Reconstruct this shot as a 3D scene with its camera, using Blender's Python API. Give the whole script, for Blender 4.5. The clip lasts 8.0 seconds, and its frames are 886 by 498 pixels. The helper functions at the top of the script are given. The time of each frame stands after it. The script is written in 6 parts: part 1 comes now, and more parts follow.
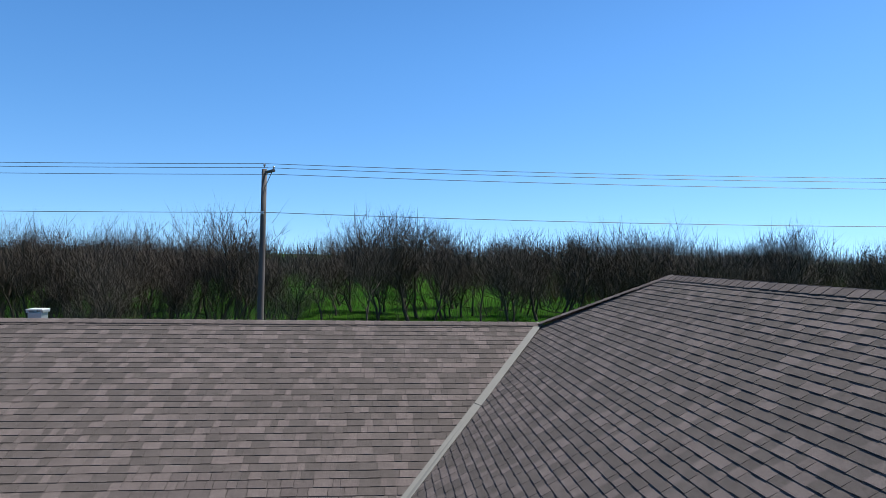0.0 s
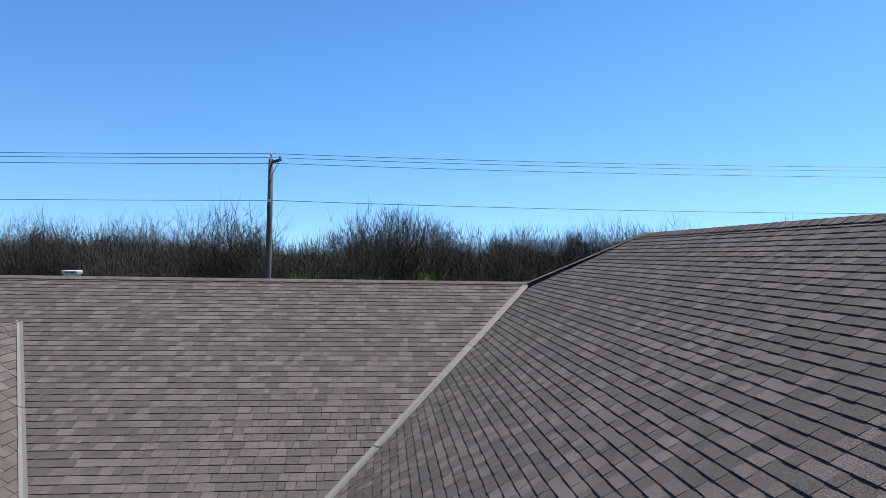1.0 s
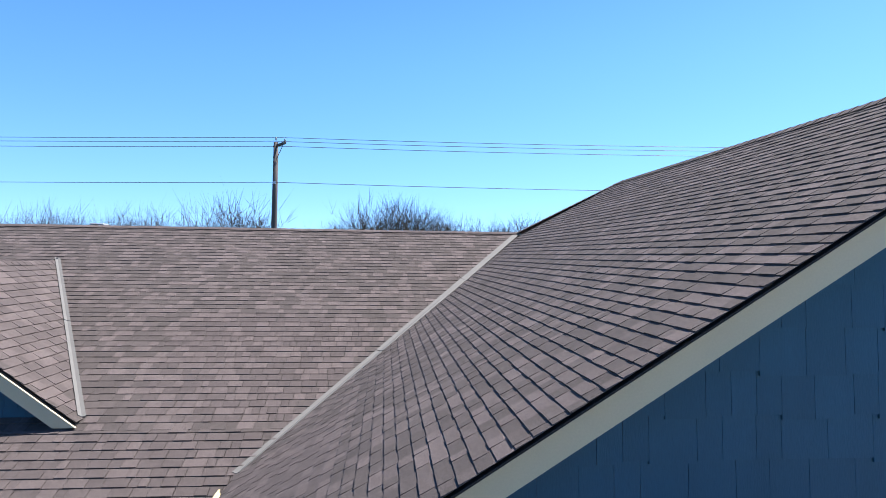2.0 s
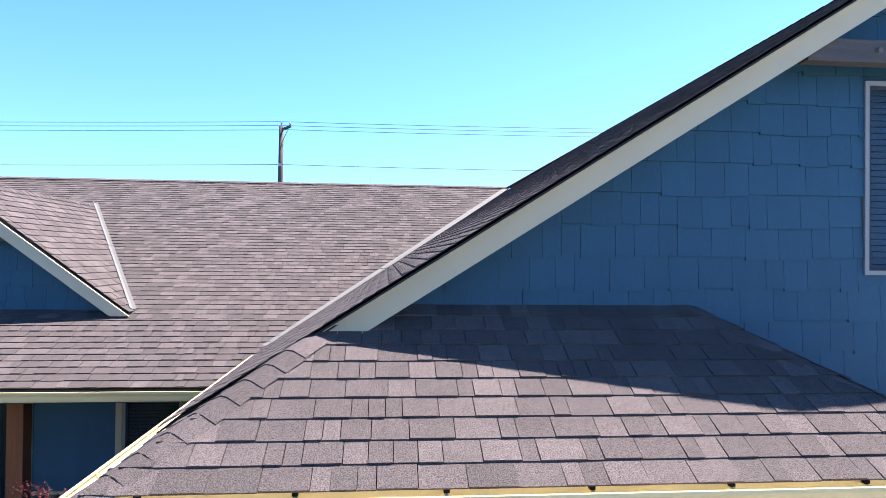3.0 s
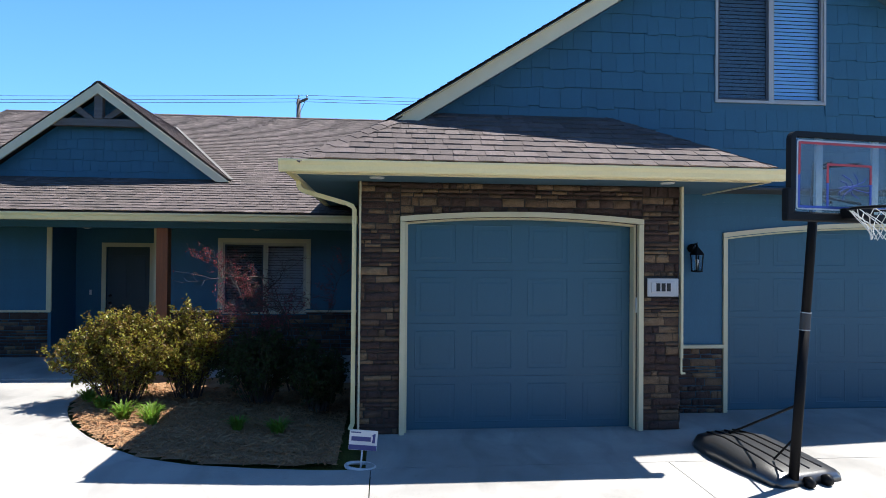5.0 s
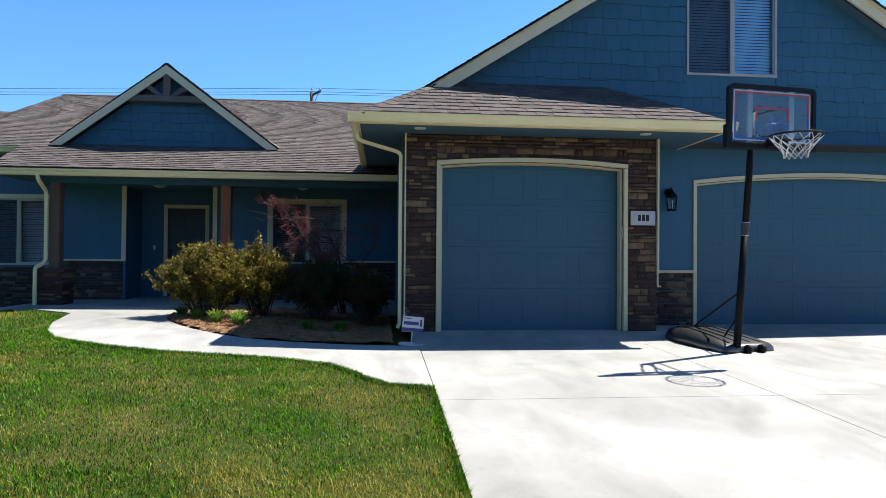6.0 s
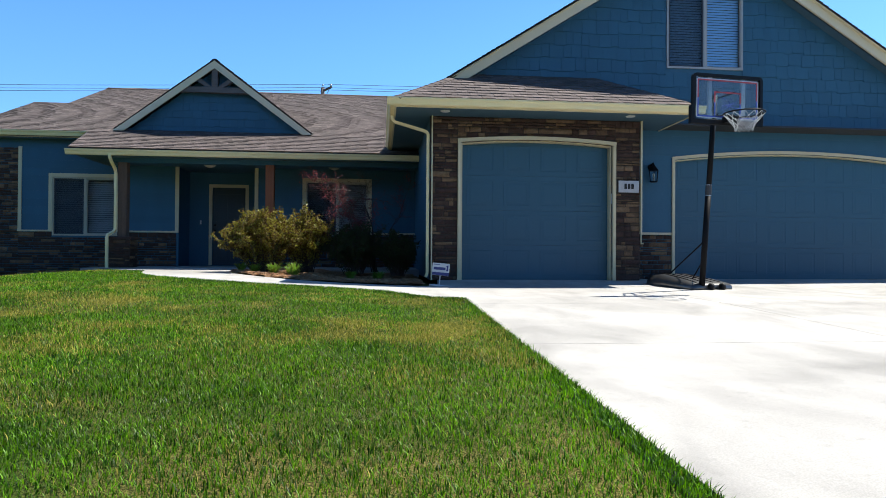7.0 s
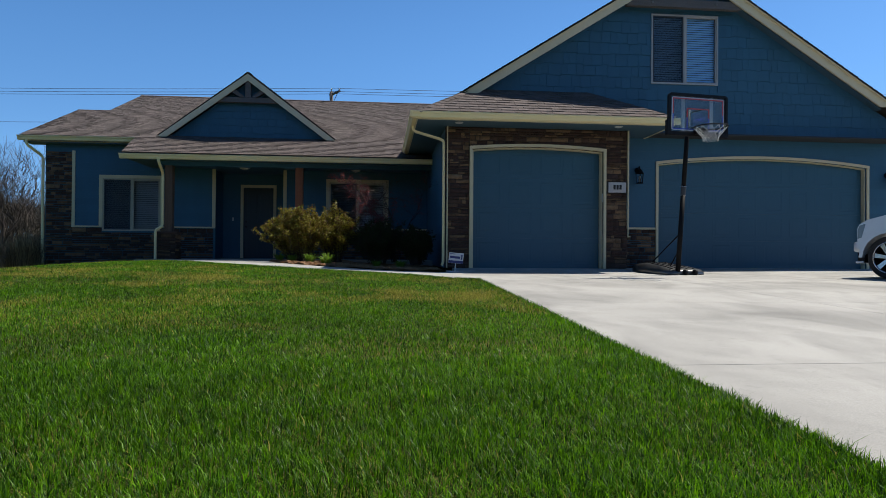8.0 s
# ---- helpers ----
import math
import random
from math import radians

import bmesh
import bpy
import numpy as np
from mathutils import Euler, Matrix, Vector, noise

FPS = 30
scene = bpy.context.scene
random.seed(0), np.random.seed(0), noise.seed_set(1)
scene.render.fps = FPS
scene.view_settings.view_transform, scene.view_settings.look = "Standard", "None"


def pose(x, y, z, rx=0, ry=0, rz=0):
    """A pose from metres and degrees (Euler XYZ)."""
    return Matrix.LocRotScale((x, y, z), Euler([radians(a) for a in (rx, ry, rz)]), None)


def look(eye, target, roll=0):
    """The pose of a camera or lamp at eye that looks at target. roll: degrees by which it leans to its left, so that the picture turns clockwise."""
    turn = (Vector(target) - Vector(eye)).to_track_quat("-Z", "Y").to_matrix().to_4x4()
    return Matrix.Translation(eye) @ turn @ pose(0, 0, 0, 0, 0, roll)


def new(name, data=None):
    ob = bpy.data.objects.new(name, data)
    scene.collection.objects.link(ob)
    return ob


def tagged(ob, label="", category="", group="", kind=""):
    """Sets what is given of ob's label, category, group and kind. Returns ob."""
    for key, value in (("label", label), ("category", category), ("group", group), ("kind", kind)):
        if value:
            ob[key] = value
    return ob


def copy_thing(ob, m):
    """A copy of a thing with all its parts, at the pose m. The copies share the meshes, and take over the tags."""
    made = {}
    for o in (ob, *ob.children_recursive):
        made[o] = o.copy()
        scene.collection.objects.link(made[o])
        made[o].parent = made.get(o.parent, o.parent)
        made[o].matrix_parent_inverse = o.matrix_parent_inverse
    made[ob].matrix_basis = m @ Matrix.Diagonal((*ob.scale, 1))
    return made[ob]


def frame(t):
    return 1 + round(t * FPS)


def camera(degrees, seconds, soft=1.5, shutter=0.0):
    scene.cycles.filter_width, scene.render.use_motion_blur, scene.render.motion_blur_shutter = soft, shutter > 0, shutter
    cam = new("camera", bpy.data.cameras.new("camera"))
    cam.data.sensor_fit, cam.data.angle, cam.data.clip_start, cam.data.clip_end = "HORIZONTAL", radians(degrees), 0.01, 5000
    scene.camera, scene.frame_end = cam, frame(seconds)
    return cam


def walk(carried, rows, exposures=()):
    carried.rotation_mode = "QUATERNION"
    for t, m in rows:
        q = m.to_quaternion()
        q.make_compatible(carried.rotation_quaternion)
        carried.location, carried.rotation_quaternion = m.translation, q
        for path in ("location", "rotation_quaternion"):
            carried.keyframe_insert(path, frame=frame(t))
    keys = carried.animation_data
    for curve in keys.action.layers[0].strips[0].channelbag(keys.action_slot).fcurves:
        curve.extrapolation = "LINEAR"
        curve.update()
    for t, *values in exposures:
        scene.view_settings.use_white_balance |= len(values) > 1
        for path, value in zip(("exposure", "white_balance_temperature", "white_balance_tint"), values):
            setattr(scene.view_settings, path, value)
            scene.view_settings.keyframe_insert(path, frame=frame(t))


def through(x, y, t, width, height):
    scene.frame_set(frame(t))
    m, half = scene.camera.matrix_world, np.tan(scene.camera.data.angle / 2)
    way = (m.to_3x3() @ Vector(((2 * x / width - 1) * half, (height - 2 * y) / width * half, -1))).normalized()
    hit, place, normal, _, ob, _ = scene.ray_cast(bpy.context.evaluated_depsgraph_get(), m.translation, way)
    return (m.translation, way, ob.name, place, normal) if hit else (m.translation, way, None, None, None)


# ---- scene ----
cam = camera(69.2, 8.0, soft=0.7)
# seconds, eye x y z, yaw, pitch, roll
ROWS = [
    (0.0, 0.384, -0.436, 7.154, -5.38, 0.51, -1.00),
    (0.5, 0.385, -1.060, 6.899, -5.30, 0.56, -1.00),
    (1.0, 0.369, -1.597, 6.456, -5.24, 0.59, -0.94),
    (1.2, 0.385, -1.790, 6.263, -5.23, 0.61, -0.91),
    (2.3, 0.373, -3.135, 5.085, -5.13, 0.64, -0.72),
    (2.5, 0.371, -3.408, 4.855, -5.12, 0.67, -0.70),
    (3.0, 0.355, -4.122, 4.263, -5.12, 0.73, -0.61),
    (3.5, 0.312, -4.887, 3.685, -5.14, 0.78, -0.51),
    (4.0, 0.221, -5.695, 3.123, -5.17, 0.72, -0.48),
    (4.5, 0.036, -6.568, 2.587, -5.25, 0.68, -0.45),
    (4.7, -0.045, -6.907, 2.374, -5.27, 0.66, -0.45),
    (5.8, -0.669, -9.062, 1.272, -5.37, 0.69, -0.45),
    (6.0, -0.788, -9.443, 1.105, -5.40, 0.68, -0.43),
    (6.5, -1.077, -10.389, 0.752, -5.45, 0.63, -0.40),
    (7.0, -1.348, -11.369, 0.442, -5.51, 0.54, -0.38),
    (7.5, -1.594, -12.293, 0.302, -5.55, 0.47, -0.36),
    (8.0, -1.826, -13.139, 0.280, -5.61, 0.47, -0.39),
]
walk(cam, [(t, pose(x, y, z, 90 + pitch, roll, yaw)) for t, x, y, z, yaw, pitch, roll in ROWS],
     exposures=[(0.0, 0.54, 6250, 6), (1.2, 0.66, 6300, 6), (2.3, 1.33, 6250, 15), (3.0, 1.75, 6300, 17), (3.5, 2.03, 6300, 17), (4.0, 2.08, 6250, 15),
                (4.5, 1.75, 6250, 12), (5.8, 1.13, 6400, 7), (6.5, 1.12, 6450, 7), (7.0, 1.17, 6500, 7), (7.5, 1.26, 6550, 7), (8.0, 0.41, 6650, 7)])

# ---- daylight: a clear spring noon, the sun behind the house and to its right ----
SUN_WAY = Vector((0.545, 0.195, 1.0)).normalized()
world = bpy.data.worlds.new("sky")
world.use_nodes = True
scene.world = world
wn = world.node_tree.nodes
sky = wn.new("ShaderNodeTexSky")
sky.sky_type = "NISHITA"
sky.sun_disc = False
sky.sun_elevation = math.asin(SUN_WAY.z)
sky.sun_rotation = math.atan2(SUN_WAY.x, SUN_WAY.y)
sky.air_density, sky.dust_density, sky.ozone_density = 0.9, 0.2, 3.0
wn["Background"].inputs["Strength"].default_value = 0.132
# look a little above the true horizon, where a clear spring sky stays blue
aim = wn.new("ShaderNodeTexCoord")
split, join = wn.new("ShaderNodeSeparateXYZ"), wn.new("ShaderNodeCombineXYZ")
lift = wn.new("ShaderNodeMapRange")
lift.inputs["To Min"].default_value = 0.11
world.node_tree.links.new(aim.outputs["Generated"], split.inputs[0])
world.node_tree.links.new(split.outputs["Z"], lift.inputs["Value"])
for axis_name in ("X", "Y"):
    world.node_tree.links.new(split.outputs[axis_name], join.inputs[axis_name])
world.node_tree.links.new(lift.outputs[0], join.inputs["Z"])
world.node_tree.links.new(join.outputs[0], sky.inputs["Vector"])
deep = wn.new("ShaderNodeHueSaturation")
deep.inputs["Hue"].default_value = 0.502
deep.inputs["Saturation"].default_value = 1.24
world.node_tree.links.new(sky.outputs["Color"], deep.inputs["Color"])
# the upper sky, mostly out of view, is dimmed to darken shaded faces
fall, tone = wn.new("ShaderNodeMapRange"), wn.new("ShaderNodeVectorMath")
fall.interpolation_type = "SMOOTHSTEP"
fall.inputs["From Min"].default_value, fall.inputs["From Max"].default_value = 0.26, 0.85
fall.inputs["To Min"].default_value, fall.inputs["To Max"].default_value = 1.0, 0.40
tone.operation = "SCALE"
world.node_tree.links.new(split.outputs["Z"], fall.inputs["Value"])
world.node_tree.links.new(deep.outputs["Color"], tone.inputs[0])
world.node_tree.links.new(fall.outputs[0], tone.inputs["Scale"])
world.node_tree.links.new(tone.outputs[0], wn["Background"].inputs["Color"])

sun = new("sun", bpy.data.lights.new("sun", "SUN"))
sun.data.energy, sun.data.angle, sun.data.color = 5.0, radians(0.53), (1.0, 0.95, 0.87)
sun.matrix_world = look(SUN_WAY * 60, (0, 0, 0))

# ---- materials ----
def material(name, color, rough=0.7, vary=0.12, scale=6.0, fine=60.0, bump=0.15, metal=0.0, island=0.0, objvar=0.0,
             tint=None, stretch=(1, 1, 1), spec=0.5, dist=0.01, reach=(0.15, 0.85), grit=0.0):
    """Colour broken up at two scales, with grain in the relief; island / objvar: how much single pieces differ."""
    m = bpy.data.materials.new(name)
    m.use_nodes = True
    n, link = m.node_tree.nodes, m.node_tree.links.new
    b = n["Principled BSDF"]
    b.inputs["Roughness"].default_value = rough
    b.inputs["Metallic"].default_value = metal
    b.inputs["Specular IOR Level"].default_value = spec
    co = n.new("ShaderNodeTexCoord")
    mp = n.new("ShaderNodeMapping")
    mp.inputs["Scale"].default_value = stretch
    geo = n.new("ShaderNodeNewGeometry")
    link(geo.outputs["Position"], mp.inputs["Vector"])
    big = n.new("ShaderNodeTexNoise")
    big.inputs["Scale"].default_value, big.inputs["Detail"].default_value = scale, 5
    small = n.new("ShaderNodeTexNoise")
    small.inputs["Scale"].default_value, small.inputs["Detail"].default_value = fine, 3
    link(mp.outputs[0], big.inputs["Vector"])
    link(mp.outputs[0], small.inputs["Vector"])
    add = n.new("ShaderNodeMath")
    add.operation = "ADD"
    link(big.outputs["Fac"], add.inputs[0])
    link(small.outputs["Fac"], add.inputs[1])
    last = add.outputs[0]
    gain = n.new("ShaderNodeMapRange")
    gain.inputs["From Min"].default_value, gain.inputs["From Max"].default_value = 0.6, 1.4
    gain.inputs["To Min"].default_value, gain.inputs["To Max"].default_value = 1 - vary, 1 + vary
    link(last, gain.inputs["Value"])
    mul = gain.outputs[0]
    if grit:
        grain = n.new("ShaderNodeTexNoise")
        grain.inputs["Scale"].default_value, grain.inputs["Detail"].default_value = 150, 3
        link(mp.outputs[0], grain.inputs["Vector"])
        g = n.new("ShaderNodeMapRange")
        g.inputs["From Min"].default_value, g.inputs["From Max"].default_value = 0.35, 0.65
        g.inputs["To Min"].default_value, g.inputs["To Max"].default_value = 1 - grit, 1 + grit
        link(grain.outputs["Fac"], g.inputs["Value"])
        k = n.new("ShaderNodeMath")
        k.operation = "MULTIPLY"
        link(mul, k.inputs[0])
        link(g.outputs[0], k.inputs[1])
        mul = k.outputs[0]
    for amount, node, socket in ((island, geo, "Random Per Island"), (objvar, n.new("ShaderNodeObjectInfo"), "Random")):
        if amount:
            r = n.new("ShaderNodeMapRange")
            r.inputs["To Min"].default_value, r.inputs["To Max"].default_value = 1 + amount, 1 - amount
            link(node.outputs[socket], r.inputs["Value"])
            k = n.new("ShaderNodeMath")
            k.operation = "MULTIPLY"
            link(mul, k.inputs[0])
            link(r.outputs[0], k.inputs[1])
            mul = k.outputs[0]
    base = n.new("ShaderNodeRGB")
    base.outputs[0].default_value = (*color, 1)
    col = base.outputs[0]
    if tint:
        t2 = n.new("ShaderNodeRGB")
        t2.outputs[0].default_value = (*tint, 1)
        mix = n.new("ShaderNodeMix")
        mix.data_type = "RGBA"
        src = big.outputs["Fac"]
        if island:
            src = geo.outputs["Random Per Island"]
        if objvar:
            src = n["Object Info"].outputs["Random"]
        wide = n.new("ShaderNodeMapRange")
        wide.inputs["From Min"].default_value, wide.inputs["From Max"].default_value = reach if (island or objvar) else (0.38, 0.62)
        link(src, wide.inputs["Value"])
        link(wide.outputs[0], mix.inputs["Factor"])
        link(col, mix.inputs["A"])
        link(t2.outputs[0], mix.inputs["B"])
        col = mix.outputs["Result"]
    vm = n.new("ShaderNodeVectorMath")
    vm.operation = "SCALE"
    link(col, vm.inputs[0])
    link(mul, vm.inputs["Scale"])
    link(vm.outputs[0], b.inputs["Base Color"])
    if bump:
        bp = n.new("ShaderNodeBump")
        bp.inputs["Strength"].default_value, bp.inputs["Distance"].default_value = bump, dist
        link(small.outputs["Fac"], bp.inputs["Height"])
        link(bp.outputs[0], b.inputs["Normal"])
    return m


def glass_material(name, color=(0.9, 0.95, 1.0), rough=0.02):
    m = bpy.data.materials.new(name)
    m.use_nodes = True
    b = m.node_tree.nodes["Principled BSDF"]
    b.inputs["Base Color"].default_value = (*color, 1)
    b.inputs["Roughness"].default_value = rough
    b.inputs["Transmission Weight"].default_value = 1.0
    b.inputs["IOR"].default_value = 1.2
    return m

def leaf_material(name, a, b, through=0.4, rough=0.55, patch=0.8, vary=0.25, island=0.4, spec=0.25):
    """Leaf or blade: two colours by piece, a slow drift over the ground, and light shining through."""
    m = material(name, a, rough, vary, patch, 9, 0.0, island=island, tint=b, spec=spec)
    n, link = m.node_tree.nodes, m.node_tree.links.new
    bsdf = n["Principled BSDF"]
    glow = n.new("ShaderNodeBsdfTranslucent")
    link(bsdf.inputs["Base Color"].links[0].from_socket, glow.inputs["Color"])
    mix = n.new("ShaderNodeMixShader")
    mix.inputs["Fac"].default_value = through
    link(bsdf.outputs[0], mix.inputs[1])
    link(glow.outputs[0], mix.inputs[2])
    link(mix.outputs[0], n["Material Output"].inputs["Surface"])
    return m


LEAF_GOLD = leaf_material("shrub_leaf_gold", (0.195, 0.185, 0.024), (0.160, 0.090, 0.020), 0.35, 0.45, spec=0.3)
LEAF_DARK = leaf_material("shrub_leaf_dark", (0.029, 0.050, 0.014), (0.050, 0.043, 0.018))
LEAF_RED = leaf_material("shrub_leaf_red", (0.230, 0.045, 0.058), (0.130, 0.050, 0.045))
LEAF_GREEN = leaf_material("perennial_leaf", (0.094, 0.187, 0.018), (0.158, 0.216, 0.029))
STRAW = leaf_material("dry_grass", (0.245, 0.194, 0.108), (0.101, 0.072, 0.043), 0.2)
BLADE = leaf_material("grass_blade", (0.092, 0.212, 0.0035), (0.017, 0.074, 0.002), 0.5, 0.42, 0.7, 0.6, 0.5, 0.22)
DRY_BLADE = leaf_material("dry_grass_blade", (0.32, 0.280, 0.060), (0.16, 0.175, 0.022), 0.4, 0.6, 0.7, 0.3, 0.3, 0.1)

SHINGLE = material("shingle", (0.118, 0.096, 0.092), 0.95, 0.16, 2.5, 170, 0.7, island=0.10, tint=(0.088, 0.074, 0.070), spec=0.2, dist=0.005, reach=(0.10, 0.55), grit=0.55)
SHINGLE_OB = material("shingle_piece", (0.118, 0.096, 0.092), 0.95, 0.16, 2.5, 170, 0.7, objvar=0.06, tint=(0.096, 0.079, 0.076), spec=0.2, dist=0.005, reach=(0.10, 0.55), grit=0.55)
DECK = material("roof_underlay", (0.03, 0.026, 0.024), 0.95)
METAL_LIGHT = material("valley_metal", (0.15, 0.145, 0.136), 0.7, 0.10, 3, 40, 0.05, spec=0.4)
FASCIA = material("fascia_paint", (0.62, 0.54, 0.36), 0.55, 0.06, 2, 90, 0.06)
GUTTER = material("gutter_cream", (0.80, 0.67, 0.36), 0.42, 0.05, 2, 50, 0.03)
TRIM = material("trim_tan", (0.55, 0.475, 0.30), 0.55, 0.05, 3, 80, 0.05)
SIDING = material("siding_blue", (0.020, 0.089, 0.145), 0.6, 0.12, 1.2, 45, 0.10, stretch=(1, 1, 0.35))
SIDING_OB = material("siding_shingle_blue", (0.0205, 0.092, 0.150), 0.6, 0.12, 1.5, 45, 0.16, objvar=0.055, stretch=(3, 3, 0.5))
DOOR_BLUE = material("garage_door_blue", (0.0165, 0.078, 0.120), 0.5, 0.06, 1.0, 70, 0.05, stretch=(1, 1, 0.3))
SOFFIT = material("soffit_blue", (0.05, 0.105, 0.15), 0.6, 0.06, 2, 40, 0.05)
STONE = material("ledger_stone", (0.050, 0.026, 0.019), 0.9, 0.45, 11, 70, 0.9, objvar=0.30, tint=(0.30, 0.185, 0.098), dist=0.02, reach=(0.58, 1.0))

MORTAR = material("mortar", (0.05, 0.042, 0.036), 0.95, 0.2, 8, 60, 0.5)


def concrete_material():
    """Broom-finished concrete: a slow drift, a few smeared water stains, pores and fine grit."""
    m = material("concrete", (0.345, 0.333, 0.315), 0.85, 0.05, 0.45, 110, 0.08, grit=0.10)
    n, link = m.node_tree.nodes, m.node_tree.links.new
    bsdf = n["Principled BSDF"]
    col = bsdf.inputs["Base Color"].links[0].from_socket
    geo = n["Geometry"]
    for scale, bend, lo, hi, dark, stretch in ((0.33, 0.5, 0.44, 0.72, 0.62, (1, 1.6, 1)), (1.1, 0.8, 0.44, 0.74, 0.70, (1.7, 0.8, 1)), (17.0, 0.3, 0.60, 0.74, 0.86, (1, 1, 1))):
        mp = n.new("ShaderNodeMapping")
        mp.inputs["Scale"].default_value = stretch
        tex = n.new("ShaderNodeTexNoise")
        tex.inputs["Scale"].default_value, tex.inputs["Detail"].default_value, tex.inputs["Distortion"].default_value = scale, 6, bend
        rng = n.new("ShaderNodeMapRange")
        rng.inputs["From Min"].default_value, rng.inputs["From Max"].default_value = lo, hi
        rng.inputs["To Min"].default_value, rng.inputs["To Max"].default_value = 1.0, dark
        mul = n.new("ShaderNodeVectorMath")
        mul.operation = "SCALE"
        link(geo.outputs["Position"], mp.inputs["Vector"])
        link(mp.outputs[0], tex.inputs["Vector"])
        link(tex.outputs["Fac"], rng.inputs["Value"])
        link(col, mul.inputs[0])
        link(rng.outputs[0], mul.inputs["Scale"])
        col = mul.outputs[0]
    link(col, bsdf.inputs["Base Color"])
    return m


CONCRETE = concrete_material()

POST_OLD = material("weathered_post", (0.115, 0.068, 0.045), 0.75, 0.3, 3, 30, 0.3, stretch=(6, 6, 0.5))
POST = material("cedar_post", (0.22, 0.064, 0.018), 0.65, 0.25, 3, 30, 0.3, stretch=(6, 6, 0.5))
BEAM = material("weathered_beam", (0.105, 0.095, 0.092), 0.85, 0.30, 4, 40, 0.4, stretch=(0.6, 5, 5))
WHITE_FRAME = material("vinyl_frame", (0.34, 0.33, 0.32), 0.45, 0.04, 3, 40, 0.02)
TAN_FRAME = material("tan_vinyl_frame", (0.40, 0.36, 0.27), 0.45, 0.04, 3, 40, 0.02)
# upper window's slats: the sky's blue reflection is put into their colour
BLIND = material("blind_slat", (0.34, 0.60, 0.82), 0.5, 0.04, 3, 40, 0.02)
# lower windows' slats: the eaves' shade is put into a darker colour
BLIND_SHADED = material("shaded_blind_slat", (0.26, 0.26, 0.25), 0.5, 0.04, 3, 40, 0.02)
SCREEN = material("screen_frame", (0.035, 0.045, 0.06), 0.8, 0.05)


def mesh_cloth_material():
    """Fine insect mesh: too fine to see its wires, it lets about half of the light through."""
    m = material("insect_screen", (0.018, 0.032, 0.048), 0.8, 0.05, bump=0.0)
    n, link = m.node_tree.nodes, m.node_tree.links.new
    mix = n.new("ShaderNodeMixShader")
    mix.inputs["Fac"].default_value = 0.34
    link(n.new("ShaderNodeBsdfTransparent").outputs[0], mix.inputs[1])
    link(n["Principled BSDF"].outputs[0], mix.inputs[2])
    link(mix.outputs[0], n["Material Output"].inputs["Surface"])
    return m


SCREEN_MESH = mesh_cloth_material()
# near-black: the shade of unlit rooms is put into the colour
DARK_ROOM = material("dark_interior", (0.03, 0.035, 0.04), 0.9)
BLACK_METAL = material("black_metal", (0.006, 0.006, 0.007), 0.5, 0.1, 5, 60, 0.08, spec=0.1)
BLACK_PLASTIC = material("black_plastic", (0.009, 0.009, 0.010), 0.5, 0.15, 4, 60, 0.08, spec=0.15)
TANK_PLASTIC = material("dusty_black_plastic", (0.022, 0.022, 0.023), 0.30, 0.35, 5, 60, 0.10, spec=1.0)
GRASS_SOIL = material("lawn_ground", (0.028, 0.055, 0.006), 0.95, 0.45, 0.9, 70, 0.9, tint=(0.080, 0.072, 0.020), grit=0.6, dist=0.03, spec=0.1)
FIELD = material("crop_field", (0.019, 0.061, 0.007), 1.0, 0.25, 0.05, 2, 0.2, tint=(0.029, 0.072, 0.009), spec=0.0)
BARK = material("bark", (0.052, 0.039, 0.029), 0.9, 0.3, 5, 50, 0.5)
POLE_WOOD = material("pole_wood", (0.108, 0.090, 0.083), 0.9, 0.25, 3, 30, 0.4, stretch=(8, 8, 0.4))
WIRE = material("wire", (0.03, 0.03, 0.035), 0.6)
GLASS = glass_material("window_glass")
MULCH = material("bark_mulch", (0.22, 0.105, 0.046), 0.95, 0.4, 6, 60, 0.9, island=0.5, tint=(0.37, 0.22, 0.11), dist=0.03)
TWIG = material("shrub_twig", (0.045, 0.032, 0.026), 0.85, 0.3, 5, 50, 0.2)
BRUSH = material("bare_brush", (0.085, 0.062, 0.043), 0.9, 0.3, 0.05, 3, 0.0, island=0.5, tint=(0.050, 0.050, 0.026))
# paler than the near brush: distance haze is put into the twig colour
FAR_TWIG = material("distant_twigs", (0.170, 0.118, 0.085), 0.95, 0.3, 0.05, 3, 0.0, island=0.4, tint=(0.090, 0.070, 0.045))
WHITE_PLASTIC = material("white_plastic", (0.562, 0.562, 0.554), 0.45, 0.04, 4, 50, 0.03)
NAVY = material("navy_print", (0.03, 0.04, 0.16), 0.5, 0.05)
RED_PRINT = material("red_print", (0.45, 0.03, 0.04), 0.5, 0.05)
BLUE_PRINT = material("blue_print", (0.03, 0.07, 0.38), 0.5, 0.05)
GREY_PRINT = material("grey_print", (0.45, 0.47, 0.50), 0.5, 0.05)
NET = material("white_net", (0.540, 0.540, 0.518), 0.8, 0.1)
ACRYLIC = glass_material("clear_acrylic", (0.62, 0.74, 0.80), 0.05)
ACRYLIC.node_tree.nodes["Principled BSDF"].inputs["Transmission Weight"].default_value = 0.93
SILVER_PAINT = material("silver_car_paint", (0.50, 0.52, 0.55), 0.32, 0.03, 3, 60, 0.0, metal=0.35)
LENS = material("headlight_lens", (0.10, 0.12, 0.14), 0.12, 0.1, 6, 40, 0.0, spec=0.8)
TYRE = material("tyre_rubber", (0.02, 0.02, 0.02), 0.85, 0.1, 8, 60, 0.2)
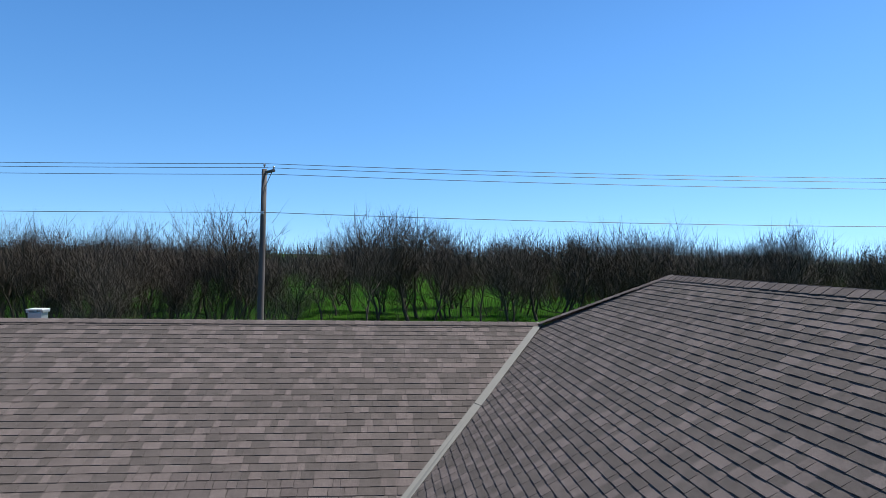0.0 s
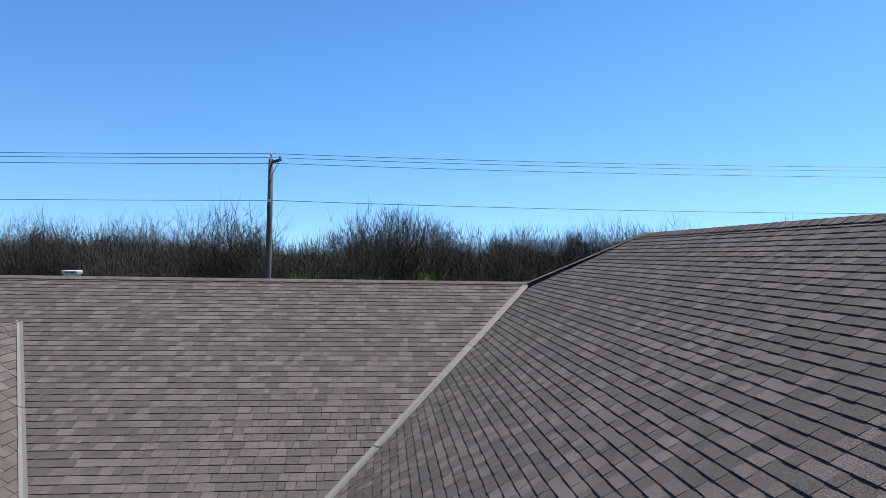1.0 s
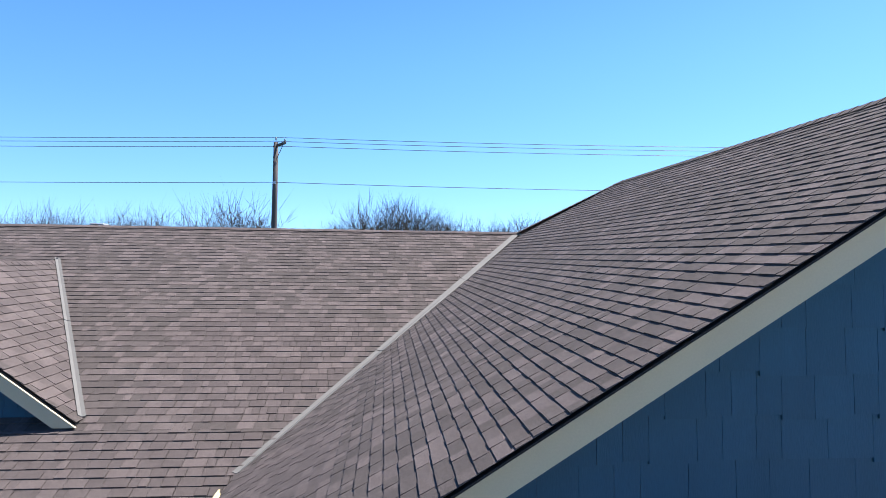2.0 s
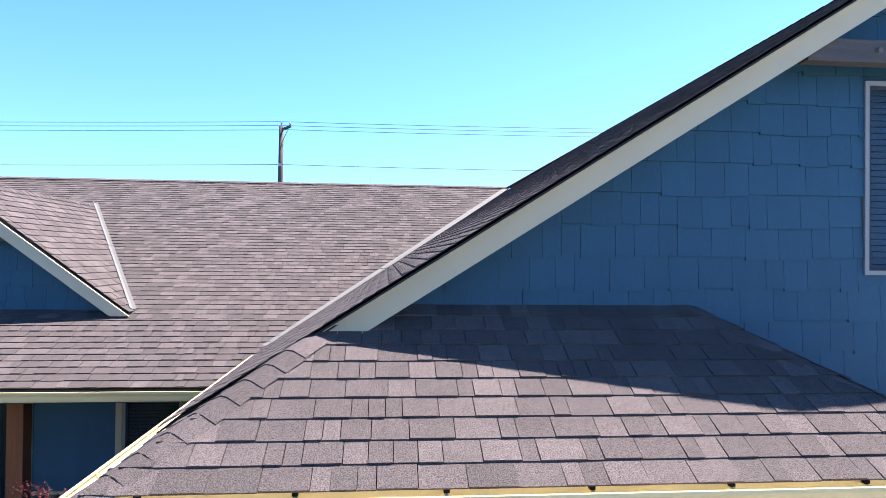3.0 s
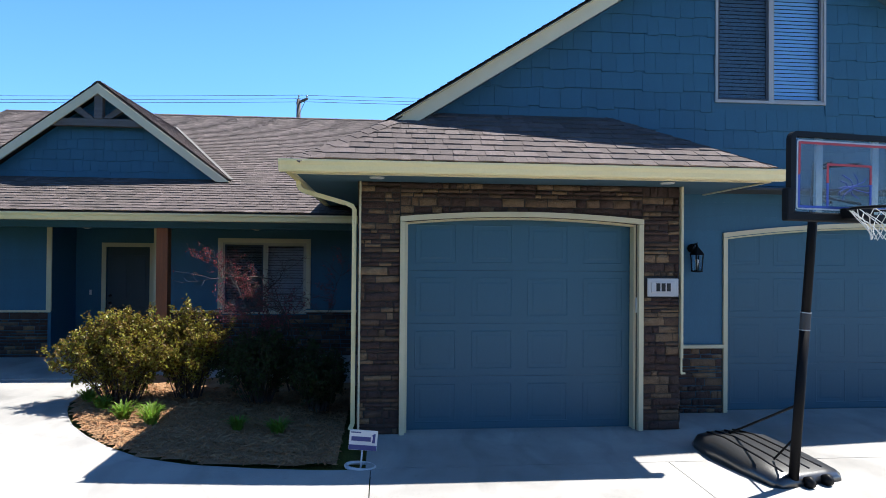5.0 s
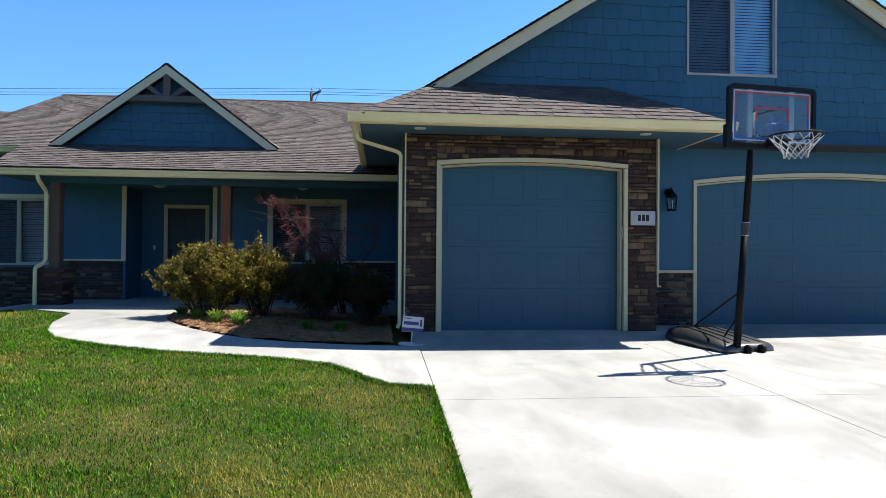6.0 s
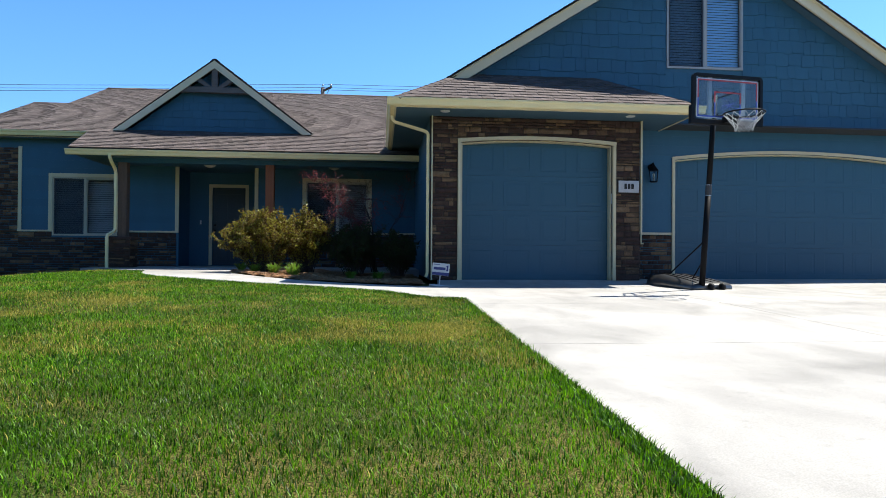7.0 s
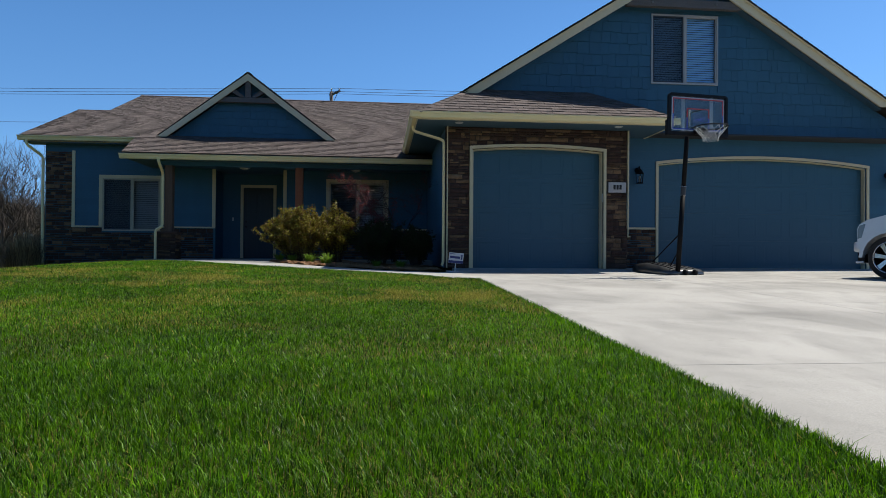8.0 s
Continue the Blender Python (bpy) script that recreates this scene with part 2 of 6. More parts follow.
CHROME = material("polished_alloy", (0.36, 0.37, 0.39), 0.18, 0.03, 4, 30, 0.0, metal=0.95)
GALV = material("galvanised_steel", (0.446, 0.461, 0.475), 0.35, 0.06, 5, 40, 0.03, metal=0.6)
LAMP_GLASS = material("frosted_lamp_glass", (0.55, 0.50, 0.40), 0.4, 0.05)
YELLOW = material("dandelion_yellow", (0.540, 0.396, 0.014), 0.6, 0.1)
STONE_PALE = material("pale_mineral", (0.55, 0.50, 0.48), 0.7, 0.25, 8, 60, 0.4)
POLE_LABEL = material("worn_label", (0.03, 0.03, 0.032), 0.6, 0.2, 8, 60, 0.05)
PLAQUE = material("plaque_white", (0.42, 0.41, 0.41), 0.5, 0.05)

# ---- building tools ----
def finish(bm, name, mat, smooth=False):
    me = bpy.data.meshes.new(name)
    bmesh.ops.recalc_face_normals(bm, faces=bm.faces)
    bm.to_mesh(me)
    bm.free()
    me.materials.append(mat)
    if smooth:
        for p in me.polygons:
            p.use_smooth = True
    return me


def thing(name, label, category, group="", kind="", at=(0, 0, 0)):
    """An Empty at a thing's base, for its parts."""
    ob = new(name)
    ob.location = at
    bpy.context.view_layer.update()
    return tagged(ob, label, category, group, kind)


def part(name, bm, mat, parent=None, label="", smooth=False):
    """One mesh object from a bmesh in world metres, under a thing or part."""
    ob = new(name, finish(bm, name, mat, smooth))
    if parent is not None:
        ob.parent = parent
        ob.matrix_parent_inverse = matrix_of(parent).inverted()
    if label:
        ob["label"] = label
    return ob


def matrix_of(ob):
    m = ob.matrix_basis
    if ob.parent:
        m = matrix_of(ob.parent) @ ob.matrix_parent_inverse @ m
    return m


def piece(name, mesh, m, parent):
    ob = new(name, mesh)
    ob.parent = parent
    ob.matrix_parent_inverse = matrix_of(parent).inverted()
    ob.matrix_basis = m
    return ob


def box(bm, x0, x1, y0, y1, z0, z1, bevel=0.0, m=None):
    r = bmesh.ops.create_cube(bm, size=1.0)
    v = r["verts"]
    bmesh.ops.scale(bm, verts=v, vec=(abs(x1 - x0), abs(y1 - y0), abs(z1 - z0)))
    bmesh.ops.translate(bm, verts=v, vec=((x0 + x1) / 2, (y0 + y1) / 2, (z0 + z1) / 2))
    if m is not None:
        bmesh.ops.transform(bm, matrix=m, verts=v)
    if bevel:
        edges = list({e for q in v for e in q.link_edges})
        bmesh.ops.bevel(bm, geom=edges, offset=bevel, segments=2, affect="EDGES", profile=0.5)
    return bm


def boxed(*a, **k):
    return box(bmesh.new(), *a, **k)


def welded(bm):
    """The blocks of one part joined where they meet."""
    bmesh.ops.remove_doubles(bm, verts=bm.verts, dist=0.0001)
    return bm


def slab(bm, pts, thick):
    """A prism: the polygon pts (3D, flat) and the same moved by the vector thick."""
    t = Vector(thick)
    a = [bm.verts.new(p) for p in pts]
    b = [bm.verts.new(Vector(p) + t) for p in pts]
    bm.faces.new(a)
    bm.faces.new(list(reversed(b)))
    n = len(a)
    for i in range(n):
        bm.faces.new([a[i], b[i], b[(i + 1) % n], a[(i + 1) % n]])
    return bm


def tube(bm, pts, radii, sides=8, cap=True):
    """A round bar through the points pts, with a radius at each."""
    rings = []
    pts = [Vector(p) for p in pts]
    if not hasattr(radii, "__len__"):
        radii = [radii] * len(pts)
    for i, p in enumerate(pts):
        d = (pts[min(i + 1, len(pts) - 1)] - pts[max(i - 1, 0)]).normalized()
        u = d.cross(Vector((0, 0, 1)) if abs(d.z) < 0.95 else Vector((0, 1, 0))).normalized()
        w = d.cross(u)
        rings.append([bm.verts.new(p + radii[i] * (math.cos(a) * u + math.sin(a) * w))
                      for a in (2 * math.pi * k / sides for k in range(sides))])
    for a, b in zip(rings, rings[1:]):
        for k in range(sides):
            bm.faces.new([a[k], a[(k + 1) % sides], b[(k + 1) % sides], b[k]])
    if cap:
        bm.faces.new(rings[0][::-1])
        bm.faces.new(rings[-1])
    return bm


def square_tube(bm, pts, w, d, across=(1, 0, 0)):
    """A rectangular pipe (w along across, d the other way) through pts."""
    rings = []
    pts = [Vector(p) for p in pts]
    for i, p in enumerate(pts):
        q = (pts[min(i + 1, len(pts) - 1)] - pts[max(i - 1, 0)]).normalized()
        side = Vector(across) - q * q.dot(Vector(across))
        side = side.normalized() if side.length > 0.3 else Vector((0, 1, 0))
        up = q.cross(side).normalized()
        rings.append([bm.verts.new(p + a * w / 2 * side + b * d / 2 * up) for a, b in ((-1, -1), (1, -1), (1, 1), (-1, 1))])
    for a, b in zip(rings, rings[1:]):
        for k in range(4):
            bm.faces.new([a[k], a[(k + 1) % 4], b[(k + 1) % 4], b[k]])
    bm.faces.new(rings[0][::-1])
    bm.faces.new(rings[-1])
    return bm


def clip_polygon(poly, edge):
    """poly (2D, any) cut by a convex counter-clockwise polygon."""
    out = poly
    n = len(edge)
    for i in range(n):
        (ax, ay), (bx, by) = edge[i], edge[(i + 1) % n]
        src, out = out, []
        for j in range(len(src)):
            p, q = src[j], src[(j + 1) % len(src)]
            sp = (bx - ax) * (p[1] - ay) - (by - ay) * (p[0] - ax)
            sq = (bx - ax) * (q[1] - ay) - (by - ay) * (q[0] - ax)
            if sp >= 0:
                out.append(p)
            if (sp >= 0) != (sq >= 0):
                k = sp / (sp - sq)
                out.append((p[0] + k * (q[0] - p[0]), p[1] + k * (q[1] - p[1])))
        if len(out) < 3:
            return []
    return out


def raw_mesh(name, verts, faces, mat):
    me = bpy.data.meshes.new(name)
    me.from_pydata(verts, [], faces)
    me.update()
    me.materials.append(mat)
    return me


class Slope:
    """A roof plane: an eave point, the way along the eave and the way uphill (both flat), and the rise per metre."""

    def __init__(self, origin, along, uphill, pitch):
        self.o, self.a, self.h, self.s = Vector(origin), Vector(along), Vector(uphill), pitch
        self.v = (self.h + Vector((0, 0, pitch))).normalized()
        self.n = self.a.cross(self.v).normalized()
        if self.n.z < 0:
            self.n = -self.n

    def z(self, x, y):
        return self.o.z + self.s * ((Vector((x, y, 0)) - Vector((self.o.x, self.o.y, 0))).dot(self.h))

    def on(self, x, y, lift=0.0):
        return Vector((x, y, self.z(x, y))) + self.n * lift

    def uv(self, x, y):
        d = self.on(x, y) - self.o
        return d.dot(self.a), d.dot(self.v)

    def place(self, u, v, lift=0.0):
        return self.o + self.a * u + self.v * v + self.n * lift


def ccw(poly):
    area = sum(p[0] * q[1] - q[0] * p[1] for p, q in zip(poly, poly[1:] + poly[:1]))
    return poly if area > 0 else poly[::-1]


def shingle_field(slope, plan, parent, near, seed, lift=0.02, deep=1.0, size=1.0, gap=0.002, expo=0.143):
    """Laminated shingles in overlapping courses over the plan polygon (convex, x y). Tabs whose middle lies in the box
    near (x0, x1, y0, y1), up to 300 whole ones, are pieces; the rest is one joined part."""
    rnd = random.Random(seed)
    edge = ccw([slope.uv(x, y) for x, y in plan])
    v0, v1 = min(p[1] for p in edge), max(p[1] for p in edge)
    u0, u1 = min(p[0] for p in edge), max(p[0] for p in edge)
    templates, verts, faces, count = {}, [], [], 0
    widths = [w * size for w in (0.11, 0.15, 0.19, 0.24, 0.29)]
    v = v0
    while v < v1:
        u = u0 - rnd.random() * 0.3
        high = False
        while u < u1:
            w = rnd.choice(widths)
            high = not high
            t = (0.0155 if high else 0.010) * deep
            drop = rnd.uniform(-0.003, 0.003)
            rect = [(u, v + drop), (u + w, v + drop), (u + w, v + expo * 1.12), (u, v + expo * 1.12)]
            cut = clip_polygon(rect, edge)
            if cut:
                whole = len(cut) == 4 and all(abs(p[0] - q[0]) + abs(p[1] - q[1]) < 1e-6 for p, q in zip(sorted(cut), sorted(rect)))
                c = slope.place(u + w / 2, v + expo / 2)
                if whole and near and count < 300 and near[0] < c.x < near[1] and near[2] < c.y < near[3]:
                    key = (w, high)
                    if key not in templates:
                        g = 0.0015
                        vs = [(g, 0, 0), (w - g, 0, 0), (w - g, 0, t), (g, 0, t), (g, expo * 1.12, 0), (w - g, expo * 1.12, 0)]
                        templates[key] = raw_mesh("shingle", vs, [(0, 1, 2, 3), (3, 2, 5, 4), (0, 3, 4), (1, 5, 2)], SHINGLE_OB)
                    m = Matrix((slope.a, slope.v, slope.n)).transposed().to_4x4()
                    m.translation = slope.place(u, v + drop, lift)
                    piece("shingle", templates[key], m, parent)
                    count += 1
                else:
                    cut = ccw(cut)
                    k = len(verts)
                    n = len(cut)
                    for p in cut:
                        h = t * max(0.0, 1 - (p[1] - v) / (expo * 1.12))
                        verts.append(slope.place(p[0], p[1], lift + h))
                    for p in cut:
                        verts.append(slope.place(p[0], p[1], lift))
                    faces.append(tuple(range(k, k + n)))
                    for i in range(n):
                        j = (i + 1) % n
                        faces.append((k + i, k + n + i, k + n + j, k + j))
            u += w + gap
        v += expo
    if verts:
        me = raw_mesh("shingles", verts, faces, SHINGLE)
        ob = new("shingles", me)
        ob.parent = parent
        ob.matrix_parent_inverse = matrix_of(parent).inverted()
        ob["kind"] = "stuff"
        ob["label"] = "weathered brown-grey laminated asphalt shingles in overlapping courses"


def ridge_caps(name, parent, a, b, width=0.15, seed=1, bend=0.42, step=0.17):
    """A row of bent cap shingles from a up to b, each lapping the one below; each is a piece of its own."""
    rnd = random.Random(seed)
    a, b = Vector(a), Vector(b)
    d = (b - a).normalized()
    side = d.cross(Vector((0, 0, 1))).normalized()
    up = side.cross(d).normalized()
    n = int((b - a).length / step)
    for i in range(n):
        p = a + d * (i * (b - a).length / n)
        L = (b - a).length / n * 1.25
        wv = width * rnd.uniform(0.96, 1.03)
        t = 0.006
        vs = []
        for along, lift in ((0, t + 0.002), (L, 0.0)):
            for s, h in ((-1, -bend * wv), (-0.25, -0.2 * bend * wv), (0.25, -0.2 * bend * wv), (1, -bend * wv)):
                vs.append(p + d * along + side * s * wv + up * (h + lift + 0.014))
        for s, h in ((-1, -bend * wv), (-0.25, -0.2 * bend * wv), (0.25, -0.2 * bend * wv), (1, -bend * wv)):
            vs.append(p + side * s * wv + up * (h + 0.006))
        fs = [(0, 1, 5, 4), (1, 2, 6, 5), (2, 3, 7, 6), (8, 9, 1, 0), (9, 10, 2, 1), (10, 11, 3, 2)]
        piece(name, raw_mesh(name, vs, fs, SHINGLE_OB), Matrix(), parent)

# ---- ground: one sheet to the horizon; the front yard falls gently away from the house ----
def drive_z(y):
    """Height of the paving: an apron at the doors, then a gentle fall to the street."""
    if y > 0:
        return 0.0
    if y > -1.2:
        return 0.062 * y
    if y > -3.5:
        return -0.075 + 0.011 * (y + 1.2)
    return max(-0.10 + 0.0335 * (y + 3.5), -0.95)


def smooth(k):
    k = max(0.0, min(1.0, k))
    return k * k * (3 - 2 * k)


def ground_z(x, y):
    rise = 0.15 * smooth((-0.4 - x) / 4.6) * smooth((y + 9.5) / 7.5) if y < 40 else 0.0
    side = -0.12 * (-7.0 - x) ** 1.2 if x < -7 else 0.0
    z = min(drive_z(y), -0.07 if y < 3 else 0.0) - 0.008 + rise + max(side, -0.95)
    return max(z, -1.9)


def axis(lo, hi, step, far):
    inner = list(np.arange(lo, hi + step / 2, step))
    out = [d for d in (6, 14, 26, 45, 80, 140, 300, 700, 1600, 3000) if d <= far]
    return [lo - d for d in reversed(out)] + inner + [hi + d for d in out]


gx, gy = axis(-22.05, 22.45, 0.5, 3000), axis(-24, 16, 0.5, 3000)
gverts = [(x, y, ground_z(x, y) - (0.14 if (x > -0.55 and y > -24) else 0.3 if (x > -7.3 and 2.8 < y < 14) else 0.0)) for y in gy for x in gx]
gfaces = [(j * len(gx) + i, j * len(gx) + i + 1, (j + 1) * len(gx) + i + 1, (j + 1) * len(gx) + i)
          for j in range(len(gy) - 1) for i in range(len(gx) - 1)]
ground = tagged(new("ground", raw_mesh("ground", gverts, gfaces, GRASS_SOIL)), "green lawn soil and field running out to the horizon", "ground", kind="structure")
ground.data.materials.append(FIELD)
for poly in ground.data.polygons:
    poly.use_smooth = True
    poly.material_index = 1 if poly.center.y > 44 else 0

# driveway: concrete bays with open joints between them
DRIVE_X = (-0.3, 2.78, 5.86, 8.94, 12.0, 15.0)
DRIVE_Y = (-1.0, -3.98, -6.72, -9.8, -12.9, -16.0, -19.0, -22.0)
driveway = thing("driveway", "pale sunlit concrete driveway with saw-cut joints and faint stains", "driveway", kind="structure")


def bay(x0, x1, y1, y0, lift=0.0):
    bm = bmesh.new()
    g = 0.004
    top = [(x0 + g, y0 + g, drive_z(y0) + lift), (x1 - g, y0 + g, drive_z(y0) + lift), (x1 - g, y1 - g, drive_z(y1) + lift), (x0 + g, y1 - g, drive_z(y1) + lift)]
    return slab(bm, top, (0, 0, -0.16))


for x0, x1 in zip(DRIVE_X, DRIVE_X[1:]):
    for y1, y0 in zip(DRIVE_Y, DRIVE_Y[1:]):
        part("concrete_bay", bay(x0, x1, y1, y0), CONCRETE, driveway)
# the apron before the doors
bm = bmesh.new()
slab(bm, [(-0.35, -0.995, drive_z(-0.995) + 0.0), (15.0, -0.995, drive_z(-0.995) + 0.0), (15.0, 0.0, 0.0), (-0.35, 0.0, 0.0)], (0, 0, -0.16))
slab(bm, [(3.4, 0.0, 0.0), (15.0, 0.0, 0.0), (15.0, 0.9, 0.0), (3.4, 0.9, 0.0)], (0, 0, -0.16))
slab(bm, [(0.0, 0.0, 0.0), (2.9, 0.0, 0.0), (2.9, 0.25, 0.0), (0.0, 0.25, 0.0)], (0, 0, -0.16))
part("concrete_bay", bm, CONCRETE, driveway)

# curved front walk from the driveway to the porch
outer = [(-0.306, -3.55), (-0.71, -3.43), (-0.9, -3.18), (-1.12, -2.74), (-1.36, -2.41), (-1.9, -2.16), (-2.51, -2.06), (-3.27, -1.98), (-3.96, -1.73), (-4.41, -1.47), (-4.79, -1.17), (-5.2, -0.5), (-5.57, 0.38), (-6.08, 2.1), (-7.2, 3.0)]
inner = [(-0.306, -1.05), (-1.0, -1.03), (-2.0, -0.95), (-2.7, -0.72), (-3.3, -0.2), (-3.75, 0.35), (-4.05, 0.85), (-4.3, 1.4), (-4.35, 2.0), (-4.3, 2.7), (-4.2, 3.02)]
steps = np.linspace(0, len(inner) - 1, len(outer))
inner = list(zip(np.interp(steps, range(len(inner)), [p[0] for p in inner]), np.interp(steps, range(len(inner)), [p[1] for p in inner])))


def walk_z(x, y):
    return min(drive_z(y), -0.06) + 0.005 + 0.15 * smooth((-0.4 - x) / 4.6) * smooth((y + 9.5) / 7.5)


bm = bmesh.new()
top_o = [bm.verts.new((x, y, walk_z(x, y))) for x, y in outer]
top_i = [bm.verts.new((x, y, walk_z(x, y))) for x, y in inner]
low_o = [bm.verts.new((x, y, walk_z(x, y) - 0.15)) for x, y in outer]
low_i = [bm.verts.new((x, y, walk_z(x, y) - 0.15)) for x, y in inner]
for i in range(len(outer) - 1):
    bm.faces.new([top_o[i], top_o[i + 1], top_i[i + 1], top_i[i]])
    bm.faces.new([low_o[i], low_o[i + 1], top_o[i + 1], top_o[i]])
    bm.faces.new([low_i[i + 1], low_i[i], top_i[i], top_i[i + 1]])
front_walk = tagged(part("front_walk", bm, CONCRETE), "curved pale concrete walk leading to the porch", "path", kind="structure")
porch_floor = tagged(part("porch_floor", boxed(-7.75, -0.5, 3.03, 6.3, -0.05, 0.115, 0.01), CONCRETE), "shaded concrete porch slab", "floor", kind="structure")

# ---- the house: walls and roof ----
house = thing("house", "blue single-storey house with brown shingle roof and stone-faced garage", "house")
MAIN = Slope((0, 3.40, 2.738), (1, 0, 0), (0, 1, 0), 0.4185)
MAIN_BACK = Slope((0, 18.64, 2.738), (-1, 0, 0), (0, -1, 0), 0.4185)
RX = 4.87                                    # the garage ridge
GARL = Slope((-1.22, 0, 3.03), (0, -1, 0), (1, 0, 0), 0.632)
GLOW = Slope((-1.16, 0, 3.015), (0, -1, 0), (1, 0, 0), 0.655)      # the corner below the gable's rake
GARR = Slope((2 * RX + 1.22, 0, 3.03), (0, 1, 0), (-1, 0, 0), 0.632)
HIPF = Slope((0, -0.78, 3.03), (1, 0, 0), (0, 1, 0), 0.55)
HIPR = Slope((4.16, 0, 3.03), (0, 1, 0), (-1, 0, 0), 0.612)
RIDGE_Z = GARL.z(RX, 0)
BACK_Y = 9.19
VALLEY_TOP = (3.26, 11.019)
VALLEY_LOW = (-1.15, 4.2)
GARB = Slope((0, BACK_Y + (RIDGE_Z - 3.03) / 0.57, 3.03), (-1, 0, 0), (0, -1, 0), 0.57)
WALL_B, STONE_Y, SIDE_X = 0.773, -0.05, -0.49
PORCH_Y = 5.2


def deck(name, slope, plan, parent=house, thick=0.13, mat=DECK, label=""):
    bm = bmesh.new()
    slab(bm, [slope.on(x, y) for x, y in plan], (0, 0, -thick))
    return part(name, bm, mat, parent, label)


PL_PORCH = [(-8.2, 3.40), (-0.5, 3.40), (-0.5, 4.9), (-0.72, 4.9), (-8.42, 4.9)]
PL_UPPER = [(-10.45, 4.9), (-0.70, 4.9), (3.26, 11.019), (-10.45, 11.019)]
PL_WING = [(-11.38, 4.9), (-10.45, 4.9), (-10.45, 8.31), (-11.38, 8.31)]
PL_GAR = [(-1.15, 0.38), (RX, 0.38), (RX, BACK_Y), VALLEY_TOP, VALLEY_LOW]
PL_GAR_LOW = [(-1.11, -0.72), (-0.17, 0.38), (-1.11, 0.38)]
PL_GARR = [(2 * RX + 1.22, 0.38), (2 * RX + 1.22, 14.0), (RX, BACK_Y), (RX, 0.38)]
PL_HIP = [(-1.11, -0.71), (4.09, -0.71), (2.76, WALL_B), (0.2, WALL_B), (-0.17, 0.38)]
PL_HIP_TOP = [(-1.15, -0.77), (4.12, -0.77), (2.76, WALL_B), (0.2, WALL_B), (-0.17, 0.38)]
PL_LOW_TOP = [(-1.15, -0.77), (-0.17, 0.38), (-1.16, 0.38)]
PL_HIPR = [(4.09, -0.71), (4.09, WALL_B), (2.76, WALL_B)]

roof_main = deck("roof", MAIN, PL_UPPER, label="weathered brown-grey shingle roof over the living wing")
roof_porch = deck("porch_roof", MAIN, PL_PORCH, thick=0.10)
roof_wing = deck("wing_roof", MAIN, PL_WING)
roof_garage = deck("garage_roof", GARL, PL_GAR, thick=0.014, label="steep brown-grey shingle roof over the garage")
roof_garage_low = deck("garage_roof_corner", GLOW, PL_GAR_LOW)
roof_garage_right = deck("garage_roof_right", GARR, PL_GARR, thick=0.014)
roof_hip = deck("entry_hip_roof", HIPF, PL_HIP, label="low hipped shingle roof over the single garage door")
roof_hip_right = deck("entry_hip_roof_end", HIPR, PL_HIPR)
deck("roof_back", MAIN_BACK, [(-10.45, 11.019), (-10.45, 17.6), (2.0, 17.6), (3.26, 11.019)], mat=SHINGLE)
deck("wing_roof_back", Slope((0, 11.72, 3.37), (-1, 0, 0), (0, -1, 0), 0.4185), [(-11.38, 8.31), (-11.38, 11.7), (-10.45, 11.7), (-10.45, 8.31)], mat=SHINGLE)
deck("garage_roof_back", GARB, [(RX, BACK_Y), (2 * RX + 1.22, 15.2), (2.5, 15.2), VALLEY_TOP], mat=SHINGLE)


# -- walls --
def wall_front(name, y, thick, x0, x1, z0, z1, holes, mat, parent=house, label=""):
    """A wall facing the yard with rectangular openings (x0, x1, z0, z1) right through it."""
    bm = bmesh.new()
    xs = sorted({x0, x1, *[h[0] for h in holes], *[h[1] for h in holes]})
    for a, b in zip(xs, xs[1:]):
        cuts = sorted((h[2], h[3]) for h in holes if h[0] <= a and h[1] >= b)
        z = z0
        for c, d in cuts:
            if c > z:
                box(bm, a, b, y, y + thick, z, c)
            z = d
        if z < z1:
            box(bm, a, b, y, y + thick, z, z1)
    return part(name, welded(bm), mat, parent, label)


def arch_points(x0, x1, z_end, z_mid, n=16):
    """Points of a flat arch from x0 to x1."""
    return [(x0 + (x1 - x0) * i / n, z_end + (z_mid - z_end) * (1 - (2 * i / n - 1) ** 2)) for i in range(n + 1)]


def wall_arched(name, y, thick, x0, x1, z0, z1, a0, a1, ze, zm, mat, parent=house):
    bm = bmesh.new()
    box(bm, x0, a0, y, y + thick, z0, z1)
    box(bm, a1, x1, y, y + thick, z0, z1)
    slab(bm, [(x, y, z) for x, z in arch_points(a0, a1, ze, zm)] + [(a1, y, z1), (a0, y, z1)], (0, thick, 0))
    return part(name, welded(bm), mat, parent)


wall_single = wall_arched("stone_wall", 0.0, 0.2, SIDE_X, 3.36, 0.0, 2.98, 0.062, 2.838, 2.452, 2.522, MORTAR)
wall_double = wall_arched("wall", WALL_B, 0.2, 3.36, 10.3, 0.0, 3.03, 4.397, 9.428, 2.337, 2.502, SIDING)
part("wall", boxed(SIDE_X, SIDE_X + 0.18, 0.2, PORCH_Y + 0.2, 0.0, 2.98), SIDING, house)
part("wall", boxed(3.18, 3.36, 0.2, WALL_B, 0.0, 2.98), SIDING, house)
part("wall", boxed(10.12, 10.3, WALL_B + 0.2, 14.5, 0.0, 3.03), SIDING, house)
part("wall", boxed(-10.85, 10.3, 14.5, 14.68, 0.0, 2.9), SIDING, house)
part("wall", boxed(-10.85, -10.67, PORCH_Y + 0.2, 14.5, -1.2, 2.9), SIDING, house)


def gable_under(x):
    return 3.03 + 0.632 * (min(x, 2 * RX - x) + 1.22) - 0.17


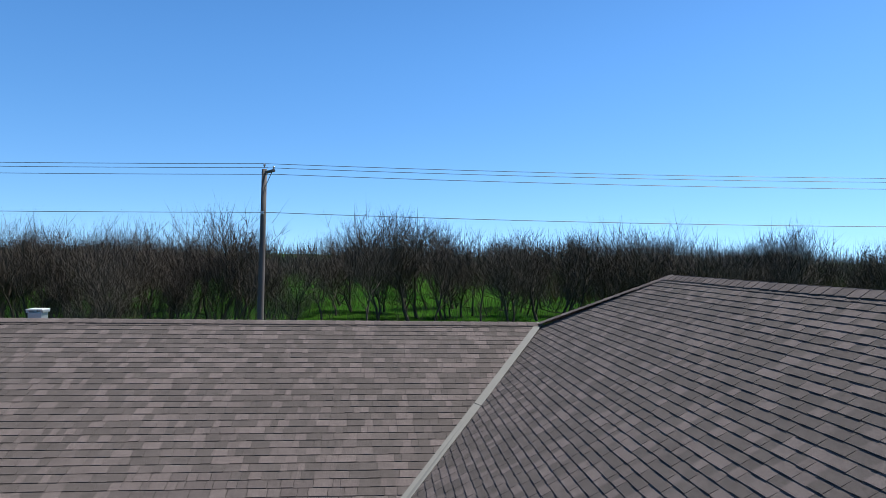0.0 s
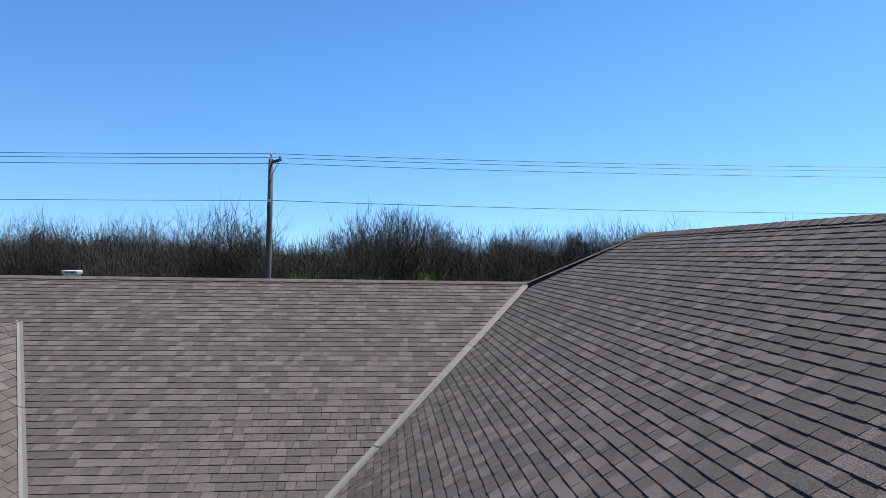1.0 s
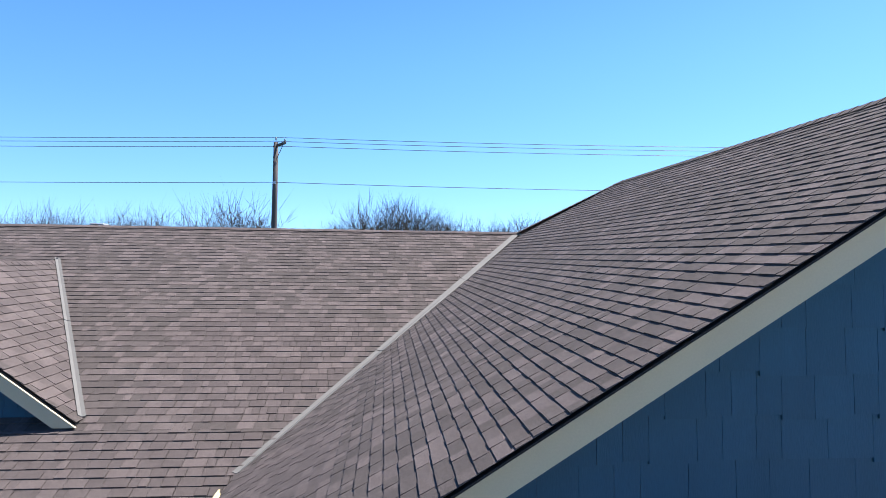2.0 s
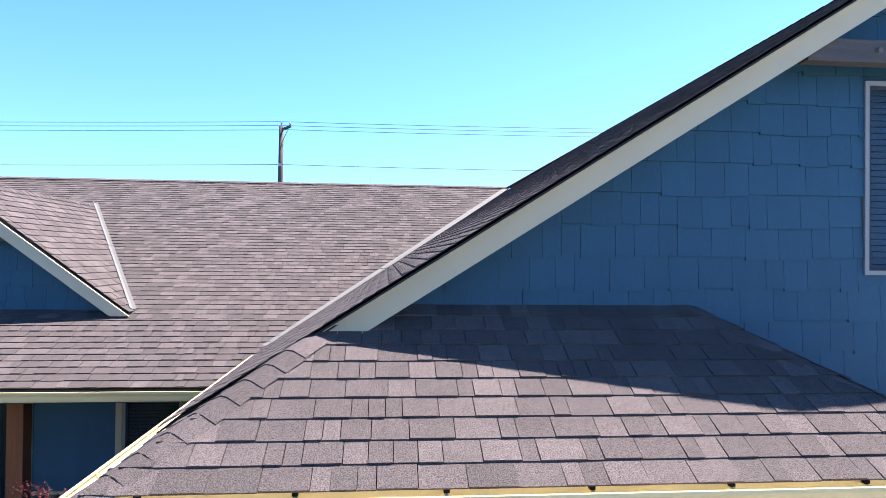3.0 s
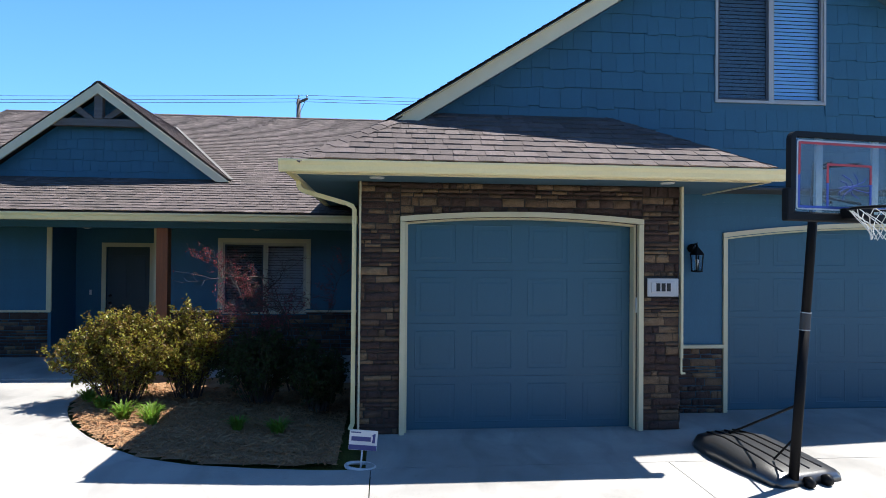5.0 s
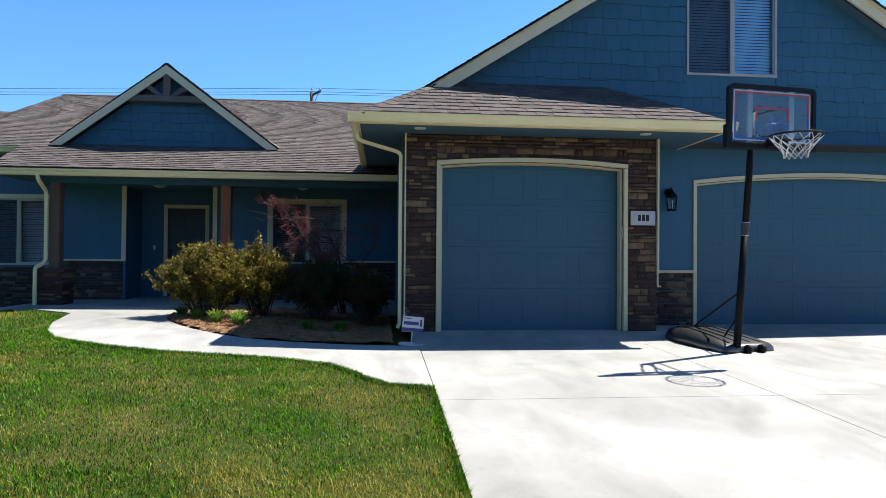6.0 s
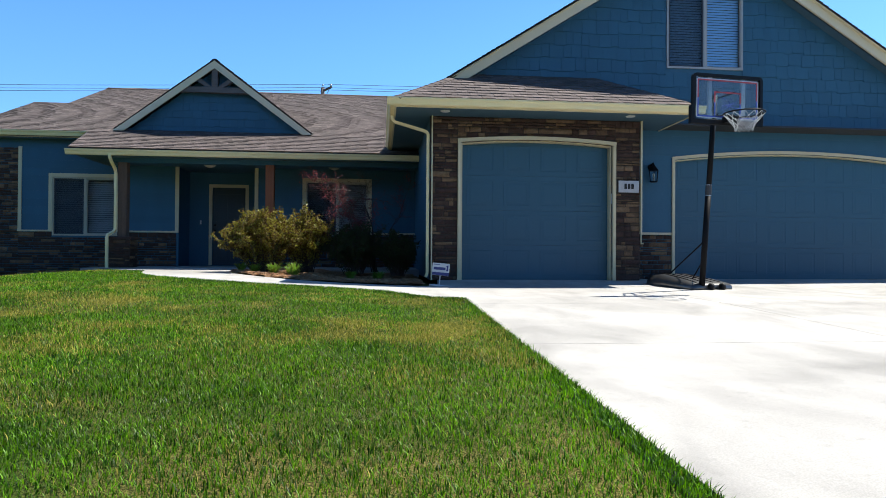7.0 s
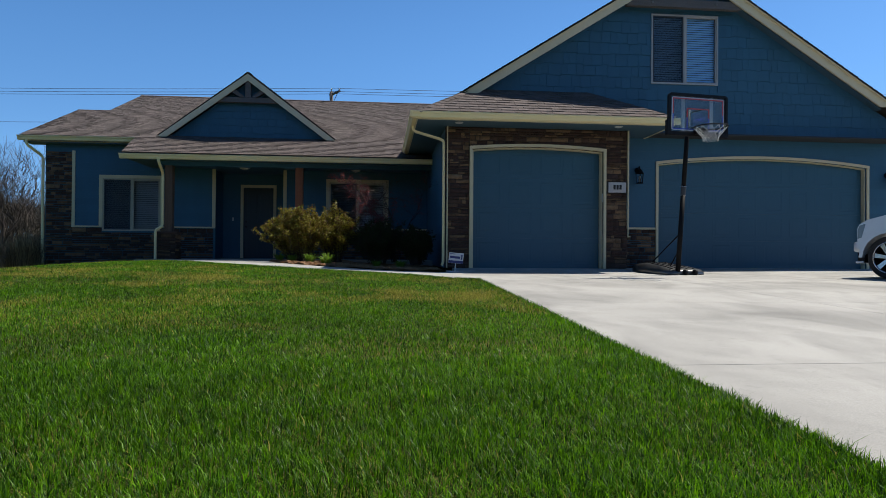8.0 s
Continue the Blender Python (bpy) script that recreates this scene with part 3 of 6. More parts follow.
UPWIN = (4.215, 5.79, 4.155, 5.73)
bm = bmesh.new()
gx0, gx1 = SIDE_X, 2 * RX - SIDE_X
slab(bm, [(gx0, WALL_B, 3.03), (UPWIN[0], WALL_B, 3.03), (UPWIN[0], WALL_B, gable_under(UPWIN[0])), (gx0, WALL_B, gable_under(gx0))], (0, 0.2, 0))
slab(bm, [(UPWIN[1], WALL_B, 3.03), (gx1, WALL_B, 3.03), (gx1, WALL_B, gable_under(gx1)), (UPWIN[1], WALL_B, gable_under(UPWIN[1]))], (0, 0.2, 0))
box(bm, UPWIN[0], UPWIN[1], WALL_B, WALL_B + 0.2, 3.03, UPWIN[2])
slab(bm, [(UPWIN[0], WALL_B, UPWIN[3]), (UPWIN[1], WALL_B, UPWIN[3]), (UPWIN[1], WALL_B, gable_under(UPWIN[1])), (RX, WALL_B, gable_under(RX)), (UPWIN[0], WALL_B, gable_under(UPWIN[0]))], (0, 0.2, 0))
gable_wall = part("gable_wall", welded(bm), SIDING, house, "blue shingle-sided gable wall")

LWIN = (-9.37, -7.85, 0.86, 2.30)
RWIN = (-3.26, -1.68, 0.92, 2.29)
wall_left = wall_front("wall", PORCH_Y, 0.2, -10.85, -6.42, -1.2, 3.20, [LWIN], SIDING)
wall_right = wall_front("wall", PORCH_Y, 0.2, -4.46, SIDE_X, 0.0, 2.75, [RWIN], SIDING)
DOOR = (-5.83, -4.97, 0.13, 2.20)
wall_entry = wall_front("wall", 6.25, 0.15, -6.6, -4.3, 0.0, 2.75, [DOOR], SIDING)
part("wall", boxed(-6.57, -6.42, PORCH_Y + 0.2, 6.25, 0.0, 2.75), SIDING, house)
part("wall", boxed(-4.46, -4.31, PORCH_Y + 0.2, 6.25, 0.0, 2.75), SIDING, house)
part("porch_ceiling", boxed(-8.1, SIDE_X, 3.55, 6.25, 2.60, 2.63), SOFFIT, house)
part("soffit", boxed(-11.3, -8.15, 4.95, 5.4, 3.20, 3.22), SOFFIT, house)
part("soffit", boxed(-1.14, 4.08, -0.72, 0.0, 2.915, 2.945), SOFFIT, house)
part("soffit", boxed(-1.14, SIDE_X, 0.0, 4.2, 2.915, 2.945), SOFFIT, house)
part("soffit", boxed(3.36, 4.08, 0.0, WALL_B, 2.915, 2.945), SOFFIT, house)


# -- fascia and rake boards --
def rake_board(x0, z0, x1, z1, y0, y1, drop, mat=FASCIA, parent=house, cut=True):
    """A sloping board from (x0, z0) to (x1, z1); drop is its height square to the slope, its lower end cut level."""
    bm = bmesh.new()
    k = (z1 - z0) / (x1 - x0)
    d = drop * math.sqrt(1 + k * k)
    e = d / abs(k) * (1 if x1 > x0 else -1)
    pts = [(x0, y0, z0), (x1, y0, z1), (x1, y0, z1 - d), (x0 + e, y0, z0)]
    slab(bm, pts, (0, y1 - y0, 0))
    return part("rake_board", bm, mat, parent)


rake_board(-0.07, 3.714, RX, 3.714 + 0.632 * (RX + 0.07), 0.455, 0.495, 0.146)
rake_board(0.0, 3.779, RX, 3.779 + 0.632 * RX, 0.452, 0.455, 0.024)
rake_board(2 * RX + 0.07, 3.714, RX, 3.714 + 0.632 * (RX + 0.07), 0.455, 0.495, 0.146)
rake_board(2 * RX, 3.779, RX, 3.779 + 0.632 * RX, 0.452, 0.455, 0.024)
for sx in (1, -1):                           # pale trim under the overhanging edge
    bm = bmesh.new()
    xa, xb = (-0.07, RX) if sx > 0 else (2 * RX + 0.07, RX)
    za, zb = GARL.z(-0.07, 0) - 0.017, GARL.z(RX, 0) - 0.017
    slab(bm, [(xa, 0.384, za), (xb, 0.384, zb), (xb, 0.451, zb), (xa, 0.451, za)], (0, 0, -0.006))
    part("edge_trim", bm, FASCIA, house)
bm = bmesh.new()
slab(bm, [(0.1, 0.57, gable_under(0.1) + 0.0), (RX, 0.57, gable_under(RX)), (RX, 0.57, gable_under(RX) - 0.02), (0.1, 0.57, gable_under(0.1) - 0.02)], (0, WALL_B - 0.57, 0))
slab(bm, [(2 * RX - 0.1, 0.57, gable_under(0.1)), (RX, 0.57, gable_under(RX)), (RX, 0.57, gable_under(RX) - 0.02), (2 * RX - 0.1, 0.57, gable_under(0.1) - 0.02)], (0, WALL_B - 0.57, 0))
part("rake_soffit", welded(bm), SOFFIT, house)
part("fascia_board", boxed(-1.14, -1.11, -0.7, 4.0, 2.9, 3.06), FASCIA, house)
part("fascia_board", boxed(-1.14, 4.08, -0.72, -0.69, 2.9, 3.04), FASCIA, house)
part("fascia_board", boxed(4.05, 4.08, -0.69, WALL_B, 2.9, 3.04), FASCIA, house)
part("fascia_board", boxed(-8.14, SIDE_X, 3.47, 3.50, 2.61, 2.74), FASCIA, house)
part("fascia_board", boxed(-11.3, -8.36, 4.97, 5.0, 3.22, 3.35), FASCIA, house)
# a gable-truss beam across the peak
part("truss_beam", boxed(3.55, 2 * RX - 3.55, 0.50, 0.63, 5.80, 5.98, 0.01), BEAM, house, "weathered grey timber beam")
for bx in (4.13, 2 * RX - 4.13):
    bm = bmesh.new()
    tube(bm, [(bx, 0.505, 5.89), (bx, 0.475, 5.89)], [0.03, 0.022], 10)
    part("bolt", bm, METAL_LIGHT, house, "bright metal bolt head")


# -- gutters --
def gutter_profile():
    return [(0.0, 0.0), (0.0, -0.12), (0.07, -0.12), (0.085, -0.10), (0.095, -0.055), (0.125, -0.02), (0.125, 0.002), (0.106, 0.002), (0.106, -0.004), (0.119, -0.006), (0.119, -0.02), (0.09, -0.052), (0.08, -0.07), (0.004, -0.07), (0.004, 0.0)]


def gutter(a, b, out, parent=house):
    """An ogee gutter from a to b; out: the flat way from the fascia."""
    a, b, out = Vector(a), Vector(b), Vector(out)
    bm = bmesh.new()
    slab(bm, [a + out * p + Vector((0, 0, q)) for p, q in gutter_profile()], b - a)
    g = part("gutter", bm, GUTTER, parent, "cream painted metal gutter")
    n = max(2, round((b - a).length / 0.78))
    for i in range(n):
        p = a.lerp(b, (i + 0.5) / n)
        along = (b - a).normalized() * 0.009
        bm = bmesh.new()
        slab(bm, [p + out * 0.002 - along + Vector((0, 0, -0.012)), p + out * 0.118 - along + Vector((0, 0, -0.016)), p + out * 0.118 + along + Vector((0, 0, -0.016)), p + out * 0.002 + along + Vector((0, 0, -0.012))], (0, 0, 0.004))
        part("gutter_hanger", bm, GUTTER, g)
        q = p + out * 0.035
        part("hanger_clip", boxed(q.x - 0.016, q.x + 0.016, q.y - 0.016, q.y + 0.016, q.z - 0.006, q.z + 0.016, 0.004), BLACK_METAL, g, "small black hanger clip")
    return g


gutter((-1.265, -0.72, 3.035), (4.205, -0.72, 3.035), (0, -1, 0))
gutter((-1.14, -0.715, 3.033), (-1.14, 3.95, 3.033), (-1, 0, 0))
gutter((-8.25, 3.47, 2.72), (SIDE_X - 0.004, 3.47, 2.72), (0, -1, 0))
gutter((-11.42, 4.97, 3.37), (-8.30, 4.97, 3.37), (0, -1, 0))


# -- the dormer gable over the porch --
DX, DZ, DY = -5.475, 5.235, 4.93
DK = 0.754
DB = 3.45
DORL = Slope((DX - (DZ - DB) / DK, 0, DB), (0, -1, 0), (1, 0, 0), DK)
DORR = Slope((DX + (DZ - DB) / DK, 0, DB), (0, 1, 0), (-1, 0, 0), DK)
d_top_y = 11.019 - (5.927 - DZ) / 0.4185
d_low_y = 11.019 - (5.927 - DB) / 0.4185
hw = (DZ - DB) / DK
PL_DL = [(DX - hw, DY), (DX, DY), (DX, d_top_y), (DX - hw, max(d_low_y, DY + 0.01))]
PL_DR = [(DX + hw, DY), (DX + hw, max(d_low_y, DY + 0.01)), (DX, d_top_y), (DX, DY)]
roof_dl = deck("dormer_roof_left", DORL, PL_DL, thick=0.08)
roof_dr = deck("dormer_roof_right", DORR, PL_DR, thick=0.08, label="small shingled dormer roof")
rake_board(DX - hw - 0.02, DB - 0.03, DX, DZ - 0.03, DY - 0.035, DY, 0.15)
rake_board(DX + hw + 0.02, DB - 0.03, DX, DZ - 0.03, DY - 0.035, DY, 0.15)
bm = bmesh.new()
slab(bm, [(DX - hw + 0.15, DY + 0.22, DB - 0.06), (DX + hw - 0.15, DY + 0.22, DB - 0.06), (DX, DY + 0.22, DZ - 0.18)], (0, 0.1, 0))
part("dormer_wall", bm, SIDING, house, "blue dormer gable wall")
part("truss_beam", boxed(DX - 0.86, DX + 0.86, DY + 0.01, DY + 0.13, 4.42, 4.56, 0.008), BEAM, house, "weathered grey timber beam")
part("king_post", boxed(DX - 0.075, DX + 0.075, DY + 0.005, DY + 0.135, 4.56, 5.06, 0.008), BEAM, house)
for s in (-1, 1):
    bm = bmesh.new()
    slab(bm, [(DX + s * 0.075, DY + 0.02, 4.565), (DX + s * 0.22, DY + 0.02, 4.565), (DX + s * 0.50, DY + 0.02, 4.74), (DX + s * 0.42, DY + 0.02, 4.83)], (0, 0.1, 0))
    part("brace", bm, BEAM, house)


# -- valley flashing: bright metal strips --
def flashing(a, b, width, n, slope_a, slope_b, lift=0.036):
    """A bent strip from a to b (x, y), lying a hand's width up each slope."""
    a, b = Vector((*a, 0)), Vector((*b, 0))
    d = (b - a).normalized()
    s = Vector((-d.y, d.x, 0))
    for i in range(n):
        p, q = a + (b - a) * (i / n), a + (b - a) * ((i + 1) / n - 0.002)
        bm = bmesh.new()
        L = lift + 0.004 * (i % 2)
        rows = []
        for r in (p, q):
            zc = max(slope_a.z(r.x, r.y), slope_b.z(r.x, r.y)) + L
            row = []
            for k in (-1, 0, 1):
                c = r + s * k * width / 2
                zz = zc if k == 0 else max(slope_a.z(c.x, c.y), slope_b.z(c.x, c.y)) + L
                row.append(bm.verts.new((c.x, c.y, zz)))
            rows.append(row)
        for k in (0, 1):
            bm.faces.new([rows[0][k], rows[0][k + 1], rows[1][k + 1], rows[1][k]])
        r = bmesh.ops.extrude_face_region(bm, geom=bm.faces[:])
        bmesh.ops.translate(bm, verts=[v for v in r["geom"] if isinstance(v, bmesh.types.BMVert)], vec=(0, 0, -0.012))
        part("valley_flashing", bm, METAL_LIGHT, house, "pale metal valley flashing")


flashing(VALLEY_LOW, VALLEY_TOP, 0.11, 3, MAIN, GARL)
flashing((DX + hw, d_low_y), (DX, d_top_y), 0.085, 2, MAIN, DORR, 0.05)
flashing((DX - hw, d_low_y), (DX, d_top_y), 0.085, 2, MAIN, DORL, 0.05)

# ---- doors, windows and trim of the house ----
def flat_arch_casing(x0, x1, z_end, z_mid, width, y0, y1, deep, parent, z_foot=0.0):
    """Tan casing round a garage opening: two jamb boards, an arched head, and a deeper reveal board inside."""
    part("casing", boxed(x0, x0 + width, y0, y1, z_foot, z_end - width, 0.004), TRIM, parent)
    part("casing", boxed(x1 - width, x1, y0, y1, z_foot, z_end - width, 0.004), TRIM, parent)
    up = arch_points(x0, x1, z_end, z_mid)
    bm = bmesh.new()
    slab(bm, [(x, y0 - 0.002, z) for x, z in up] + [(x, y0 - 0.002, z - width) for x, z in reversed(up)], (0, y1 - y0 + 0.002, 0))
    part("casing", bm, TRIM, parent)
    for xa in (x0 + width, x1 - width - 0.03):
        part("door_stop", boxed(xa, xa + 0.03, y1, y1 + deep, z_foot, z_end - width, 0.003), TRIM, parent)
    up = arch_points(x0 + width, x1 - width, z_end - width, z_mid - width)
    bm = bmesh.new()
    slab(bm, [(x, y1, z) for x, z in up] + [(x, y1, z - 0.025) for x, z in reversed(up)], (0, deep, 0))
    part("door_stop", bm, TRIM, parent)


def garage_door(x0, x1, z1, y, cols, label):
    """A sectional door: four hinged sections, each with a row of pressed panels."""
    door = thing("garage_door", label, "garage door", group="garage doors", at=((x0 + x1) / 2, y, 0))
    h = z1 / 4
    w = (x1 - x0) / cols
    a, b = 0.115, w - 0.115
    lo, hi, rim = 0.10, h - 0.108, 0.022
    bm = bmesh.new()
    ring = [(a - rim, lo - rim), (b + rim, lo - rim), (b + rim, hi + rim), (a - rim, hi + rim)]
    steps = ((0.0, 0.0), (0.010, -0.0025), (0.022, 0.002), (0.05, 0.002), (0.075, -0.0015))
    rows = []
    for inset, out in steps:
        rows.append([bm.verts.new((p + inset * (1 if p < w / 2 else -1), out, q + inset * (1 if q < h / 2 else -1))) for p, q in ring])
    for p, q in zip(rows, rows[1:]):
        for k in range(4):
            bm.faces.new([p[k], p[(k + 1) % 4], q[(k + 1) % 4], q[k]])
    bm.faces.new(rows[-1])
    panel_mesh = finish(bm, "panel", DOOR_BLUE)
    for r in range(4):
        sec = part("section", boxed(x0, x1, y, y + 0.045, r * h + 0.0008, (r + 1) * h - 0.0008, 0.002), DOOR_BLUE, door)
        for c in range(cols):
            piece("panel", panel_mesh, Matrix.Translation((x0 + c * w, y - 0.001, r * h + 0.004)), sec)
    return door


flat_arch_casing(0.0, 2.9, 2.515, 2.585, 0.06, -0.062, 0.03, 0.13, house)
flat_arch_casing(4.335, 9.49, 2.40, 2.565, 0.06, WALL_B - 0.035, WALL_B + 0.03, 0.10, house)
garage_door(0.09, 2.81, 2.52, 0.165, 4, "blue sectional garage door with pressed panels, closed")
garage_door(4.42, 9.41, 2.50, WALL_B + 0.135, 8, "wide blue sectional garage door, closed")
part("keypad", boxed(2.825, 2.86, -0.01, 0.02, 1.40, 1.58, 0.005), GALV, house, "small grey keypad on the door jamb")
# unseen dark sheets closing off the garage and the attic
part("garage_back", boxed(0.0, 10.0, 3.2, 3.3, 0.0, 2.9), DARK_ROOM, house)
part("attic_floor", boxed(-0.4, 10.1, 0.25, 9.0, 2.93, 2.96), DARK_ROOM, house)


def sliding_window(x0, x1, z0, z1, y, casing, slats, label, blind=BLIND_SHADED, vinyl=TAN_FRAME, cover=0.43):
    """A sliding window: vinyl frame, a screened half, a glazed half, and a blind behind."""
    win = new("window")
    win.parent = house
    win["label"] = label
    d = y - 0.012
    f = 0.036
    bm = bmesh.new()
    box(bm, x0, x1, d, y + 0.09, z0, z0 + f)
    box(bm, x0, x1, d, y + 0.09, z1 - f, z1)
    box(bm, x0, x0 + f, d, y + 0.09, z0 + f, z1 - f)
    box(bm, x1 - f, x1, d, y + 0.09, z0 + f, z1 - f)
    part("frame", welded(bm), vinyl, win)
    xm = (x0 + x1) / 2
    part("mullion", boxed(xm - 0.03, xm + 0.03, d + 0.012, y + 0.07, z0 + f, z1 - f, 0.004), vinyl, win)
    bm = bmesh.new()
    s = 0.022
    a, b, lo, hi = xm + 0.03, x1 - f, z0 + f, z1 - f
    for q in ((a, b, lo, lo + s), (a, b, hi - s, hi), (a, a + s, lo + s, hi - s), (b - s, b, lo + s, hi - s)):
        box(bm, q[0], q[1], d + 0.02, y + 0.05, q[2], q[3])
    part("sash", welded(bm), vinyl, win)
    bm = bmesh.new()
    a, b = x0 + f, xm - 0.03
    for q in ((a, b, lo, lo + 0.03), (a, b, hi - 0.03, hi), (a, a + 0.03, lo + 0.03, hi - 0.03), (b - 0.03, b, lo + 0.03, hi - 0.03)):
        box(bm, q[0], q[1], d + 0.02, y + 0.03, q[2], q[3])
    part("screen_frame", welded(bm), SCREEN, win)
    for a, b in ((x0 + f, xm - 0.03), (xm + 0.03 + s, x1 - f - s)):
        g = part("pane", boxed(a, b, y + 0.045, y + 0.049, z0 + f, z1 - f), GLASS, win)
        g.visible_shadow = False
    # insect screen over one half
    part("insect_screen", boxed(x0 + f + 0.03, xm - 0.06, y + 0.012, y + 0.0135, lo + 0.03, hi - 0.03), SCREEN_MESH, win)
    step = (z1 - z0 - 2 * f) / slats
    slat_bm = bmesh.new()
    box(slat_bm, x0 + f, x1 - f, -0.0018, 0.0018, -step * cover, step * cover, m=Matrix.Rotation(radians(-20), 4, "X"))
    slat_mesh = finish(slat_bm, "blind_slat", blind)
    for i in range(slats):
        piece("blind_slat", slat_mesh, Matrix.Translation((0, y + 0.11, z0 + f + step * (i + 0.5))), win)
    # a dark sheet close behind the blind stands in for the unlit room
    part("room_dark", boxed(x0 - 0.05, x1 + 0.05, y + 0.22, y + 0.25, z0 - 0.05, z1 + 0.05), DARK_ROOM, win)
    if casing:
        c = 0.085
        e = y - 0.03
        part("casing", boxed(x0 - c, x0, e, y + 0.002, z0 + 0.1, z1, 0.003), TRIM, win)
        part("casing", boxed(x1, x1 + c, e, y + 0.002, z0 + 0.1, z1, 0.003), TRIM, win)
        part("casing", boxed(x0 - c, x1 + c, e, y + 0.002, z1, z1 + c, 0.003), TRIM, win)
    return win


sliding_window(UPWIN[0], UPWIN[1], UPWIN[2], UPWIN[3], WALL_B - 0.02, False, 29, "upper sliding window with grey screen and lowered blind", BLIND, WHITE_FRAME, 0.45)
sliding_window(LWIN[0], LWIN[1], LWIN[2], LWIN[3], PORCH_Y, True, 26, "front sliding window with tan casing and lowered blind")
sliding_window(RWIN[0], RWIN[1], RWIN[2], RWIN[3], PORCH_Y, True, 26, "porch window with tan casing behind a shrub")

# front door in its recess
fd = new("front_door")
fd.parent = house
fd["label"] = "dark blue front door with tan casing, closed, in the porch recess"
FRONT_PAINT = material("front_door_paint", (0.012, 0.030, 0.044), 0.45, 0.08, 2, 60, 0.05)
part("leaf", boxed(DOOR[0], DOOR[1], 6.29, 6.34, DOOR[2], DOOR[3], 0.004), FRONT_PAINT, fd)
for a, b, c, d in ((0.1, 0.39, 0.15, 0.85), (0.47, 0.76, 0.15, 0.85), (0.1, 0.39, 1.0, 1.9), (0.47, 0.76, 1.0, 1.9)):
    part("door_panel", boxed(DOOR[0] + a, DOOR[0] + b, 6.278, 6.292, DOOR[2] + c, DOOR[2] + d, 0.006), FRONT_PAINT, fd)
for x0, x1, z0, z1 in ((DOOR[0] - 0.085, DOOR[0], DOOR[2], DOOR[3]), (DOOR[1], DOOR[1] + 0.085, DOOR[2], DOOR[3]), (DOOR[0] - 0.085, DOOR[1] + 0.085, DOOR[3], DOOR[3] + 0.085)):
    part("casing", boxed(x0, x1, 6.225, 6.252, z0, z1, 0.003), TRIM, fd)
for zz in (1.05, 1.2):
    bm = bmesh.new()
    tube(bm, [(DOOR[0] + 0.07, 6.29, zz), (DOOR[0] + 0.07, 6.25, zz)], [0.03, 0.024], 10)
    part("knob", bm, BLACK_METAL, fd)
part("doorbell", boxed(-6.15, -6.11, 6.235, 6.252, 1.22, 1.32, 0.003), WHITE_PLASTIC, house, "small pale doorbell")

# corner boards and the sill boards over the stone base
for x0, x1, y, z0, z1 in ((-10.16, -10.08, PORCH_Y, 0.99, 3.03), (-6.46, -6.37, PORCH_Y, 0.99, 2.62), (-4.53, -4.44, PORCH_Y, 0.99, 2.62)):
    part("corner_board", boxed(x0, x1, y - 0.03, y + 0.002, z0, z1, 0.003), TRIM, house)
part("corner_board", boxed(-6.43, -6.37, PORCH_Y - 0.02, PORCH_Y + 0.2, 0.115, 0.985, 0.003), SIDING, house)
part("corner_board", boxed(-0.472, -0.45, -0.062, -0.002, 0.0, 2.93, 0.003), TRIM, house)
part("corner_board", boxed(3.362, 3.392, -0.062, -0.002, 0.86, 2.93, 0.003), TRIM, house)
part("drip_tube", boxed(3.366, 3.388, -0.05, -0.028, 0.69, 0.86, 0.003), TRIM, house, "short pale tube below the corner board")
part("drip_outlet", boxed(3.372, 3.425, -0.052, -0.026, 0.665, 0.69, 0.004), TRIM, house)
part("sill_board", boxed(-10.16, LWIN[0] + 0.0, PORCH_Y - 0.05, PORCH_Y + 0.002, 0.955, 0.995, 0.004), TRIM, house)
part("sill_board", boxed(LWIN[1], -6.37, PORCH_Y - 0.05, PORCH_Y + 0.002, 0.955, 0.995, 0.004), TRIM, house)
part("sill_board", boxed(-4.50, RWIN[0] - 0.002, PORCH_Y - 0.05, PORCH_Y + 0.002, 0.955, 0.995, 0.004), TRIM, house)
part("sill_board", boxed(RWIN[1] + 0.002, SIDE_X, PORCH_Y - 0.05, PORCH_Y + 0.002, 0.955, 0.995, 0.004), TRIM, house)
part("sill_board", boxed(3.385, 4.335, WALL_B - 0.075, WALL_B + 0.002, 0.865, 0.91, 0.004), TRIM, house)
part("sill_board", boxed(3.362, 3.41, 0.0, WALL_B - 0.075, 0.865, 0.91, 0.004), TRIM, house)

# porch posts on stone piers
for px, wide, stone in ((-7.2, 0.19, 0.50), (-3.93, 0.19, 0.46)):
    part("post", boxed(px - wide / 2, px + wide / 2, 3.81, 4.0, 0.80 if px < -5 else 0.62, 2.62, 0.006), POST_OLD if px < -5 else POST, house, "greyed cedar porch post" if px < -5 else "reddish cedar porch post")
    part("pier_core", boxed(px - stone / 2 + 0.03, px + stone / 2 - 0.03, 3.69, 4.12, -0.1, 0.74 if px < -5 else 0.6), MORTAR, house)
    part("pier_cap", boxed(px - stone / 2 - 0.02, px + stone / 2 + 0.02, 3.64, 4.17, 0.74 if px < -5 else 0.56, 0.81 if px < -5 else 0.63, 0.012), STONE, house)
part("porch_beam", boxed(-7.4, SIDE_X, 3.8, 4.02, 2.50, 2.60), SIDING, house)


# downspouts
def downspout(pts, parent=house, across=(1, 0, 0)):
    part("downspout", square_tube(bmesh.new(), pts, 0.056, 0.05, across), GUTTER, parent, "cream metal downspout")


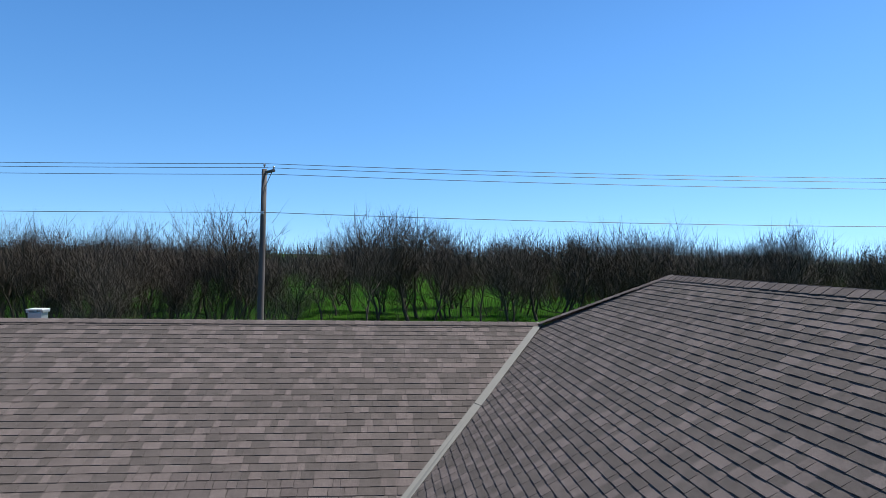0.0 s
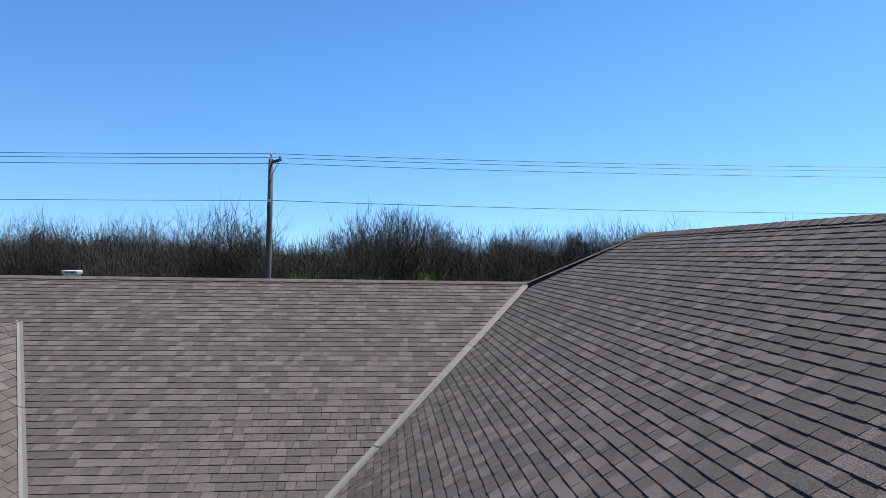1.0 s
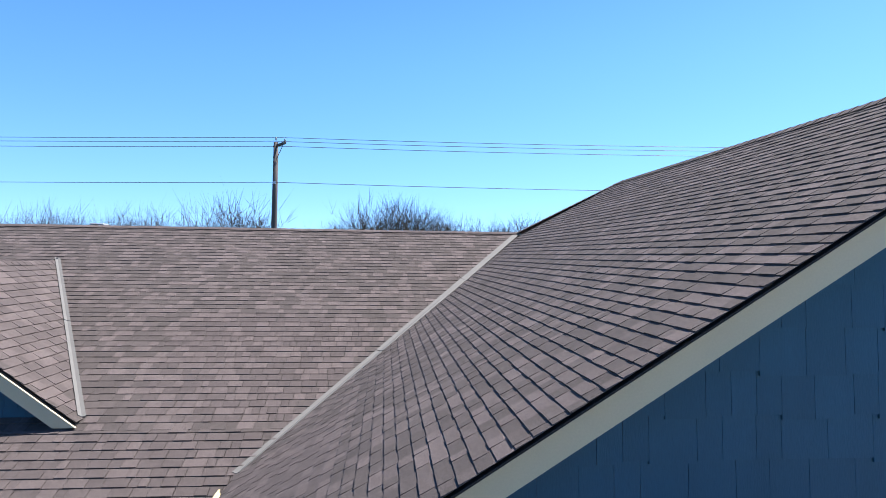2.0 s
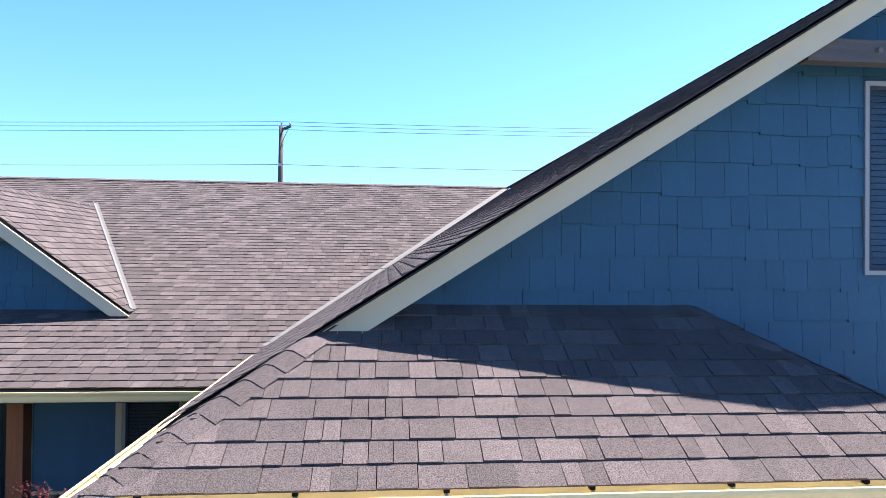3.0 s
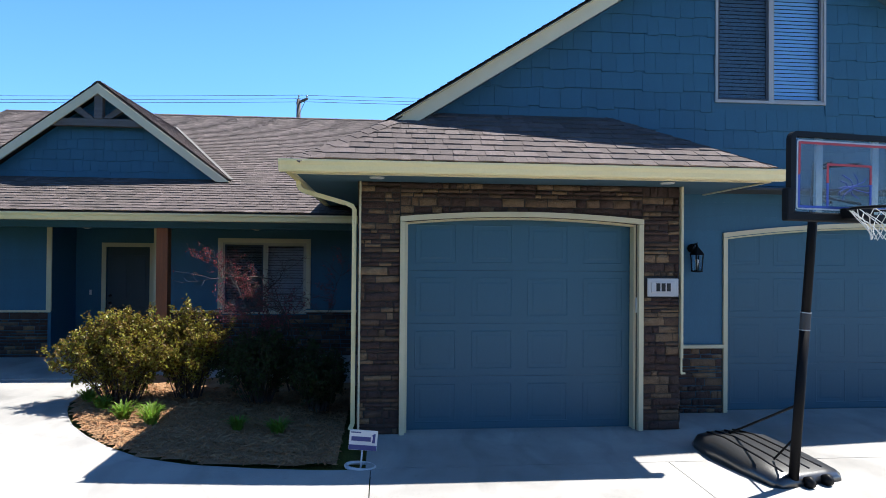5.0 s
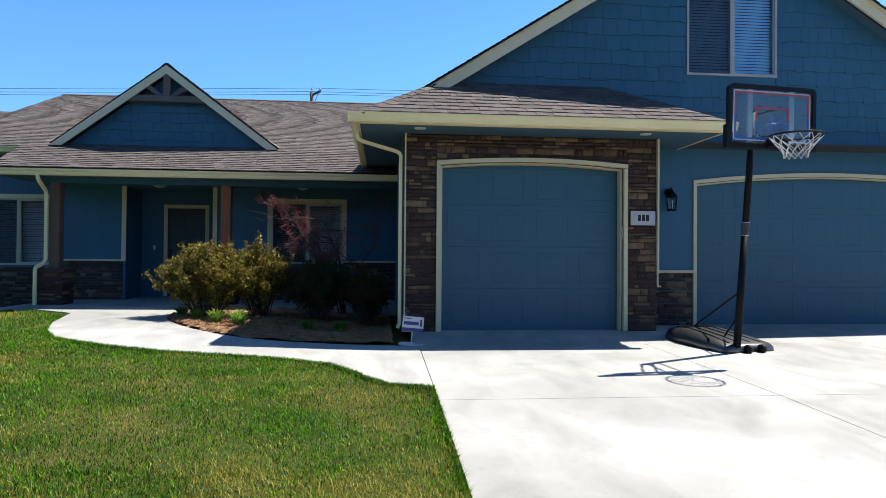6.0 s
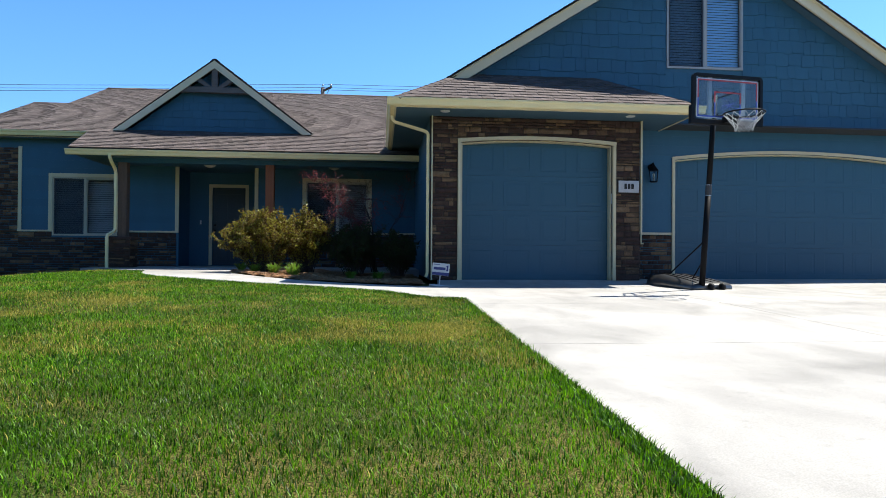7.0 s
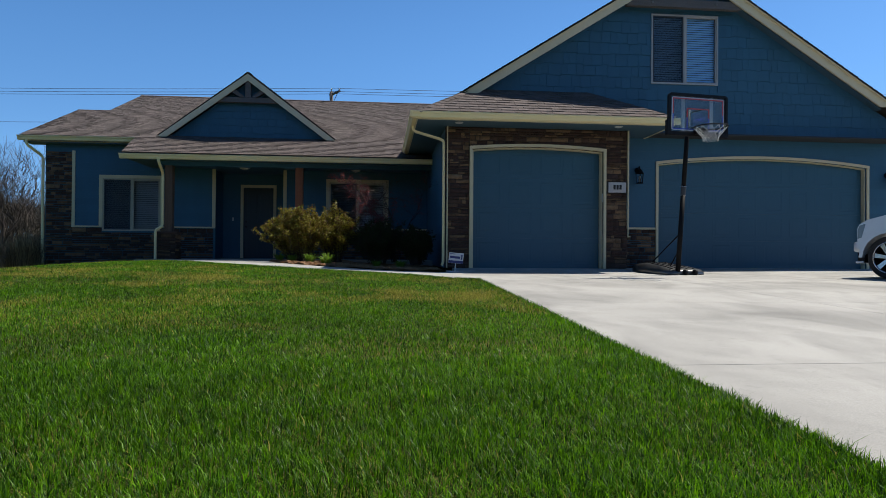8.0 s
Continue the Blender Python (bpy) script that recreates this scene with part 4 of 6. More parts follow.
downspout([(-1.17, 0.04, 2.92), (-1.17, 0.04, 2.86), (-1.155, 0.04, 2.825), (-1.11, 0.04, 2.795), (-0.605, 0.04, 2.655), (-0.555, 0.04, 2.63), (-0.53, 0.04, 2.59), (-0.53, 0.04, 0.12), (-0.56, 0.04, 0.05)], house, (0, 1, 0))
downspout([(-7.31, 3.40, 2.63), (-7.31, 3.40, 2.54), (-7.30, 3.45, 2.47), (-7.315, 3.70, 2.33), (-7.315, 3.74, 2.25), (-7.315, 3.74, 1.0), (-7.33, 3.72, 0.93), (-7.42, 3.6, 0.84), (-7.43, 3.585, 0.78), (-7.43, 3.585, 0.02)])
downspout([(-11.2, 4.91, 3.27), (-11.2, 4.91, 3.17), (-11.17, 4.95, 3.10), (-10.93, 5.12, 2.88), (-10.89, 5.15, 2.80), (-10.89, 5.15, -0.35)])

# recessed lights in the eave and dome lights in the porch
for lx, ly in ((-0.27, -0.42), (3.02, -0.42)):
    bm = bmesh.new()
    tube(bm, [(lx, ly, 2.916), (lx, ly, 2.902)], [0.085, 0.075], 20)
    part("downlight", bm, WHITE_PLASTIC, house, "white recessed eave light, off", True)
for lx, ly in ((-5.45, 4.5), (-2.5, 4.5)):
    bm = bmesh.new()
    tube(bm, [(lx, ly, 2.60), (lx, ly, 2.575), (lx, ly, 2.53), (lx, ly, 2.50)], [0.15, 0.15, 0.11, 0.03], 20)
    part("porch_light", bm, LAMP_GLASS, house, "frosted dome porch light, off", True)


# carriage lantern on the wall
def wall_lantern(x, y, z):
    lan = thing("wall_lantern", "black carriage lantern with clear panes on the blue wall", "lamp", group="wall lanterns", at=(x, y, z))
    bm = bmesh.new()
    tube(bm, [(x, y, z + 0.16), (x, y - 0.02, z + 0.16), (x, y - 0.035, z + 0.16)], [0.06, 0.06, 0.03], 16)
    part("backplate", bm, BLACK_METAL, lan, smooth=True)
    bm = bmesh.new()
    tube(bm, [(x, y - 0.03, z + 0.16), (x, y - 0.07, z + 0.21), (x, y - 0.13, z + 0.22), (x, y - 0.16, z + 0.19), (x, y - 0.16, z + 0.15)], 0.012, 8)
    part("arm", bm, BLACK_METAL, lan, smooth=True)
    c = y - 0.16
    bm = bmesh.new()
    tube(bm, [(x, c, z + 0.07), (x, c, z + 0.085), (x, c, z + 0.15), (x, c, z + 0.165), (x, c, z + 0.19), (x, c, z + 0.24)], [0.105, 0.10, 0.045, 0.03, 0.012, 0.004], 6)
    part("lantern_roof", bm, BLACK_METAL, lan)
    bm = bmesh.new()
    for k in range(6):
        a = math.pi / 3 * k
        p, q = (0.088 * math.cos(a), 0.088 * math.sin(a)), (0.07 * math.cos(a), 0.07 * math.sin(a))
        tube(bm, [(x + p[0], c + p[1], z + 0.07), (x + q[0], c + q[1], z - 0.13)], 0.006, 5)
    part("cage", bm, BLACK_METAL, lan)
    bm = bmesh.new()
    tube(bm, [(x, c, z + 0.068), (x, c, z - 0.128)], [0.078, 0.061], 6, cap=False)
    g = part("pane", bm, GLASS, lan)
    g.visible_shadow = False
    bm = bmesh.new()
    tube(bm, [(x, c, z - 0.155), (x, c, z - 0.145), (x, c, z - 0.13)], [0.05, 0.085, 0.08], 6)
    part("base", bm, BLACK_METAL, lan)
    bm = bmesh.new()
    tube(bm, [(x, c, z - 0.13), (x, c, z - 0.04), (x, c, z + 0.0), (x, c, z + 0.02)], [0.012, 0.012, 0.022, 0.006], 8)
    part("bulb", bm, LAMP_GLASS, lan, smooth=True)


wall_lantern(3.90, WALL_B, 2.03)
wall_lantern(9.93, WALL_B, 2.03)

# number plate with unreadable marks kept as bars
plate = thing("number_plate", "small white number plaque on the stone facing", "sign", at=(3.1, -0.1, 1.7))
bm = bmesh.new()
box(bm, 2.935, 3.315, -0.092, -0.07, 1.60, 1.815, 0.004)
part("board", bm, PLAQUE, plate)
part("raised_face", boxed(2.975, 3.275, -0.104, -0.088, 1.645, 1.775, 0.008), PLAQUE, plate)
for k in range(3):
    part("bar", boxed(3.035 + 0.064 * k, 3.083 + 0.064 * k, -0.1075, -0.1035, 1.662, 1.758), TYRE, plate)

# flue cap behind the ridge
vent = thing("roof_vent", "square galvanised flue cap behind the ridge", "vent", at=(-5.9, 12.0, 5.5))
part("shaft", boxed(-6.02, -5.78, 11.9, 12.14, 5.3, 5.97, 0.01), GALV, vent)
part("lid", boxed(-6.045, -5.755, 11.875, 12.165, 6.01, 6.035, 0.006), WHITE_PLASTIC, vent)
for k in (-0.12, 0.12):
    part("bracket", boxed(-5.9 + k - 0.03, -5.9 + k + 0.03, 11.9, 12.14, 5.97, 6.01), GALV, vent)

# ---- the yard: hoop, truck, sign, planting ----
def basketball_hoop():
    h = thing("basketball_hoop", "portable basketball hoop with clear backboard standing on the driveway", "basketball hoop", at=(3.66, -1.7, -0.08))
    gz = -0.082
    # base tank: a low wedge, higher at the back, with a rounded top
    turn = Matrix.Translation((3.72, -1.12, gz)) @ Matrix.Rotation(radians(13.5), 4, "Z")
    bm = bmesh.new()
    rings = []
    for yy, w, top in ((-0.62, 0.36, 0.07), (-0.55, 0.42, 0.11), (-0.2, 0.43, 0.165), (0.30, 0.40, 0.225), (0.60, 0.34, 0.205), (0.70, 0.28, 0.13)):
        rings.append([bm.verts.new(turn @ Vector(p)) for p in ((-w, yy, 0.0), (-w, yy, top * 0.55), (-w * 0.86, yy, top * 0.93), (-w * 0.5, yy, top), (w * 0.5, yy, top), (w * 0.86, yy, top * 0.93), (w, yy, top * 0.55), (w, yy, 0.0))])
    for a, b in zip(rings, rings[1:]):
        for k in range(8):
            bm.faces.new([a[k], a[(k + 1) % 8], b[(k + 1) % 8], b[k]])
    bm.faces.new(rings[0][::-1])
    bm.faces.new(rings[-1])
    part("base", bm, TANK_PLASTIC, h, "black plastic ballast base with a dusty sheen", True)
    for s in (-0.22, -0.08, 0.08, 0.22):
        bm = bmesh.new()
        tube(bm, [turn @ Vector((s * 1.1, -0.5, 0.115)), turn @ Vector((s, -0.2, 0.165)), turn @ Vector((s * 0.9, 0.30, 0.225)), turn @ Vector((s * 0.8, 0.58, 0.208))], 0.013, 6)
        part("base_rib", bm, BLACK_PLASTIC, h, smooth=True)
    for s in (-0.09, 0.13):
        bm = bmesh.new()
        tube(bm, [turn @ Vector((s - 0.025, -0.66, 0.055)), turn @ Vector((s + 0.025, -0.66, 0.055))], 0.055, 14)
        part("wheel", bm, BLACK_PLASTIC, h, smooth=True)
    low, top = Vector((3.665, -1.73, gz + 0.07)), Vector((3.79, -1.88, 2.95))
    mid = low.lerp(top, 0.5)
    part("pole", tube(bmesh.new(), [low, mid], 0.045, 16), BLACK_METAL, h, smooth=True)
    part("upper_pole", tube(bmesh.new(), [mid - (top - low) * 0.03, top], 0.041, 16), BLACK_METAL, h, smooth=True)
    a = low.lerp(top, 0.475)
    part("height_label", tube(bmesh.new(), [a, a + (top - low) * 0.055], 0.0465, 16, cap=False), POLE_LABEL, h, "worn grey height label", True)
    for k in (0.475, 0.53):
        a = low.lerp(top, k)
        part("label_stripe", tube(bmesh.new(), [a, a + (top - low) * 0.0025], 0.0472, 16, cap=False), GALV, h, smooth=True)
    part("brace", tube(bmesh.new(), [low.lerp(top, 0.24), turn @ Vector((0.0, 0.45, 0.215))], 0.012, 8), BLACK_METAL, h)
    part("brace", tube(bmesh.new(), [low.lerp(top, 0.14), turn @ Vector((-0.14, -0.3, 0.17))], 0.010, 8), BLACK_METAL, h)
    # backboard: its own frame, x along the board, y towards the house
    bt = Matrix.Translation((3.685, -2.42, 2.75)) @ Matrix.Rotation(radians(5), 4, "Z") @ Matrix.Rotation(radians(0.8), 4, "Y")
    W, H = 0.565, 0.355

    def frame_ring(hw, hh, t, y0, y1, r):
        bm = bmesh.new()
        def ring(w, hgt, rr):
            out = []
            for cx, cz, a0 in ((w - rr, hgt - rr, 0), (-w + rr, hgt - rr, 90), (-w + rr, -hgt + rr, 180), (w - rr, -hgt + rr, 270)):
                for k in range(5):
                    a = radians(a0 + 22.5 * k)
                    out.append((cx + rr * math.cos(a), cz + rr * math.sin(a)))
            return out
        o, i = ring(hw, hh, r), ring(hw - t, hh - t, max(r - t, 0.004))
        n = len(o)
        A = [bm.verts.new(bt @ Vector((x, y0, z))) for x, z in o]
        B = [bm.verts.new(bt @ Vector((x, y0, z))) for x, z in i]
        C = [bm.verts.new(bt @ Vector((x, y1, z))) for x, z in o]
        D = [bm.verts.new(bt @ Vector((x, y1, z))) for x, z in i]
        for k in range(n):
            j = (k + 1) % n
            bm.faces.new([A[k], A[j], B[j], B[k]])
            bm.faces.new([C[k], D[k], D[j], C[j]])
            bm.faces.new([A[k], C[k], C[j], A[j]])
            bm.faces.new([B[k], B[j], D[j], D[k]])
        return bm

    part("board_frame", frame_ring(W, H, 0.045, -0.025, 0.035, 0.06), BLACK_PLASTIC, h, "thick black backboard frame")
    g = part("board_pane", box(bmesh.new(), -W + 0.04, W - 0.04, -0.004, 0.004, -H + 0.04, H - 0.04, m=bt), ACRYLIC, h, "clear acrylic backboard")
    g.visible_shadow = False
    bm = bmesh.new()
    box(bm, -W - 0.03, W + 0.01, -0.03, 0.045, -H - 0.03, -H + 0.045, 0.012, m=bt)
    part("bottom_pad", bm, BLACK_PLASTIC, h)
    for x0, x1 in ((-W - 0.03, -W + 0.035), (W - 0.035, W + 0.015)):
        part("corner_pad", box(bmesh.new(), x0, x1, -0.032, 0.047, -H + 0.03, -H + 0.24, 0.012, m=bt), BLACK_PLASTIC, h)
    part("border_print", frame_ring(W - 0.067, H - 0.067, 0.012, -0.009, -0.006, 0.025), GREY_PRINT, h)
    for z0, z1, mat in ((0.0, H - 0.082, RED_PRINT), (-H + 0.082, 0.0, BLUE_PRINT)):
        for x0, x1 in ((-W + 0.082, -W + 0.100), (W - 0.100, W - 0.082)):
            part("border_stripe", box(bmesh.new(), x0, x1, -0.010, -0.006, z0, z1, m=bt), mat, h)
    part("border_stripe", box(bmesh.new(), -W + 0.1, W - 0.1, -0.010, -0.006, H - 0.1, H - 0.082, m=bt), RED_PRINT, h)
    part("border_stripe", box(bmesh.new(), -W + 0.1, W - 0.1, -0.010, -0.006, -H + 0.082, -H + 0.1, m=bt), BLUE_PRINT, h)
    # shooter's square
    for x0, x1, z0, z1, mat in ((-0.215, 0.215, 0.085, 0.103, RED_PRINT), (-0.215, -0.197, -0.06, 0.085, RED_PRINT), (0.197, 0.215, -0.06, 0.085, RED_PRINT),
                                (-0.215, -0.197, -0.255, -0.06, BLUE_PRINT), (0.197, 0.215, -0.255, -0.06, BLUE_PRINT), (-0.215, 0.215, -0.273, -0.255, BLUE_PRINT)):
        part("target_stripe", box(bmesh.new(), x0, x1, -0.010, -0.006, z0, z1, m=bt), mat, h)
    for k in range(5):
        bm = bmesh.new()
        a = radians(-55 + 32 * k)
        pts = [bt @ Vector((0.02 + 0.16 * (u - 0.5) * 2 * math.cos(a) + 0.05 * math.sin(6 * u + k), -0.008, -0.085 + 0.12 * (u - 0.5) * 2 * math.sin(a))) for u in (0, 0.2, 0.4, 0.6, 0.8, 1)]
        part("ball_print", tube(bm, pts, 0.004, 4), BLUE_PRINT, h)
    for x in (-0.27, 0.27):
        part("back_strut", box(bmesh.new(), x - 0.03, x + 0.03, 0.012, 0.04, -H + 0.04, H - 0.04, m=bt), GREY_PRINT, h)
    for x in (-0.14, 0.14):
        for zz in (-0.22, 0.12):
            part("arm", tube(bmesh.new(), [bt @ Vector((x, 0.03, zz)), top + Vector((x * 0.3, 0, zz * 0.8 - 0.14))], 0.014, 8), BLACK_METAL, h)
    # rim and net
    rc = bt @ Vector((-0.02, -0.42, -0.295))
    ring = [rc + Vector((0.27 * math.cos(2 * math.pi * k / 28), 0.27 * math.sin(2 * math.pi * k / 28), 0)) for k in range(29)]
    part("rim", tube(bmesh.new(), ring, 0.011, 8, cap=False), BLACK_METAL, h, smooth=True)
    part("rim_bracket", box(bmesh.new(), -0.09, 0.09, -0.17, -0.01, -0.36, -0.27, 0.008, m=bt), BLACK_METAL, h)
    bm = bmesh.new()
    levels = ((0.0, 0.267), (-0.07, 0.215), (-0.13, 0.16), (-0.19, 0.125), (-0.24, 0.12))
    n = 12
    for i in range(n):
        for d in (1, -1):
            pts = []
            for j, (dz, r) in enumerate(levels):
                a = 2 * math.pi * (i + d * 0.5 * j) / n
                pts.append(rc + Vector((r * math.cos(a), r * math.sin(a), dz - 0.008 * math.sin(3 * i + j))))
            tube(bm, pts, 0.0036, 4)
    part("net", bm, NET, h, "white string net")


basketball_hoop()


def pickup():
    """Silver pickup, nose towards -x; built round its front wheel and then set down on the driveway."""
    gz = drive_z(-3.0) - 0.004
    t = thing("pickup_truck", "silver pickup truck parked on the driveway", "truck", at=(9.6, -1.0, gz))
    y0, y1 = -2.0, -0.06
    X = 6.95

    def profile(bm, pts, ya, yb):
        return slab(bm, [(X + x, ya, gz + z) for x, z in pts], (0, yb - ya, 0))

    def arch(cx, r, n=10):
        return [(cx + r * math.cos(math.pi * k / n), 0.40 + r * math.sin(math.pi * k / n)) for k in range(n + 1)]

    body = [(0.16, 0.46), (0.06, 0.60), (0.05, 0.92), (0.09, 1.02), (0.22, 1.10), (0.55, 1.18), (1.30, 1.24), (1.45, 1.25), (5.55, 1.25), (5.60, 0.55), (5.45, 0.48)]
    front_arch = arch(0.6, 0.45)
    back_arch = arch(4.45, 0.47)
    outline = body + back_arch[:1] + back_arch[1:] + [(1.30, 0.38)] + front_arch
    bm = bmesh.new()
    profile(bm, outline, y0, y1)
    b = part("body", bm, SILVER_PAINT, t)
    bev = b.modifiers.new("soft_edges", "BEVEL")
    bev.width, bev.segments, bev.limit_method = 0.07, 4, "ANGLE"
    bm = bmesh.new()
    profile(bm, [(1.45, 1.24), (2.05, 1.80), (2.4, 1.86), (3.35, 1.88), (3.6, 1.24)], y0 + 0.12, y1 - 0.12)
    part("cab", bm, SILVER_PAINT, t)
    for ya, yb in ((y0 + 0.105, y0 + 0.118), (y1 - 0.118, y1 - 0.105)):
        bm = bmesh.new()
        profile(bm, [(1.62, 1.22), (2.12, 1.74), (3.28, 1.74), (3.45, 1.22)], ya, yb)
        part("side_window", bm, BLACK_PLASTIC, t)
    bm = bmesh.new()
    slab(bm, [(X + 1.50, y0 + 0.2, gz + 1.19), (X + 1.50, y1 - 0.2, gz + 1.19), (X + 2.03, y1 - 0.25, gz + 1.74), (X + 2.03, y0 + 0.25, gz + 1.74)], (-0.014, 0, 0.012))
    part("windscreen", bm, BLACK_PLASTIC, t)
    bumper = part("bumper", boxed(X - 0.045, X + 0.16, y0 + 0.03, y1 - 0.03, gz + 0.50, gz + 0.70, 0.05), SILVER_PAINT, t, smooth=True)
    part("air_dam", boxed(X + 0.02, X + 0.16, y0 + 0.07, y1 - 0.07, gz + 0.30, gz + 0.495, 0.02), BLACK_PLASTIC, t)
    part("valance", boxed(X - 0.005, X + 0.14, y0 + 0.05, y1 - 0.05, gz + 0.29, gz + 0.335, 0.016), SILVER_PAINT, t)
    part("grille", boxed(X + 0.02, X + 0.06, y0 + 0.42, y1 - 0.42, gz + 0.72, gz + 1.0, 0.01), CHROME, t)
    for ya, yb in ((y0 - 0.006, y0 + 0.012), (y1 - 0.012, y1 + 0.006)):
        bm = bmesh.new()
        profile(bm, [(0.062, 0.75), (0.062, 0.93), (0.10, 1.0), (0.20, 1.03), (0.16, 0.88), (0.13, 0.77)], ya, yb)
        part("headlight", bm, LENS, t, "dark clear headlight lens")
    for ya in (y0 + 0.03, y1 - 0.34):
        part("headlight", boxed(X + 0.035, X + 0.06, ya, ya + 0.31, gz + 0.76, gz + 0.98, 0.01), LENS, t, "dark clear headlight lens")
    bm = bmesh.new()
    outer, inner = arch(0.6, 0.515), arch(0.6, 0.45)
    profile(bm, outer + inner[::-1], y0 - 0.02, y0 + 0.03)
    part("wheel_arch_trim", bm, SILVER_PAINT, t)
    for cx in (0.6, 4.45):
        for side in (y0 + 0.03, y1 - 0.27):
            out = side if side < -1.0 else side + 0.24
            w = new("wheel")
            w.parent = t
            w.matrix_parent_inverse = matrix_of(t).inverted()
            c = Vector((X + cx, 0, gz + 0.40))
            bm = bmesh.new()
            rings = []
            for yy, r in ((0.0, 0.30), (0.0, 0.36), (0.03, 0.395), (0.12, 0.40), (0.21, 0.395), (0.24, 0.36), (0.24, 0.30)):
                rings.append([bm.verts.new((c.x + r * math.cos(a), side + yy, c.z + r * math.sin(a))) for a in (2 * math.pi * k / 36 for k in range(36))])
            for p, q in zip(rings, rings[1:]):
                for k in range(36):
                    bm.faces.new([p[k], p[(k + 1) % 36], q[(k + 1) % 36], q[k]])
            part("tyre", bm, TYRE, w, smooth=True)
            face = side + 0.03 if side < -1.0 else side + 0.21
            bm = bmesh.new()
            rings = []
            for yy, r in ((-0.03, 0.30), (-0.03, 0.275), (0.02, 0.26), (0.16, 0.25)):
                rings.append([bm.verts.new((c.x + r * math.cos(a), face + (yy if side < -1.0 else -yy), c.z + r * math.sin(a))) for a in (2 * math.pi * k / 36 for k in range(36))])
            for p, q in zip(rings, rings[1:]):
                for k in range(36):
                    bm.faces.new([p[k], p[(k + 1) % 36], q[(k + 1) % 36], q[k]])
            bm.faces.new(rings[-1])
            part("rim", bm, BLACK_METAL, w, smooth=True)
            lip = [(c.x + 0.285 * math.cos(q), face - (0.028 if side < -1.0 else -0.028), c.z + 0.285 * math.sin(q)) for q in (2 * math.pi * k / 36 for k in range(37))]
            part("rim_lip", tube(bmesh.new(), lip, 0.016, 6, cap=False), CHROME, w, smooth=True)
            for k in range(7):
                a = 2 * math.pi * k / 7 + 0.3
                bm = bmesh.new()
                s = 1 if side < -1.0 else -1
                m = Matrix.Translation((c.x, face, c.z)) @ Matrix.Rotation(-a, 4, "Y")
                slab(bm, [m @ Vector((0.05, -0.012 * s, -0.03)), m @ Vector((0.272, -0.02 * s, -0.042)), m @ Vector((0.272, -0.02 * s, 0.042)), m @ Vector((0.05, -0.012 * s, 0.03))], (0, 0.035 * s, 0))
                part("spoke", bm, CHROME, w)
            bm = bmesh.new()
            s = 1 if side < -1.0 else -1
            tube(bm, [(c.x, face - 0.02 * s, c.z), (c.x, face + 0.03 * s, c.z)], [0.06, 0.075], 18)
            part("hub", bm, CHROME, w, smooth=True)
    pivot = Vector((X + 0.6, y0, gz))
    t.matrix_basis = Matrix.Translation((6.72, -3.10, gz)) @ Matrix.Rotation(radians(-65), 4, "Z") @ Matrix.Scale(0.93, 4) @ Matrix.Translation(-pivot) @ t.matrix_basis
    return t


pickup()

# yard sign: a small board on a stake, printed shapes only
sign = thing("yard_sign", "small white and navy yard sign on a stake beside the garage", "sign", at=(-0.4, -0.95, -0.05))
part("stake", boxed(-0.41, -0.39, -0.95, -0.93, -0.09, 0.14), WHITE_PLASTIC, sign)
part("board", boxed(-0.56, -0.24, -0.965, -0.95, 0.13, 0.36, 0.006), WHITE_PLASTIC, sign)
part("lower_band", boxed(-0.558, -0.242, -0.970, -0.9645, 0.135, 0.19), NAVY, sign)
part("print_bar", boxed(-0.535, -0.315, -0.970, -0.9645, 0.235, 0.285), NAVY, sign)
part("print_bar", boxed(-0.545, -0.43, -0.970, -0.9645, 0.325, 0.337), NAVY, sign)
bm = bmesh.new()
slab(bm, [(-0.30, -0.9655, 0.22), (-0.265, -0.9655, 0.22), (-0.265, -0.9655, 0.325), (-0.28, -0.9655, 0.325), (-0.31, -0.9655, 0.30), (-0.29, -0.9655, 0.295)], (0, -0.005, 0))
part("print_mark", bm, NAVY, sign)
bm = bmesh.new()
ring = [(-0.4 + 0.17 * math.cos(2 * math.pi * k / 24), -0.93 + 0.13 * math.sin(2 * math.pi * k / 24), -0.062) for k in range(25)]
tube(bm, ring, 0.022, 6, cap=False)
part("ring_base", bm, STONE_PALE, sign, "pale ring round the stake")
sign.matrix_basis = sign.matrix_basis @ Matrix.Rotation(radians(5), 4, "Y") @ Matrix.Scale(0.88, 4)


# ---- planting bed ----
bed_edge = [(-0.62, -1.0), (-1.0, -0.99), (-2.0, -0.91), (-2.7, -0.68), (-3.27, -0.17), (-3.71, 0.38), (-4.0, 0.88), (-4.25, 1.42), (-4.3, 2.0), (-4.25, 2.7), (-4.15, 3.0), (-0.62, 3.0)]
bm = bmesh.new()
rnd = random.Random(5)
N = 40
grid = {}
xs = [-4.4 + 3.85 * i / N for i in range(N + 1)]
ys = [-1.05 + 4.08 * j / N for j in range(N + 1)]


def inside(x, y, poly):
    hit_ = False
    for (ax, ay), (bx, by) in zip(poly, poly[1:] + poly[:1]):
        if (ay > y) != (by > y) and x < (bx - ax) * (y - ay) / (by - ay) + ax:
            hit_ = not hit_
    return hit_


